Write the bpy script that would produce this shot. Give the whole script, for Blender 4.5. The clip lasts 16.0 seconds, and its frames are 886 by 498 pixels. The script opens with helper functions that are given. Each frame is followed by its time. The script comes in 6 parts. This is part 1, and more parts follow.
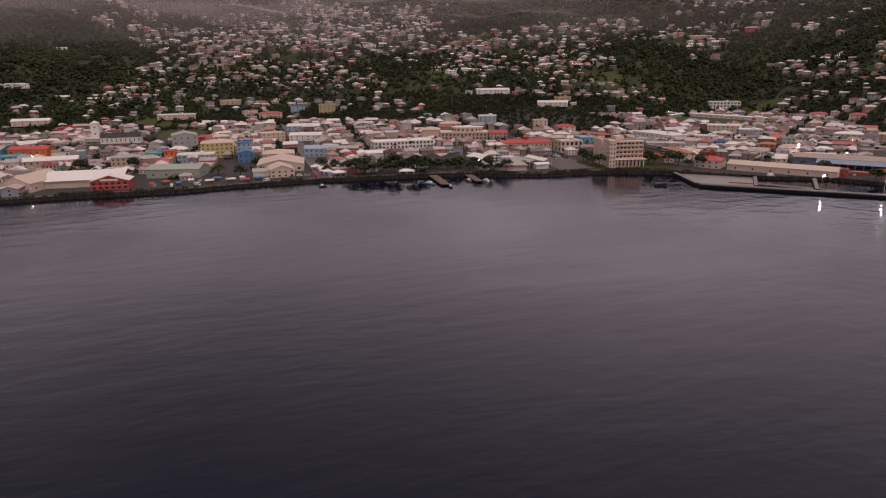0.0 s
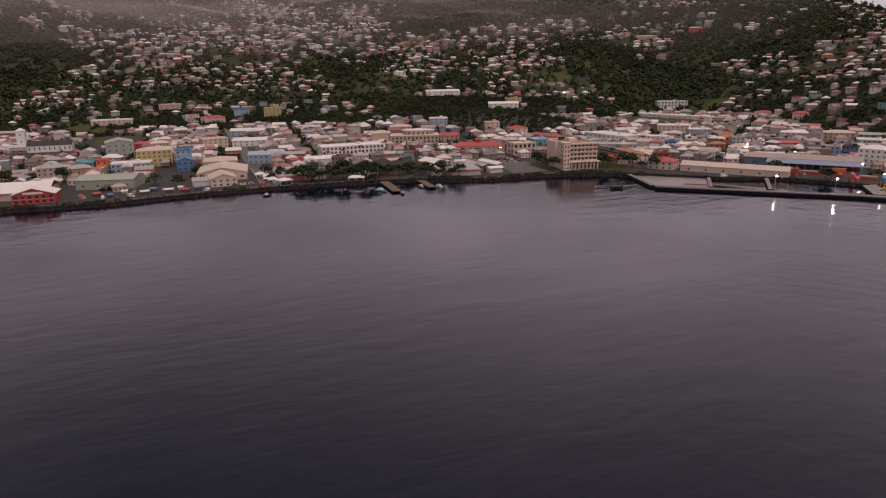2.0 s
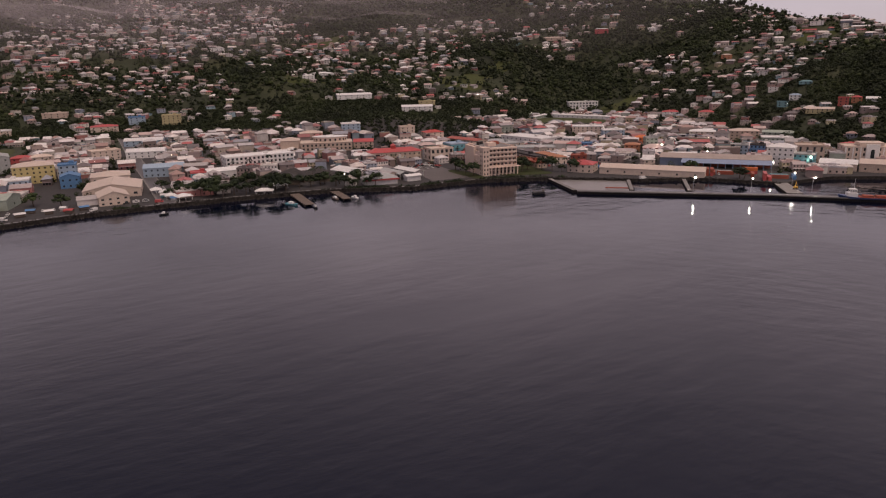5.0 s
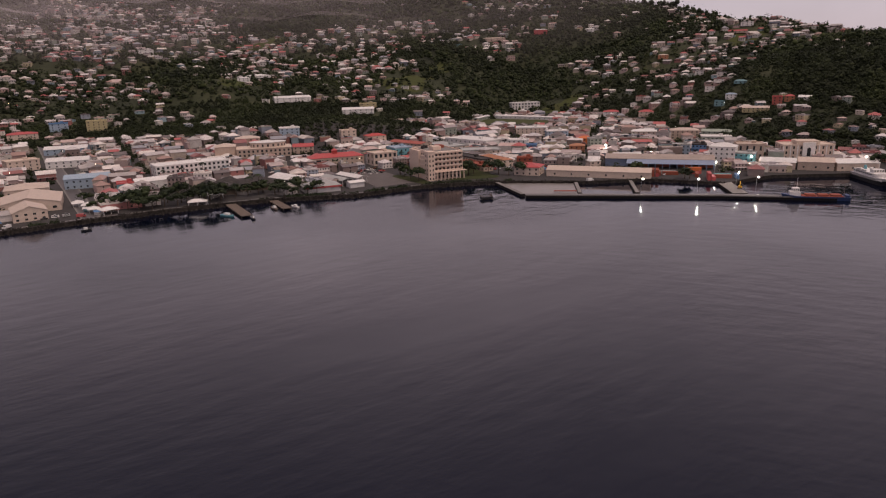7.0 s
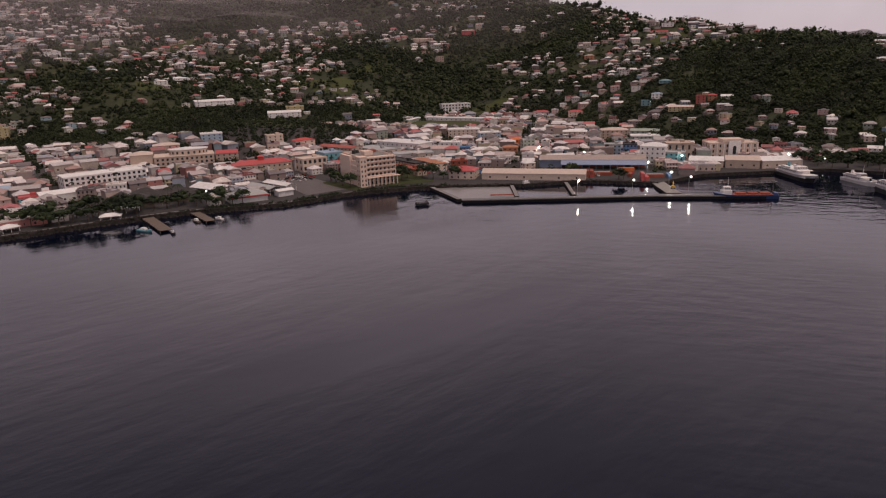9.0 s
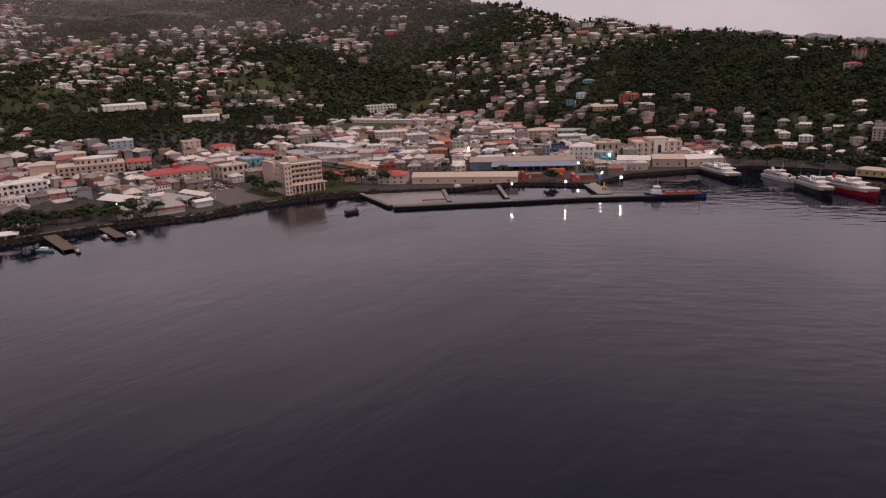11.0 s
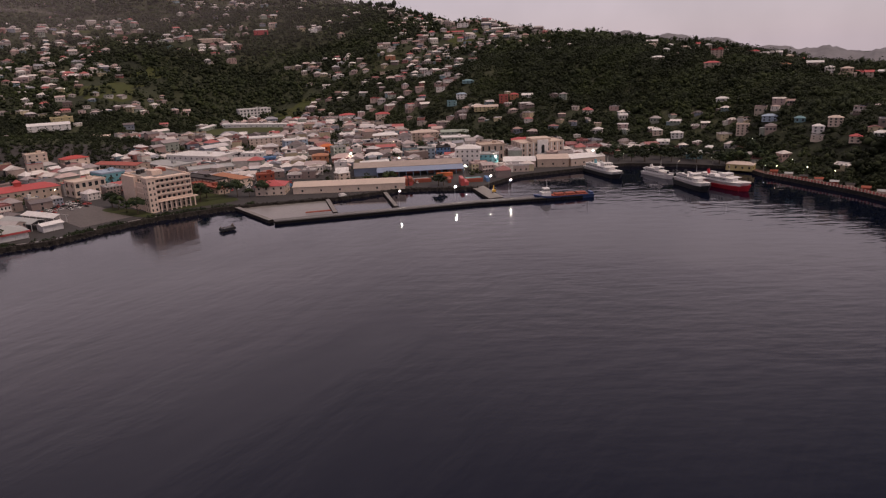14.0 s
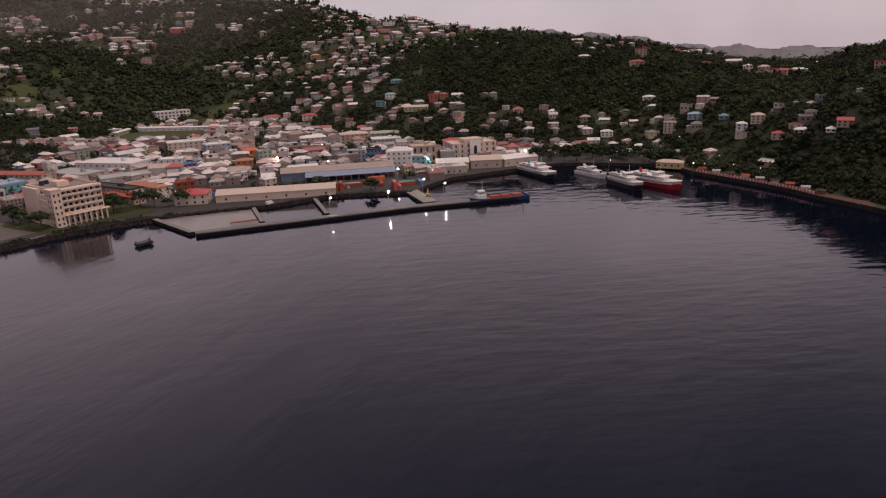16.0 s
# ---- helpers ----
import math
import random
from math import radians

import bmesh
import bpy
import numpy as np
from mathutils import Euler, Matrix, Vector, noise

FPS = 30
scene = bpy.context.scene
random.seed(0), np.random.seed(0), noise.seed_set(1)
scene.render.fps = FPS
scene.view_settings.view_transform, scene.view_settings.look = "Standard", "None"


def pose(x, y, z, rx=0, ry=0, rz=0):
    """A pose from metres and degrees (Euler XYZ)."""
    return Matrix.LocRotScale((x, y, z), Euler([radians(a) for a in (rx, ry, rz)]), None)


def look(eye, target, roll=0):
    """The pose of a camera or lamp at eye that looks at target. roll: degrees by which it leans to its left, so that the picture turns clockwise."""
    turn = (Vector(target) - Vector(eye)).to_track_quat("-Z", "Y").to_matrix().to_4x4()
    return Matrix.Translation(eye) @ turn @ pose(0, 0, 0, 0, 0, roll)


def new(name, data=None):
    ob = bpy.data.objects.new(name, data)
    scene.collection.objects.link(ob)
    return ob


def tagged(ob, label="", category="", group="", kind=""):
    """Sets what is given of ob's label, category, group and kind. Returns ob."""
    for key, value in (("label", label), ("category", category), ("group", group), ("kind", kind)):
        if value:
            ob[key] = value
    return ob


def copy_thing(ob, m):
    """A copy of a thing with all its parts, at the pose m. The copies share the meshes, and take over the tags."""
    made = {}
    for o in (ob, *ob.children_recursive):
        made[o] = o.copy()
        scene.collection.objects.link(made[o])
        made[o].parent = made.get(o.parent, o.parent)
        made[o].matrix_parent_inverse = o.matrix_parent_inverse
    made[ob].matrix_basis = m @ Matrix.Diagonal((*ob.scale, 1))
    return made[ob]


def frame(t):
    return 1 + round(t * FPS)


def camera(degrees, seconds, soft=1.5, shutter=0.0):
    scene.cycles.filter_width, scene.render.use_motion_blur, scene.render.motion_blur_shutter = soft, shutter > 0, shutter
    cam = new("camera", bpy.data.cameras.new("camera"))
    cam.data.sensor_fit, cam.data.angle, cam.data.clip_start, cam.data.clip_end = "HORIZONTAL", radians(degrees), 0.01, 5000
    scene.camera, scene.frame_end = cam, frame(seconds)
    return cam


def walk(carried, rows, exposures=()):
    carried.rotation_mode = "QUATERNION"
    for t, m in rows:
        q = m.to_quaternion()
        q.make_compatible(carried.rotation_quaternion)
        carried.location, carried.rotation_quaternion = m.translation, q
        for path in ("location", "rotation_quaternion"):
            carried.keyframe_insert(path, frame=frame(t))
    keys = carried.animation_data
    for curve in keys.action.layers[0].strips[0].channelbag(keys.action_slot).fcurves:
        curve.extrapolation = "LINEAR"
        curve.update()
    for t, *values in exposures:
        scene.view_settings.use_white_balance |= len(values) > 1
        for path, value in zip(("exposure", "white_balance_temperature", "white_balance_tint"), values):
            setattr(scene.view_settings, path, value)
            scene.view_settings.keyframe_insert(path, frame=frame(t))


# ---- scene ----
cam = camera(67.1, 16.0, soft=1.2)
PATH = [
    (0, (3.886, -7.795, 88.927), (4.3311, -5.9211, 88.3883), -0.61),
    (0.5, (5.019, -3.071, 89.155), (5.4928, -1.2041, 88.6162), -0.68),
    (1, (6.177, 1.581, 89.374), (6.6818, 3.4398, 88.8353), -0.75),
    (1.5, (7.361, 6.163, 89.585), (7.9031, 8.0113, 89.0464), -0.82),
    (2, (8.575, 10.677, 89.789), (9.1548, 12.5137, 89.2500), -0.89),
    (2.5, (9.819, 15.125, 89.986), (10.4409, 16.9478, 89.4469), -0.96),
    (3, (11.095, 19.509, 90.176), (11.7579, 21.3174, 89.6372), -1.03),
    (3.5, (12.406, 23.828, 90.361), (13.1095, 25.6211, 89.8224), -1.10),
    (4, (13.752, 28.086, 90.541), (14.4936, 29.8636, 90.0022), -1.16),
    (6.5, (21.090, 48.444, 91.392), (22.0029, 50.1395, 90.8518), -1.50),
    (7, (22.693, 52.329, 91.557), (23.6480, 54.0009, 91.0161), -1.56),
    (7.5, (24.346, 56.150, 91.722), (25.3429, 57.7970, 91.1801), -1.62),
    (8, (26.050, 59.906, 91.887), (27.0884, 61.5269, 91.3444), -1.68),
    (8.5, (27.809, 63.595, 92.053), (28.8902, 65.1874, 91.5097), -1.74),
    (9, (29.624, 67.217, 92.221), (30.7462, 68.7804, 91.6764), -1.79),
    (11.5, (39.622, 84.218, 93.111), (40.9498, 85.6079, 92.5586), -2.04),
    (12, (41.822, 87.378, 93.303), (43.1915, 88.7262, 92.7491), -2.08),
    (12.5, (44.094, 90.450, 93.502), (45.5036, 91.7554, 92.9461), -2.12),
    (13, (46.441, 93.430, 93.709), (47.8884, 94.6920, 93.1501), -2.15),
    (13.5, (48.866, 96.315, 93.923), (50.3494, 97.5332, 93.3613), -2.18),
    (14, (51.370, 99.099, 94.145), (52.8869, 100.2742, 93.5810), -2.21),
    (14.5, (53.956, 101.778, 94.377), (55.5037, 102.9106, 93.8098), -2.24),
    (15, (56.627, 104.348, 94.618), (58.2024, 105.4404, 94.0480), -2.26),
    (15.5, (59.386, 106.802, 94.870), (60.9878, 107.8533, 94.2966), -2.28),
    (16, (62.234, 109.137, 95.132), (63.8632, 110.1439, 94.5560), -2.29),
]
walk(cam, [(t, look(eye, target, roll)) for t, eye, target, roll in PATH])

# ---- world, sun, exposure ----
world = bpy.data.worlds.new("overcast_dusk")
scene.world = world
world.use_nodes = True
wn = world.node_tree
wn.nodes.clear()


def wnode(kind, **vals):
    nd = wn.nodes.new(kind)
    for k, v in vals.items():
        nd.inputs[k].default_value = v
    return nd


sky = wn.nodes.new("ShaderNodeTexSky")
sky.sky_type, sky.sun_disc = "NISHITA", False
sky.sun_elevation, sky.sun_rotation = radians(66), radians(165)
tc = wn.nodes.new("ShaderNodeTexCoord")
sep = wn.nodes.new("ShaderNodeSeparateXYZ")
wn.links.new(tc.outputs["Generated"], sep.inputs[0])
grad = wn.nodes.new("ShaderNodeValToRGB")
el = grad.color_ramp.elements
el[0].position, el[0].color = 0.0, (0.50, 0.398, 0.448, 1)
el[1].position, el[1].color = 1.0, (0.60, 0.47, 0.515, 1)
for pos, col in ((0.12, (0.50, 0.394, 0.438)), (0.28, (0.74, 0.575, 0.600)), (0.50, (0.51, 0.400, 0.430)), (0.68, (0.40, 0.316, 0.352))):
    e = el.new(pos)
    e.color = (*col, 1)
wn.links.new(sep.outputs["Z"], grad.inputs[0])
cloud = wnode("ShaderNodeTexNoise", Scale=2.2, Detail=5.0, Roughness=0.55)
wn.links.new(tc.outputs["Generated"], cloud.inputs["Vector"])
cr = wn.nodes.new("ShaderNodeMapRange")
cr.inputs["From Min"].default_value, cr.inputs["From Max"].default_value = 0.3, 0.7
cr.inputs["To Min"].default_value, cr.inputs["To Max"].default_value = 0.80, 1.16
wn.links.new(cloud.outputs["Fac"], cr.inputs[0])
mul = wn.nodes.new("ShaderNodeVectorMath")
mul.operation = "SCALE"
wn.links.new(grad.outputs[0], mul.inputs[0])
# the dawn side, behind the hills, is the brighter one
side = wn.nodes.new("ShaderNodeVectorMath")
side.operation = "DOT_PRODUCT"
side.inputs[1].default_value = (math.sin(radians(40)), math.cos(radians(40)), 0.1)
wn.links.new(tc.outputs["Generated"], side.inputs[0])
glow = wn.nodes.new("ShaderNodeMapRange")
glow.inputs["From Min"].default_value, glow.inputs["From Max"].default_value = 0.58, 0.97
glow.inputs["To Min"].default_value, glow.inputs["To Max"].default_value = 0.56, 1.34
wn.links.new(side.outputs["Value"], glow.inputs[0])
both = wn.nodes.new("ShaderNodeMath")
both.operation = "MULTIPLY"
wn.links.new(cr.outputs[0], both.inputs[0])
# near the horizon the cloud is evenly lit
high = wn.nodes.new("ShaderNodeMapRange")
high.interpolation_type = "SMOOTHSTEP"
high.inputs["From Min"].default_value, high.inputs["From Max"].default_value = 0.08, 0.50
wn.links.new(sep.outputs["Z"], high.inputs[0])
even = wn.nodes.new("ShaderNodeMix")
even.inputs[2].default_value = 1.0
wn.links.new(high.outputs[0], even.inputs[0])
wn.links.new(glow.outputs[0], even.inputs[3])
wn.links.new(even.outputs[0], both.inputs[1])
wn.links.new(both.outputs[0], mul.inputs["Scale"])
bg1 = wnode("ShaderNodeBackground", Strength=1.0)
bg2 = wnode("ShaderNodeBackground", Strength=0.02)
wn.links.new(mul.outputs[0], bg1.inputs[0])
wn.links.new(sky.outputs[0], bg2.inputs[0])
add = wn.nodes.new("ShaderNodeAddShader")
wn.links.new(bg1.outputs[0], add.inputs[0])
wn.links.new(bg2.outputs[0], add.inputs[1])
wout = wn.nodes.new("ShaderNodeOutputWorld")
wn.links.new(add.outputs[0], wout.inputs[0])

sun = new("sun", bpy.data.lights.new("sun", "SUN"))
sun_x, sun_y = 600 * math.sin(radians(165)), 600 * math.cos(radians(165))
sun.data.energy, sun.data.angle, sun.data.color = 1.9, radians(40), (1.0, 0.79, 0.65)
sun.matrix_world = look((sun_x, sun_y, 600 * math.tan(radians(66))), (0, 0, 0))
scene.view_settings.exposure = 0.0

# ---- materials ----
MATS = {}


def base(name):
    m = bpy.data.materials.new(name)
    m.use_nodes = True
    nt = m.node_tree
    b = nt.nodes["Principled BSDF"]
    return m, nt, b


def link(nt, a, b):
    nt.links.new(a, b)


def noise_node(nt, scale, detail=4.0, rough=0.6, vec=None):
    nd = nt.nodes.new("ShaderNodeTexNoise")
    nd.inputs["Scale"].default_value = scale
    nd.inputs["Detail"].default_value = detail
    nd.inputs["Roughness"].default_value = rough
    if vec is not None:
        nt.links.new(vec, nd.inputs["Vector"])
    return nd


def ramp(nt, stops, fac, mode="LINEAR"):
    nd = nt.nodes.new("ShaderNodeValToRGB")
    nd.color_ramp.interpolation = mode
    es = nd.color_ramp.elements
    while len(es) < len(stops):
        es.new(0.5)
    for e_, (p, c) in zip(es, stops):
        e_.position, e_.color = p, (*c, 1)
    nt.links.new(fac, nd.inputs[0])
    return nd


def mixc(nt, fac, a, b, mode="MIX"):
    nd = nt.nodes.new("ShaderNodeMix")
    nd.data_type, nd.blend_type = "RGBA", mode
    for key, v in ((0, fac), (6, a), (7, b)):
        if isinstance(v, (int, float)):
            nd.inputs[key].default_value = v
        elif isinstance(v, tuple):
            nd.inputs[key].default_value = (*v, 1)
        else:
            nt.links.new(v, nd.inputs[key])
    return nd.outputs[2]


def bump(nt, b, height, strength, dist):
    nd = nt.nodes.new("ShaderNodeBump")
    nd.inputs["Strength"].default_value, nd.inputs["Distance"].default_value = strength, dist
    nt.links.new(height, nd.inputs["Height"])
    nt.links.new(nd.outputs[0], b.inputs["Normal"])


def position(nt):
    return nt.nodes.new("ShaderNodeNewGeometry").outputs["Position"]


def paint(name, col, rough=0.7, metal=0.0, wear=0.35, scale=0.35, grime=(0.16, 0.14, 0.12)):
    """A painted, plastered, metal or stone surface with stains at two sizes."""
    if name in MATS:
        return MATS[name]
    m, nt, b = base(name)
    p = position(nt)
    n1, n2 = noise_node(nt, scale, 5, 0.65, p), noise_node(nt, scale * 7, 4, 0.6, p)
    f1 = ramp(nt, [(0.45, (0, 0, 0)), (0.8, (wear, wear, wear))], n1.outputs["Fac"])
    c = mixc(nt, f1.outputs[0], col, grime)
    f2 = ramp(nt, [(0.3, (0.8, 0.8, 0.8)), (0.7, (1.1, 1.1, 1.1))], n2.outputs["Fac"])
    c = mixc(nt, 1.0, c, f2.outputs[0], "MULTIPLY")
    link(nt, c, b.inputs["Base Color"])
    b.inputs["Roughness"].default_value, b.inputs["Metallic"].default_value = rough, metal
    b.inputs["Specular IOR Level"].default_value = 0.18 if rough >= 0.7 else 0.4
    bump(nt, b, n2.outputs["Fac"], 0.3, 0.03)
    MATS[name] = m
    return m


def varied(name, stops, rough=0.75, island=False, wear=0.4, ribs=0.0, metal=0.0):
    """A family of paints: each thing, or each joined piece, takes one of the colours."""
    m, nt, b = base(name)
    if island:
        r = nt.nodes.new("ShaderNodeNewGeometry").outputs["Random Per Island"]
    else:
        r = nt.nodes.new("ShaderNodeObjectInfo").outputs["Random"]
    n = len(stops)
    c = ramp(nt, [(i / n, s) for i, s in enumerate(stops)], r, "CONSTANT").outputs[0]
    p = position(nt)
    n1, n2 = noise_node(nt, 0.22, 5, 0.7, p), noise_node(nt, 2.2, 4, 0.6, p)
    f1 = ramp(nt, [(0.42, (0, 0, 0)), (0.78, (wear, wear, wear))], n1.outputs["Fac"])
    c = mixc(nt, f1.outputs[0], c, (0.17, 0.13, 0.11))
    f2 = ramp(nt, [(0.3, (0.78, 0.78, 0.78)), (0.7, (1.08, 1.08, 1.08))], n2.outputs["Fac"])
    c = mixc(nt, 1.0, c, f2.outputs[0], "MULTIPLY")
    link(nt, c, b.inputs["Base Color"])
    b.inputs["Roughness"].default_value, b.inputs["Metallic"].default_value = rough, metal
    if ribs:
        w = nt.nodes.new("ShaderNodeTexWave")
        w.inputs["Scale"].default_value = ribs
        tcn = nt.nodes.new("ShaderNodeTexCoord")
        nt.links.new(tcn.outputs["Object"], w.inputs["Vector"])
        bump(nt, b, w.outputs["Fac"], 0.5, 0.05)
    else:
        bump(nt, b, n2.outputs["Fac"], 0.3, 0.03)
    return m


WALLS = [(0.54, 0.43, 0.38), (0.70, 0.64, 0.61), (0.58, 0.40, 0.36), (0.74, 0.69, 0.62), (0.28, 0.21, 0.19), (0.56, 0.48, 0.32), (0.27, 0.38, 0.43), (0.74, 0.69, 0.66),
         (0.42, 0.33, 0.31), (0.62, 0.46, 0.43), (0.30, 0.33, 0.40), (0.46, 0.19, 0.17), (0.78, 0.74, 0.69), (0.38, 0.42, 0.36), (0.24, 0.19, 0.18), (0.60, 0.51, 0.43)]
ROOFS = [(0.42, 0.38, 0.37), (0.68, 0.62, 0.61), (0.30, 0.115, 0.11), (0.22, 0.18, 0.175), (0.15, 0.125, 0.125), (0.55, 0.41, 0.38), (0.78, 0.73, 0.71), (0.34, 0.29, 0.29),
         (0.43, 0.115, 0.11), (0.30, 0.30, 0.33), (0.74, 0.68, 0.64), (0.36, 0.23, 0.20), (0.50, 0.46, 0.46), (0.64, 0.57, 0.53), (0.44, 0.36, 0.35), (0.58, 0.54, 0.54)]
# far walls: same paints times 0.78, shade under the eaves put into the colour
wall_mix, wall_far = varied("mixed_wall_paint", WALLS), varied("far_wall_paint_shaded", [tuple(0.78 * c for c in w) for w in WALLS], island=True, wear=0.6)
roof_mix, roof_far = varied("mixed_roof_sheets", ROOFS, 0.55, ribs=6), varied("far_roof_sheets", ROOFS, 0.6, island=True)
glass_dark = paint("dark_window_glass", (0.03, 0.035, 0.04), 0.12, wear=0.05)
asphalt = paint("damp_asphalt", (0.055, 0.051, 0.051), 0.85, wear=0.5, scale=0.06, grime=(0.065, 0.057, 0.054))
concrete = paint("worn_concrete", (0.22, 0.205, 0.195), 0.75, scale=0.15)
wet_concrete = paint("wet_quay_concrete", (0.20, 0.185, 0.175), 0.3, scale=0.07, wear=0.6)
dark_stone = paint("dark_seawall_stone", (0.019, 0.016, 0.014), 0.8, scale=0.5)
white = paint("white_paint", (0.75, 0.72, 0.70), 0.6, wear=0.25)
cream = paint("cream_render", (0.62, 0.50, 0.42), 0.75, wear=0.25)
beige = paint("beige_render", (0.50, 0.39, 0.32), 0.75, wear=0.3)
tan_roof = paint("tan_roof_sheet", (0.56, 0.45, 0.38), 0.55, wear=0.25)
red = paint("red_paint", (0.45, 0.06, 0.05), 0.6, wear=0.25)
coral = paint("coral_roof", (0.44, 0.078, 0.078), 0.6, wear=0.25)
orange = paint("orange_paint", (0.60, 0.16, 0.05), 0.65, wear=0.2)
yellow = paint("yellow_render", (0.58, 0.47, 0.22), 0.7, wear=0.2)
blue = paint("blue_paint", (0.09, 0.20, 0.37), 0.6, wear=0.25)
pale_blue = paint("pale_blue_render", (0.33, 0.41, 0.50), 0.7, wear=0.25)
teal = paint("teal_paint", (0.14, 0.36, 0.41), 0.65, wear=0.25)
dull_teal = paint("faded_teal_paint", (0.17, 0.29, 0.32), 0.7, wear=0.45)
dull_orange = paint("faded_orange_paint", (0.42, 0.19, 0.11), 0.7, wear=0.4)
dull_yellow = paint("faded_yellow_render", (0.47, 0.40, 0.23), 0.7, wear=0.4)
dull_red = paint("faded_red_paint", (0.36, 0.10, 0.08), 0.7, wear=0.4)
grey = paint("grey_sheet", (0.36, 0.36, 0.35), 0.55, wear=0.3)
green_grey = paint("grey_green_sheet", (0.33, 0.37, 0.31), 0.6, wear=0.3)
dark_roof = paint("dark_shingle", (0.05, 0.045, 0.045), 0.8, wear=0.3)
pale_roof = paint("pale_roof_sheet", (0.70, 0.67, 0.65), 0.5, wear=0.3)
ship_red = paint("crimson_hull_paint", (0.42, 0.022, 0.035), 0.4, wear=0.15)
shed_tan = paint("stained_shed_roof", (0.36, 0.29, 0.25), 0.6, wear=0.5, scale=0.12)
shed_blue = paint("faded_blue_sheet", (0.22, 0.27, 0.38), 0.6, wear=0.4)
brick_paving = paint("worn_red_brick_paving", (0.12, 0.065, 0.052), 0.8, wear=0.5, scale=0.15, grime=(0.05, 0.04, 0.04))
rust = paint("rust_red_steel", (0.30, 0.08, 0.05), 0.7, wear=0.4)
bark = paint("bark", (0.10, 0.075, 0.055), 0.9)
black = paint("black_hull_paint", (0.02, 0.02, 0.022), 0.4, wear=0.2)
navy = paint("navy_hull_paint", (0.03, 0.06, 0.16), 0.4, wear=0.3)
pier_black = paint("black_pier_face", (0.010, 0.009, 0.009), 0.85, wear=0.05)
pier_deck = paint("wet_pier_deck", (0.13, 0.12, 0.115), 0.5, wear=0.6, scale=0.1, grime=(0.07, 0.06, 0.06))
timber = paint("weathered_timber", (0.14, 0.11, 0.09), 0.85, wear=0.4)


def lamp_mat(name, col, strength):
    m, nt, b = base(name)
    b.inputs["Emission Color"].default_value = (*col, 1)
    b.inputs["Emission Strength"].default_value = strength
    b.inputs["Base Color"].default_value = (0.8, 0.8, 0.8, 1)
    return m


flood = lamp_mat("floodlight_white", (1.0, 0.90, 0.74), 260)
warm = lamp_mat("street_light_warm", (1.0, 0.70, 0.42), 22)


def leaf_mat(name, a, b_, c_):
    m, nt, b = base(name)
    r = nt.nodes.new("ShaderNodeNewGeometry").outputs["Random Per Island"]
    n1 = noise_node(nt, 0.012, 4, 0.6, position(nt))
    c = ramp(nt, [(0.0, a), (0.5, b_), (1.0, c_)], r).outputs[0]
    f = ramp(nt, [(0.34, (0.55, 0.55, 0.58)), (0.52, (1.0, 1.0, 1.0)), (0.68, (1.45, 1.45, 1.22))], n1.outputs["Fac"])
    c = mixc(nt, 1.0, c, f.outputs[0], "MULTIPLY")
    link(nt, c, b.inputs["Base Color"])
    b.inputs["Roughness"].default_value = 0.75
    b.inputs["Specular IOR Level"].default_value = 0.2
    return m


leaves = leaf_mat("forest_leaves", (0.014, 0.020, 0.009), (0.022, 0.030, 0.012), (0.036, 0.045, 0.017))
shore_leaves = leaf_mat("shore_tree_leaves", (0.012, 0.020, 0.010), (0.019, 0.029, 0.013), (0.034, 0.046, 0.018))


def hill_ground():
    m, nt, b = base("hill_ground")
    p = position(nt)
    n1, n2 = noise_node(nt, 0.008, 5, 0.6, p), noise_node(nt, 0.12, 5, 0.7, p)
    c = ramp(nt, [(0.3, (0.018, 0.022, 0.010)), (0.5, (0.030, 0.036, 0.014)), (0.66, (0.048, 0.052, 0.022)), (0.85, (0.075, 0.062, 0.040))], n1.outputs["Fac"])
    f = ramp(nt, [(0.3, (0.6, 0.6, 0.6)), (0.7, (1.2, 1.2, 1.2))], n2.outputs["Fac"])
    link(nt, mixc(nt, 1.0, c.outputs[0], f.outputs[0], "MULTIPLY"), b.inputs["Base Color"])
    b.inputs["Roughness"].default_value = 0.95
    bump(nt, b, n2.outputs["Fac"], 0.6, 1.0)
    return m


def math_node(nt, op, a, b, c=None):
    nd = nt.nodes.new("ShaderNodeMath")
    nd.operation = op
    for k, v in enumerate((a, b, c)):
        if isinstance(v, (int, float)):
            nd.inputs[k].default_value = v
        elif v is not None:
            nt.links.new(v, nd.inputs[k])
    return nd.outputs[0]


def smooth_map(nt, v, a, b, lo, hi):
    nd = nt.nodes.new("ShaderNodeMapRange")
    nd.interpolation_type = "SMOOTHSTEP"
    for key, q in (("From Min", a), ("From Max", b), ("To Min", lo), ("To Max", hi)):
        nd.inputs[key].default_value = q
    nt.links.new(v, nd.inputs[0])
    return nd.outputs[0]


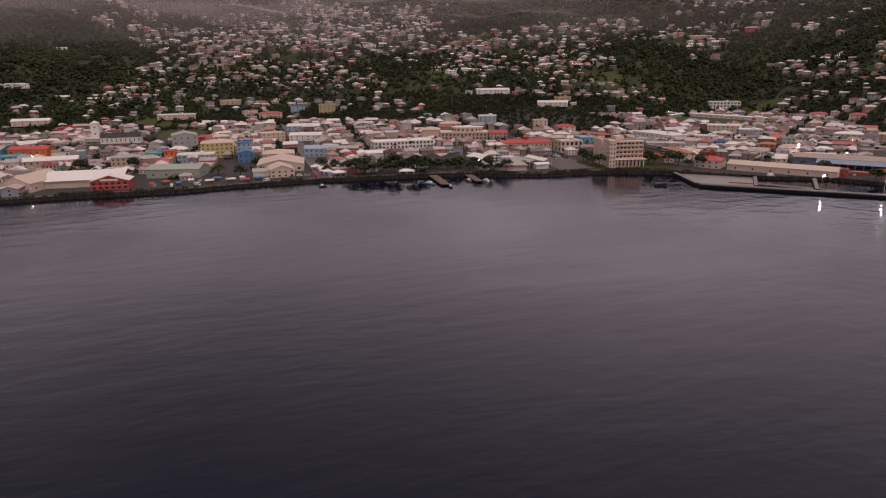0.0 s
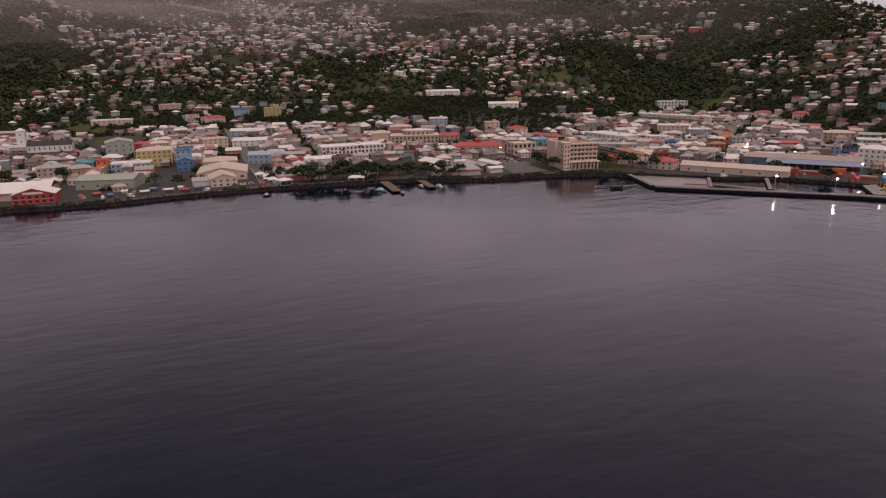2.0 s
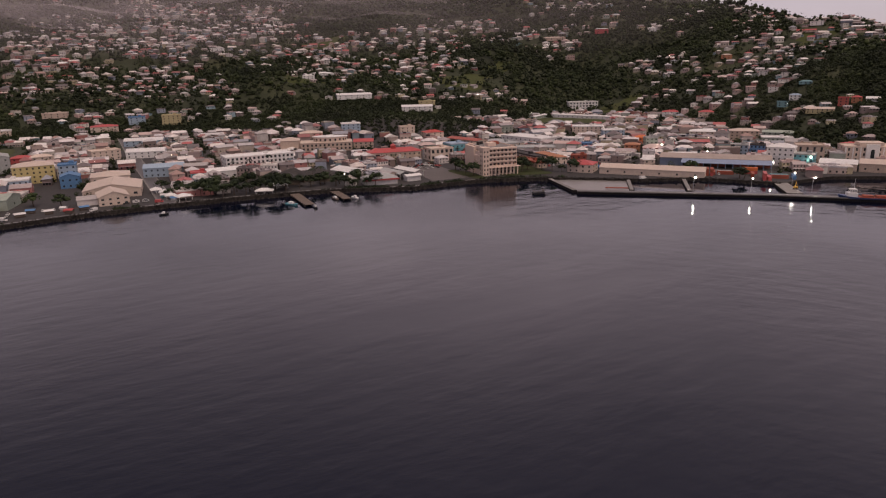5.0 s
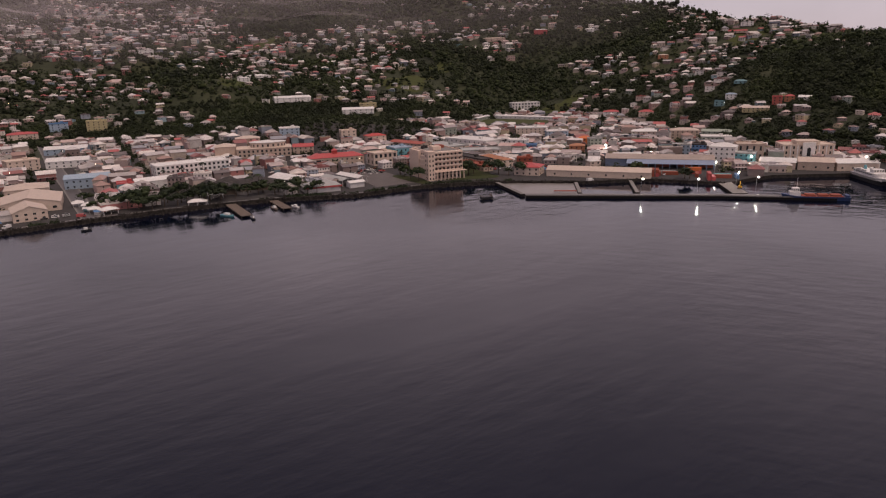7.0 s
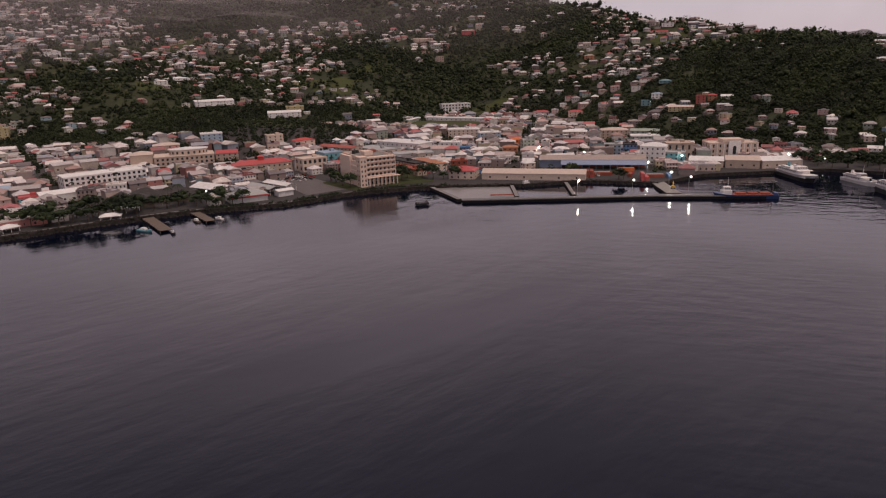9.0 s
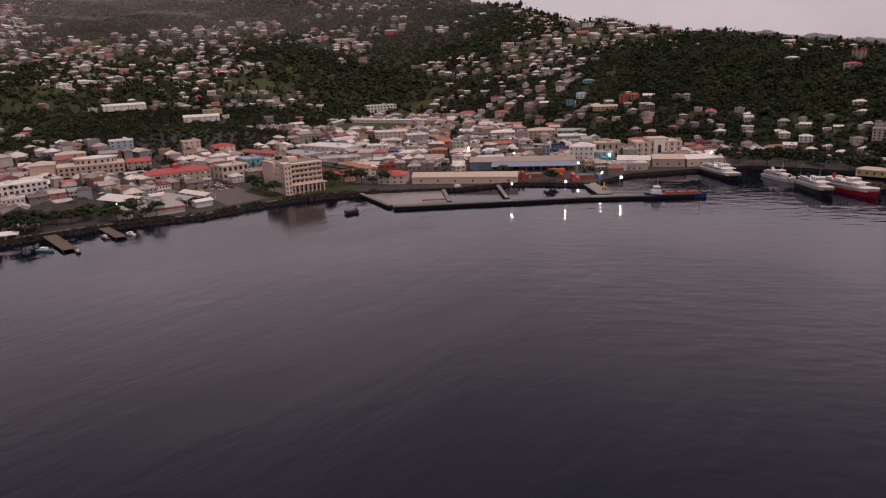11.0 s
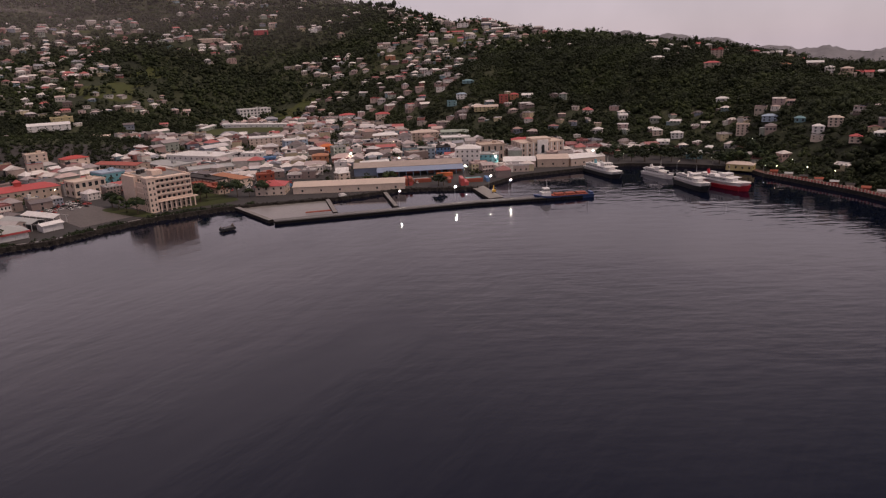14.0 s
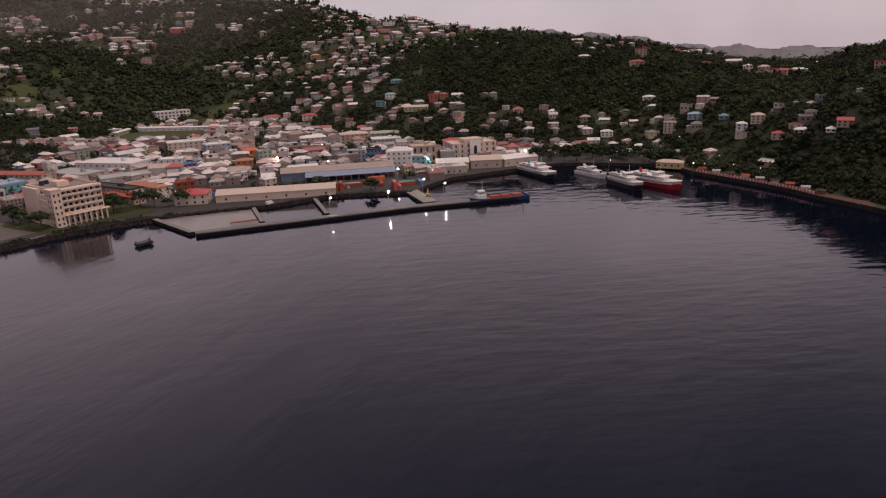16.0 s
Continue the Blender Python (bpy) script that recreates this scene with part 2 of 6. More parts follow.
def water_mat(name, big, small, rough):
    """Harbour water: swell, wind ripples in patches, a calm lee and a long smooth slick."""
    m, nt, b = base(name)
    p = position(nt)
    def drawn_out(deg, k):
        """Coordinates along which waves have long crests."""
        turn, pull = nt.nodes.new("ShaderNodeMapping"), nt.nodes.new("ShaderNodeMapping")
        turn.inputs["Rotation"].default_value = (0, 0, radians(deg))
        pull.inputs["Scale"].default_value = (k, 1.0, 1.0)
        link(nt, p, turn.inputs["Vector"])
        link(nt, turn.outputs[0], pull.inputs["Vector"])
        return pull.outputs[0]

    swell = noise_node(nt, 0.10, 3, 0.5, drawn_out(-8, 0.35)).outputs["Fac"]
    chop = noise_node(nt, 0.36, 3, 0.48, drawn_out(6, 0.35)).outputs["Fac"]
    wavelets = noise_node(nt, 0.15, 2, 0.5, drawn_out(52, 0.38)).outputs["Fac"]
    wind = noise_node(nt, 0.0075, 3, 0.5, p).outputs["Fac"]
    gust = smooth_map(nt, wind, 0.38, 0.62, 0.55, 1.25)
    xyz = nt.nodes.new("ShaderNodeSeparateXYZ")
    link(nt, p, xyz.inputs[0])
    x, y = xyz.outputs["X"], xyz.outputs["Y"]
    # the swell lies down in the lee of the headland; cat's paws stay
    lee = smooth_map(nt, math_node(nt, "MULTIPLY_ADD", y, -0.5, x), 150.0, 390.0, 1.0, 0.16)
    # a slick drawn out along the front, about a hundred and fifty metres off the quay
    bend = math_node(nt, "MULTIPLY_ADD", noise_node(nt, 0.02, 2, 0.5, p).outputs["Fac"], 26.0, -13.0)
    off = math_node(nt, "ABSOLUTE", math_node(nt, "ADD", math_node(nt, "SUBTRACT", y, 251.0), bend), 0.0)
    slick = math_node(nt, "MULTIPLY", smooth_map(nt, off, 2.0, 17.0, 1.0, 0.0), smooth_map(nt, math_node(nt, "ABSOLUTE", math_node(nt, "SUBTRACT", x, 150.0), 0.0), 45.0, 110.0, 1.0, 0.0))
    calm = math_node(nt, "MULTIPLY_ADD", slick, -0.75, 1.0)
    hgt = math_node(nt, "MULTIPLY", swell, big)
    hgt = math_node(nt, "MULTIPLY", hgt, lee)
    fine = math_node(nt, "MULTIPLY", math_node(nt, "MULTIPLY", chop, small), math_node(nt, "MULTIPLY", gust, smooth_map(nt, lee, 0.1, 1.0, 0.6, 1.0)))
    # short crests run in under the quays
    harbour = smooth_map(nt, math_node(nt, "MULTIPLY_ADD", y, -0.35, x), 40.0, 230.0, 0.25, 1.0)
    hgt = math_node(nt, "MULTIPLY_ADD", math_node(nt, "MULTIPLY", wavelets, gust), math_node(nt, "MULTIPLY", harbour, big * 1.1), hgt)
    hgt = math_node(nt, "MULTIPLY", math_node(nt, "ADD", hgt, fine), calm)
    bump(nt, b, hgt, 1.0, 1.0)
    b.inputs["Base Color"].default_value = (0.0014, 0.0030, 0.0110, 1)
    link(nt, math_node(nt, "MULTIPLY", math_node(nt, "MULTIPLY", gust, rough), smooth_map(nt, lee, 0.1, 0.8, 0.4, 1.0)), b.inputs["Roughness"])
    b.inputs["IOR"].default_value = 1.33
    return m


sea_mat = water_mat("harbour_water", 0.19, 0.05, 0.14)
basin_mat = water_mat("basin_water", 0.02, 0.02, 0.10)
soil = hill_ground()
grass = paint("mown_grass", (0.060, 0.070, 0.024), 0.9, wear=0.5, scale=0.05, grime=(0.075, 0.06, 0.035))
rough_grass = paint("rough_verge_grass", (0.045, 0.055, 0.02), 0.95, wear=0.5, scale=0.3, grime=(0.06, 0.045, 0.03))


# ---- mesh helpers ----
def finish(name, bm, mats, parent=None, label="", smooth=False):
    me = bpy.data.meshes.new(name)
    bm.to_mesh(me)
    bm.free()
    for m in mats if isinstance(mats, (list, tuple)) else [mats]:
        me.materials.append(m)
    if smooth:
        me.polygons.foreach_set("use_smooth", [True] * len(me.polygons))
    ob = new(name, me)
    if parent is not None:
        ob.parent = parent
    return tagged(ob, label)


def part(name, bm, material, parent, label="", smooth=False):
    return finish(name, bm, material, parent, label, smooth)


def thing(name, m, label, category, group=""):
    ob = new(name)
    ob.empty_display_size = 1
    ob.matrix_basis = m
    return tagged(ob, label, category, group)


def box(bm, x0, x1, y0, y1, z0, z1, mat=0):
    v = [bm.verts.new((x, y, z)) for z in (z0, z1) for x, y in ((x0, y0), (x1, y0), (x1, y1), (x0, y1))]
    for f in ((3, 2, 1, 0), (4, 5, 6, 7), (0, 1, 5, 4), (1, 2, 6, 5), (2, 3, 7, 6), (3, 0, 4, 7)):
        bm.faces.new([v[i] for i in f]).material_index = mat
    return bm


def boxes(*rows):
    bm = bmesh.new()
    for r in rows:
        box(bm, *r)
    return bm


def prism(bm, pts, z0, z1, mat=0):
    """An upright prism over a ground outline, counter-clockwise."""
    lo, hi = [bm.verts.new((x, y, z0)) for x, y in pts], [bm.verts.new((x, y, z1)) for x, y in pts]
    bm.faces.new(lo[::-1]).material_index = mat
    bm.faces.new(hi).material_index = mat
    for i in range(len(pts)):
        j = (i + 1) % len(pts)
        bm.faces.new((lo[i], lo[j], hi[j], hi[i])).material_index = mat
    return bm


def gable(bm, w, d, z, rise, over=0.5, thick=0.25, along="y", mat=0, cx=0.0, cy=0.0):
    """A pitched roof slab with its ridge along x or y."""
    a, b = (w / 2 + over, d / 2 + over) if along == "y" else (d / 2 + over, w / 2 + over)
    drop = rise * over / (a - over)
    prof = [(-a, z - drop), (0, z + rise), (a, z - drop), (a, z - drop + thick), (0, z + rise + thick), (-a, z - drop + thick)]
    rows = []
    for s in (-b, b):
        rows.append([bm.verts.new((cx + (p if along == "y" else s), cy + (s if along == "y" else p), q)) for p, q in prof])
    for i in range(6):
        j = (i + 1) % 6
        bm.faces.new((rows[0][i], rows[0][j], rows[1][j], rows[1][i])).material_index = mat
    for r in rows:
        bm.faces.new((r[0], r[1], r[4], r[5])).material_index = mat
        bm.faces.new((r[1], r[2], r[3], r[4])).material_index = mat
    return bm


def gable_ends(bm, w, d, z, rise, along="y", mat=0, cx=0.0, cy=0.0):
    a, b = (w / 2, d / 2) if along == "y" else (d / 2, w / 2)
    for s in (-b, b - 0.2):
        vs = []
        for t_ in (s, s + 0.2):
            vs.append([bm.verts.new((cx + (p if along == "y" else t_), cy + (t_ if along == "y" else p), q)) for p, q in ((-a, z), (a, z), (0, z + rise))])
        bm.faces.new(vs[0]).material_index = mat
        bm.faces.new(vs[1]).material_index = mat
        for i in range(3):
            j = (i + 1) % 3
            bm.faces.new((vs[0][i], vs[0][j], vs[1][j], vs[1][i])).material_index = mat
    return bm


def hip(bm, w, d, z, rise, over=0.6, thick=0.2, mat=0, cx=0.0, cy=0.0):
    a, b = w / 2 + over, d / 2 + over
    k = max(0.0, abs(a - b))
    lo = [bm.verts.new((cx + x, cy + y, z)) for x, y in ((-a, -b), (a, -b), (a, b), (-a, b))]
    up = [bm.verts.new((cx + x, cy + y, z + thick)) for x, y in ((-a, -b), (a, -b), (a, b), (-a, b))]
    if a >= b:
        r1, r2 = bm.verts.new((cx - k - 0.01, cy, z + rise)), bm.verts.new((cx + k + 0.01, cy, z + rise))
        fs = [(up[0], up[1], r2, r1), (up[1], up[2], r2), (up[2], up[3], r1, r2), (up[3], up[0], r1)]
    else:
        r1, r2 = bm.verts.new((cx, cy - k, z + rise)), bm.verts.new((cx, cy + k, z + rise))
        fs = [(up[0], up[1], r1), (up[1], up[2], r2, r1), (up[2], up[3], r2), (up[3], up[0], r1, r2)]
    for f in fs:
        bm.faces.new(f).material_index = mat
    bm.faces.new(lo[::-1]).material_index = mat
    for i in range(4):
        j = (i + 1) % 4
        bm.faces.new((lo[i], lo[j], up[j], up[i])).material_index = mat
    return bm


def tube(bm, p, q, r0, r1, n=6, mat=0):
    p, q = Vector(p), Vector(q)
    rot = (q - p).to_track_quat("Z", "Y").to_matrix()
    ra = [bm.verts.new(p + rot @ Vector((r0 * math.cos(i * math.tau / n), r0 * math.sin(i * math.tau / n), 0))) for i in range(n)]
    rb = [bm.verts.new(q + rot @ Vector((r1 * math.cos(i * math.tau / n), r1 * math.sin(i * math.tau / n), 0))) for i in range(n)]
    for i in range(n):
        j = (i + 1) % n
        bm.faces.new((ra[i], ra[j], rb[j], rb[i])).material_index = mat
    bm.faces.new(ra[::-1]).material_index = mat
    bm.faces.new(rb).material_index = mat
    return bm


def many(name, coords, faces, mats, index=None, kind="stuff", label="", category="", parent=None):
    me = bpy.data.meshes.new(name)
    me.from_pydata(coords, [], faces)
    for m in mats:
        me.materials.append(m)
    if index is not None:
        me.polygons.foreach_set("material_index", index)
    ob = new(name, me)
    if parent is not None:
        ob.parent = parent
    return tagged(ob, label, category, "", kind)


# ---- the lie of the land: shore, flat and slopes by bearing from the bay's middle ----
BAY = (60.0, 100.0)
SHORE = [(-80, 1500), (-53, 700), (-32, 463), (-18, 420), (0, 417), (11, 420), (20, 414), (27, 438), (32.6, 446), (38, 446), (43, 446), (48, 462), (55, 458),
         (58.5, 500), (63, 523), (67.7, 552), (71.8, 551), (76.5, 545), (78.3, 517), (81.4, 494), (85.3, 467), (87.3, 450), (91.6, 425), (100, 400), (125, 420)]
FLAT = [(-80, 420), (-32, 520), (-12, 470), (10, 430), (25, 420), (30, 480), (37, 590), (43, 520), (48, 360), (54, 235), (61, 130), (66, 80), (71, 50), (76, 32), (84, 14), (125, 12)]
SLOPE = [(-80, .3), (-25, .36), (-12, .27), (10, .26), (25, .27), (37, .46), (48, .46), (54, .42), (61, .5), (66, .5), (71, .7), (76, .95), (84, 1.2), (125, 1.2)]
CREST = [(-80, 900), (10, 900), (25, 850), (37, 470), (45, 250), (48, 214), (54, 166), (57.5, 152), (61, 131), (64, 122), (69, 106), (71, 92), (74, 76), (76, 70), (79, 60), (81, 52), (84, 46), (86, 44), (88, 50), (89.2, 58), (91, 64), (95, 85), (125, 100)]


def table(rows, a):
    return float(np.interp(a, [r[0] for r in rows], [r[1] for r in rows]))


def mound(x, y, cx, cy, sx, sy, h):
    return h * math.exp(-((x - cx) / sx) ** 2 - ((y - cy) / sy) ** 2)


def bearing(x, y):
    return math.degrees(math.atan2(x - BAY[0], y - BAY[1])), math.hypot(x - BAY[0], y - BAY[1])


def inland(x, y):
    a, r = bearing(x, y)
    return r - table(SHORE, a), a


def sstep(x, a, b):
    k = min(1.0, max(0.0, (x - a) / (b - a)))
    return k * k * (3 - 2 * k)


def land(x, y):
    d, a = inland(x, y)
    u = max(0.0, d - table(FLAT, a))
    h, s = table(CREST, a), table(SLOPE, a)
    u = u * u / (u + 60)
    z = h * (1 - math.exp(-s * u / h))
    z *= 1 - 0.88 * sstep(a, 47, 62) * sstep(d, 620 + 500 * (1 - sstep(a, 47, 62)), 1100 + 900 * (1 - sstep(a, 47, 62)))
    ripple = math.sin(x / 97 + 1.7 * math.sin(y / 141)) * math.cos(y / 88 + 1.1 * math.sin(x / 123)) + 0.5 * math.sin(x / 41 + y / 37) * math.sin(y / 53 - x / 61)
    z += ripple * min(14.0, 0.13 * z)
    z += mound(x, y, 300, 805, 125, 75, 26) + mound(x, y, 250, 1150, 110, 90, 22)
    return 2.0 + 4.0 * sstep(d, 120, 420) + z


# ---- ground and sea ----
def ground_sheet():
    az = np.concatenate([np.arange(-80, -36, 2.0), np.arange(-36, 97, 0.45), np.arange(97, 126, 2.0)])
    ds, d, step = [0.0], 0.0, 5.0
    while d < 4300:
        d += step
        step = min(70.0, step * (1.0 if d < 500 else 1.035))
        ds.append(d)
    co, fa, mi = [], [], []
    for a in az:
        r0 = table(SHORE, a)
        s, c = math.sin(radians(a)), math.cos(radians(a))
        co.append((BAY[0] + s * (r0 - 1), BAY[1] + c * (r0 - 1), -6.0))
        for d in ds:
            x, y = BAY[0] + s * (r0 + d), BAY[1] + c * (r0 + d)
            co.append((x, y, land(x, y)))
    n = len(ds) + 1
    for i in range(len(az) - 1):
        a = (az[i] + az[i + 1]) / 2
        fl = table(FLAT, a)
        for j in range(n - 1):
            k = i * n + j
            fa.append((k, k + 1, k + n + 1, k + n))
            mi.append(1 if j == 0 else (2 if ds[j - 1] < fl * 0.72 and a < 77 else 0))
    ob = many("ground", co, fa, [soil, dark_stone, asphalt], mi, "structure", "harbour town ground rising to wooded hills", "ground")
    ob.data.polygons.foreach_set("use_smooth", [True] * len(fa))


ground_sheet()
bm = bmesh.new()
bmesh.ops.create_grid(bm, x_segments=8, y_segments=8, size=4900)
sea = finish("water", bm, sea_mat)
tagged(sea, "dark calm harbour water with fine ripples", "water", "", "structure")

# a low rubble sea wall and kerb follow the shore of the town
def shore_strip(name, a0, a1, out0, out1, z0, z1, mat, label, category, step=0.5, rough=0.0):
    rng = random.Random(5)
    co, fa = [], []
    az = np.arange(a0, a1 + 0.01, step)
    for a in az:
        r0 = table(SHORE, a)
        s, c = math.sin(radians(a)), math.cos(radians(a))
        j = rng.uniform(-rough, rough)
        for r, z in ((r0 + out0 + j, z0), (r0 + out0 + 0.6 + j, z1), (r0 + out1, z1), (r0 + out1, z0)):
            co.append((BAY[0] + s * r, BAY[1] + c * r, z))
    for i in range(len(az) - 1):
        k = i * 4
        for q in range(3):
            fa.append((k + q, k + q + 1, k + q + 5, k + q + 4))
    return many(name, co, fa, [mat], None, "structure", label, category)


shore_strip("sea_wall", -36, 55, -2.2, 1.2, -2.0, 2.5, dark_stone, "dark rubble sea wall along the waterfront", "sea wall", 0.3, 0.8)
shore_strip("pavement", -36, 30, 1.3, 4.5, 1.0, 2.18, wet_concrete, "worn concrete promenade beside the sea wall", "pavement")
shore_strip("sea_wall_east", 56, 96, -1.2, 0.6, -2.0, 2.5, dark_stone, "dark stone quay wall under the wooded headland", "sea wall")
shore_strip("pavement", 77.4, 91, 0.7, 11.5, 1.0, 2.35, brick_paving, "reddish brick-paved wharf promenade", "pavement")


def rubble():
    """Loose dark boulders and weed along the foot and crown of the sea wall."""
    rr = random.Random(8)
    bm = bmesh.new()
    bmesh.ops.create_icosphere(bm, subdivisions=1, radius=1.0)
    bm.verts.index_update()
    tv, tfc = [v.co.copy() for v in bm.verts], [[v.index for v in f.verts] for f in bm.faces]
    bm.free()
    co, fa = [], []
    for k in range(1700):
        a = rr.uniform(-34, 55)
        r = table(SHORE, a) + rr.choice((rr.uniform(-4.5, -1.5), rr.uniform(-2.5, 2.0)))
        x, y = BAY[0] + r * math.sin(radians(a)), BAY[1] + r * math.cos(radians(a))
        s, z = rr.uniform(0.35, 0.95), (-0.1 if r < table(SHORE, a) - 1.8 else 2.3)
        q = Euler((rr.uniform(0, 6), rr.uniform(0, 6), 0)).to_matrix()
        n = len(co)
        co += [tuple(Vector((x, y, z)) + q @ Vector((v.x * s * 1.2, v.y * s, v.z * s * 0.7)) * rr.uniform(0.85, 1.1)) for v in tv]
        fa += [tuple(n + i for i in f) for f in tfc]
    many("shore_rocks", co, fa, [dark_stone], None, "stuff", "dark boulders heaped along the sea wall", "rocks")


rubble()


def far_ridges():
    """Two rows of hills far beyond the headland, painted in hazy tones."""
    # the pale lilac-grey is distance haze put into the base colour
    hz = paint("far_hill_haze_tone", (0.185, 0.178, 0.19), 0.95, wear=0.15, scale=0.003, grime=(0.16, 0.155, 0.165))
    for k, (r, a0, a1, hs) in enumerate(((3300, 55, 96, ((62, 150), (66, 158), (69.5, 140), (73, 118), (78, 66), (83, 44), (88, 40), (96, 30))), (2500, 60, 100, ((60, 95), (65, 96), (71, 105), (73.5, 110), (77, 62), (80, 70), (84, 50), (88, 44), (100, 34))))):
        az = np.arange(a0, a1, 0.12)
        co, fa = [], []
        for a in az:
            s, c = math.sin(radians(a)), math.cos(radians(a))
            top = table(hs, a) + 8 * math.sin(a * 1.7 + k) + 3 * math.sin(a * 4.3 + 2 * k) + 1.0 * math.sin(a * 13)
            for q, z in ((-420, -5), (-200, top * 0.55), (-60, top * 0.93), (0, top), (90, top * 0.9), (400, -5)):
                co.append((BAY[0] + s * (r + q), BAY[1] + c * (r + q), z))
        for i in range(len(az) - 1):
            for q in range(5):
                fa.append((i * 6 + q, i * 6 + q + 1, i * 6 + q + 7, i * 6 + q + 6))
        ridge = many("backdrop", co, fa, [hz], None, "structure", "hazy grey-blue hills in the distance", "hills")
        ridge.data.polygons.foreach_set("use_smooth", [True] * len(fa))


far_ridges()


def lawn(name, x, y, a, b, deg, label, mat=None):
    """A level patch of mown grass."""
    co = [(x, y, land(x, y) + 0.25)]
    for i in range(40):
        t_ = i * math.tau / 40
        u, v = a * math.copysign(abs(math.cos(t_)) ** 0.6, math.cos(t_)), b * math.copysign(abs(math.sin(t_)) ** 0.6, math.sin(t_))
        px, py = x + u * math.cos(radians(deg)) - v * math.sin(radians(deg)), y + u * math.sin(radians(deg)) + v * math.cos(radians(deg))
        co.append((px, py, land(px, py) + 0.25))
    many(name, co, [(0, i + 1, (i + 1) % 40 + 1) for i in range(40)], [mat or grass], None, "structure", label, "grass")


lawn("playing_field", 585, 848, 62, 40, -38, "mown green playing field")
lawn("lawn", -170, 1006, 30, 26, 0, "mown green lawn beside the church")
lawn("lawn", -120, 892, 22, 42, 0, "mown green lawn beside the church")
lawn("lawn", -320, 930, 40, 30, 0, "mown green sports ground")
lawn("lawn", 305, 498, 22, 9, -20, "rough green verge by the sea wall", rough_grass)
lawn("lawn", 263, 520, 6, 26, 4, "rough green verge beside the office block", rough_grass)
lawn("lawn", 318, 520, 12, 20, 0, "rough green plot behind the sea wall", rough_grass)

# ---- things of the town ----
TAKEN = []  # outlines (cx, cy, half length, half depth, angle) that the common houses keep clear of


def free(x, y, r):
    for cx, cy, hx, hy, an in TAKEN:
        c, s = math.cos(an), math.sin(an)
        u, v = (x - cx) * c + (y - cy) * s, -(x - cx) * s + (y - cy) * c
        if abs(u) < hx + r and abs(v) < hy + r:
            return False
    return True


def take(cx, cy, hx, hy, deg=0.0):
    TAKEN.append((cx, cy, hx, hy, radians(deg)))


def window_mesh(w, h):
    key = f"pane_{w:.2f}_{h:.2f}"
    if key not in MATS:
        bm = boxes((-w / 2, w / 2, -0.06, 0.06, 0, h))
        me = bpy.data.meshes.new("window")
        bm.to_mesh(me)
        bm.free()
        me.materials.append(glass_dark)
        MATS[key] = me
    return MATS[key]


def add_window(parent, x, y, z, w, h, turn=0):
    ob = new("window", window_mesh(w, h))
    ob.parent = parent
    ob.matrix_basis = pose(x, y, z, 0, 0, turn)
    return ob


def building(name, A, B, depth, h, wall, roof, roof_mat, storeys, bays, label, category, rise=2.0, sides=2, win=(1.3, 1.4), group="", z=None, over=0.4):
    """A building whose front runs from A to B; its depth goes inland."""
    A, B = Vector(A), Vector(B)
    w = (B - A).length
    deg = math.degrees(math.atan2(B.y - A.y, B.x - A.x))
    mid = (A + B) / 2
    nrm = Vector((-(B - A).y, (B - A).x)) / w
    c = mid + nrm * depth / 2
    z0 = land(c.x, c.y) - 0.1 if z is None else z
    ob = thing(name, pose(c.x, c.y, z0, 0, 0, deg), label, category, group)
    take(c.x, c.y, w / 2, depth / 2, deg)
    bm = boxes((-w / 2, w / 2, -depth / 2, depth / 2, -0.5, h))
    if roof.startswith("gable"):
        gable_ends(bm, w, depth, h, rise, roof[-1])
    part("wall", bm, wall, ob)
    bm = bmesh.new()
    if roof == "flat":
        t = 0.3
        box(bm, -w / 2 - t, w / 2 + t, -depth / 2 - t, -depth / 2 + 0.25, h - 0.3, h + 0.8)
        box(bm, -w / 2 - t, w / 2 + t, depth / 2 - 0.25, depth / 2 + t, h - 0.3, h + 0.8)
        box(bm, -w / 2 - t, -w / 2 + 0.25, -depth / 2 + 0.26, depth / 2 - 0.26, h - 0.3, h + 0.8)
        box(bm, w / 2 - 0.25, w / 2 + t, -depth / 2 + 0.26, depth / 2 - 0.26, h - 0.3, h + 0.8)
        box(bm, -w / 2 + 0.26, w / 2 - 0.26, -depth / 2 + 0.26, depth / 2 - 0.26, h + 0.01, h + 0.25)
        if w > 12:
            box(bm, w * 0.1, w * 0.1 + 3.5, 0, 3, h + 0.26, h + 2.4)
    elif roof == "hip":
        hip(bm, w, depth, h, rise, over)
    else:
        gable(bm, w, depth, h, rise, over, 0.22, roof[-1])
    part("roof", bm, roof_mat, ob)
    fh = h / storeys
    for s in range(storeys):
        zz = s * fh + fh * 0.3
        hh = min(win[1], fh * 0.55)
        for i in range(bays):
            add_window(ob, -w / 2 + (i + 0.5) * w / bays, -depth / 2, zz, win[0], hh)
        for q in range(sides):
            yy = -depth / 2 + (q + 0.5) * depth / sides
            add_window(ob, -w / 2, yy, zz, win[0], hh, 90)
            add_window(ob, w / 2, yy, zz, win[0], hh, 90)
    return ob


lot = finish("parking_lot", prism(bmesh.new(), [(226, 506), (262, 506), (262, 592), (244, 600), (232, 580)], 1.5, 2.12), paint("worn_lot_asphalt", (0.12, 0.105, 0.10), 0.7, wear=0.5, scale=0.09, grime=(0.07, 0.06, 0.06)))
tagged(lot, "worn grey parking lot beside the office block", "parking lot", "", "structure")


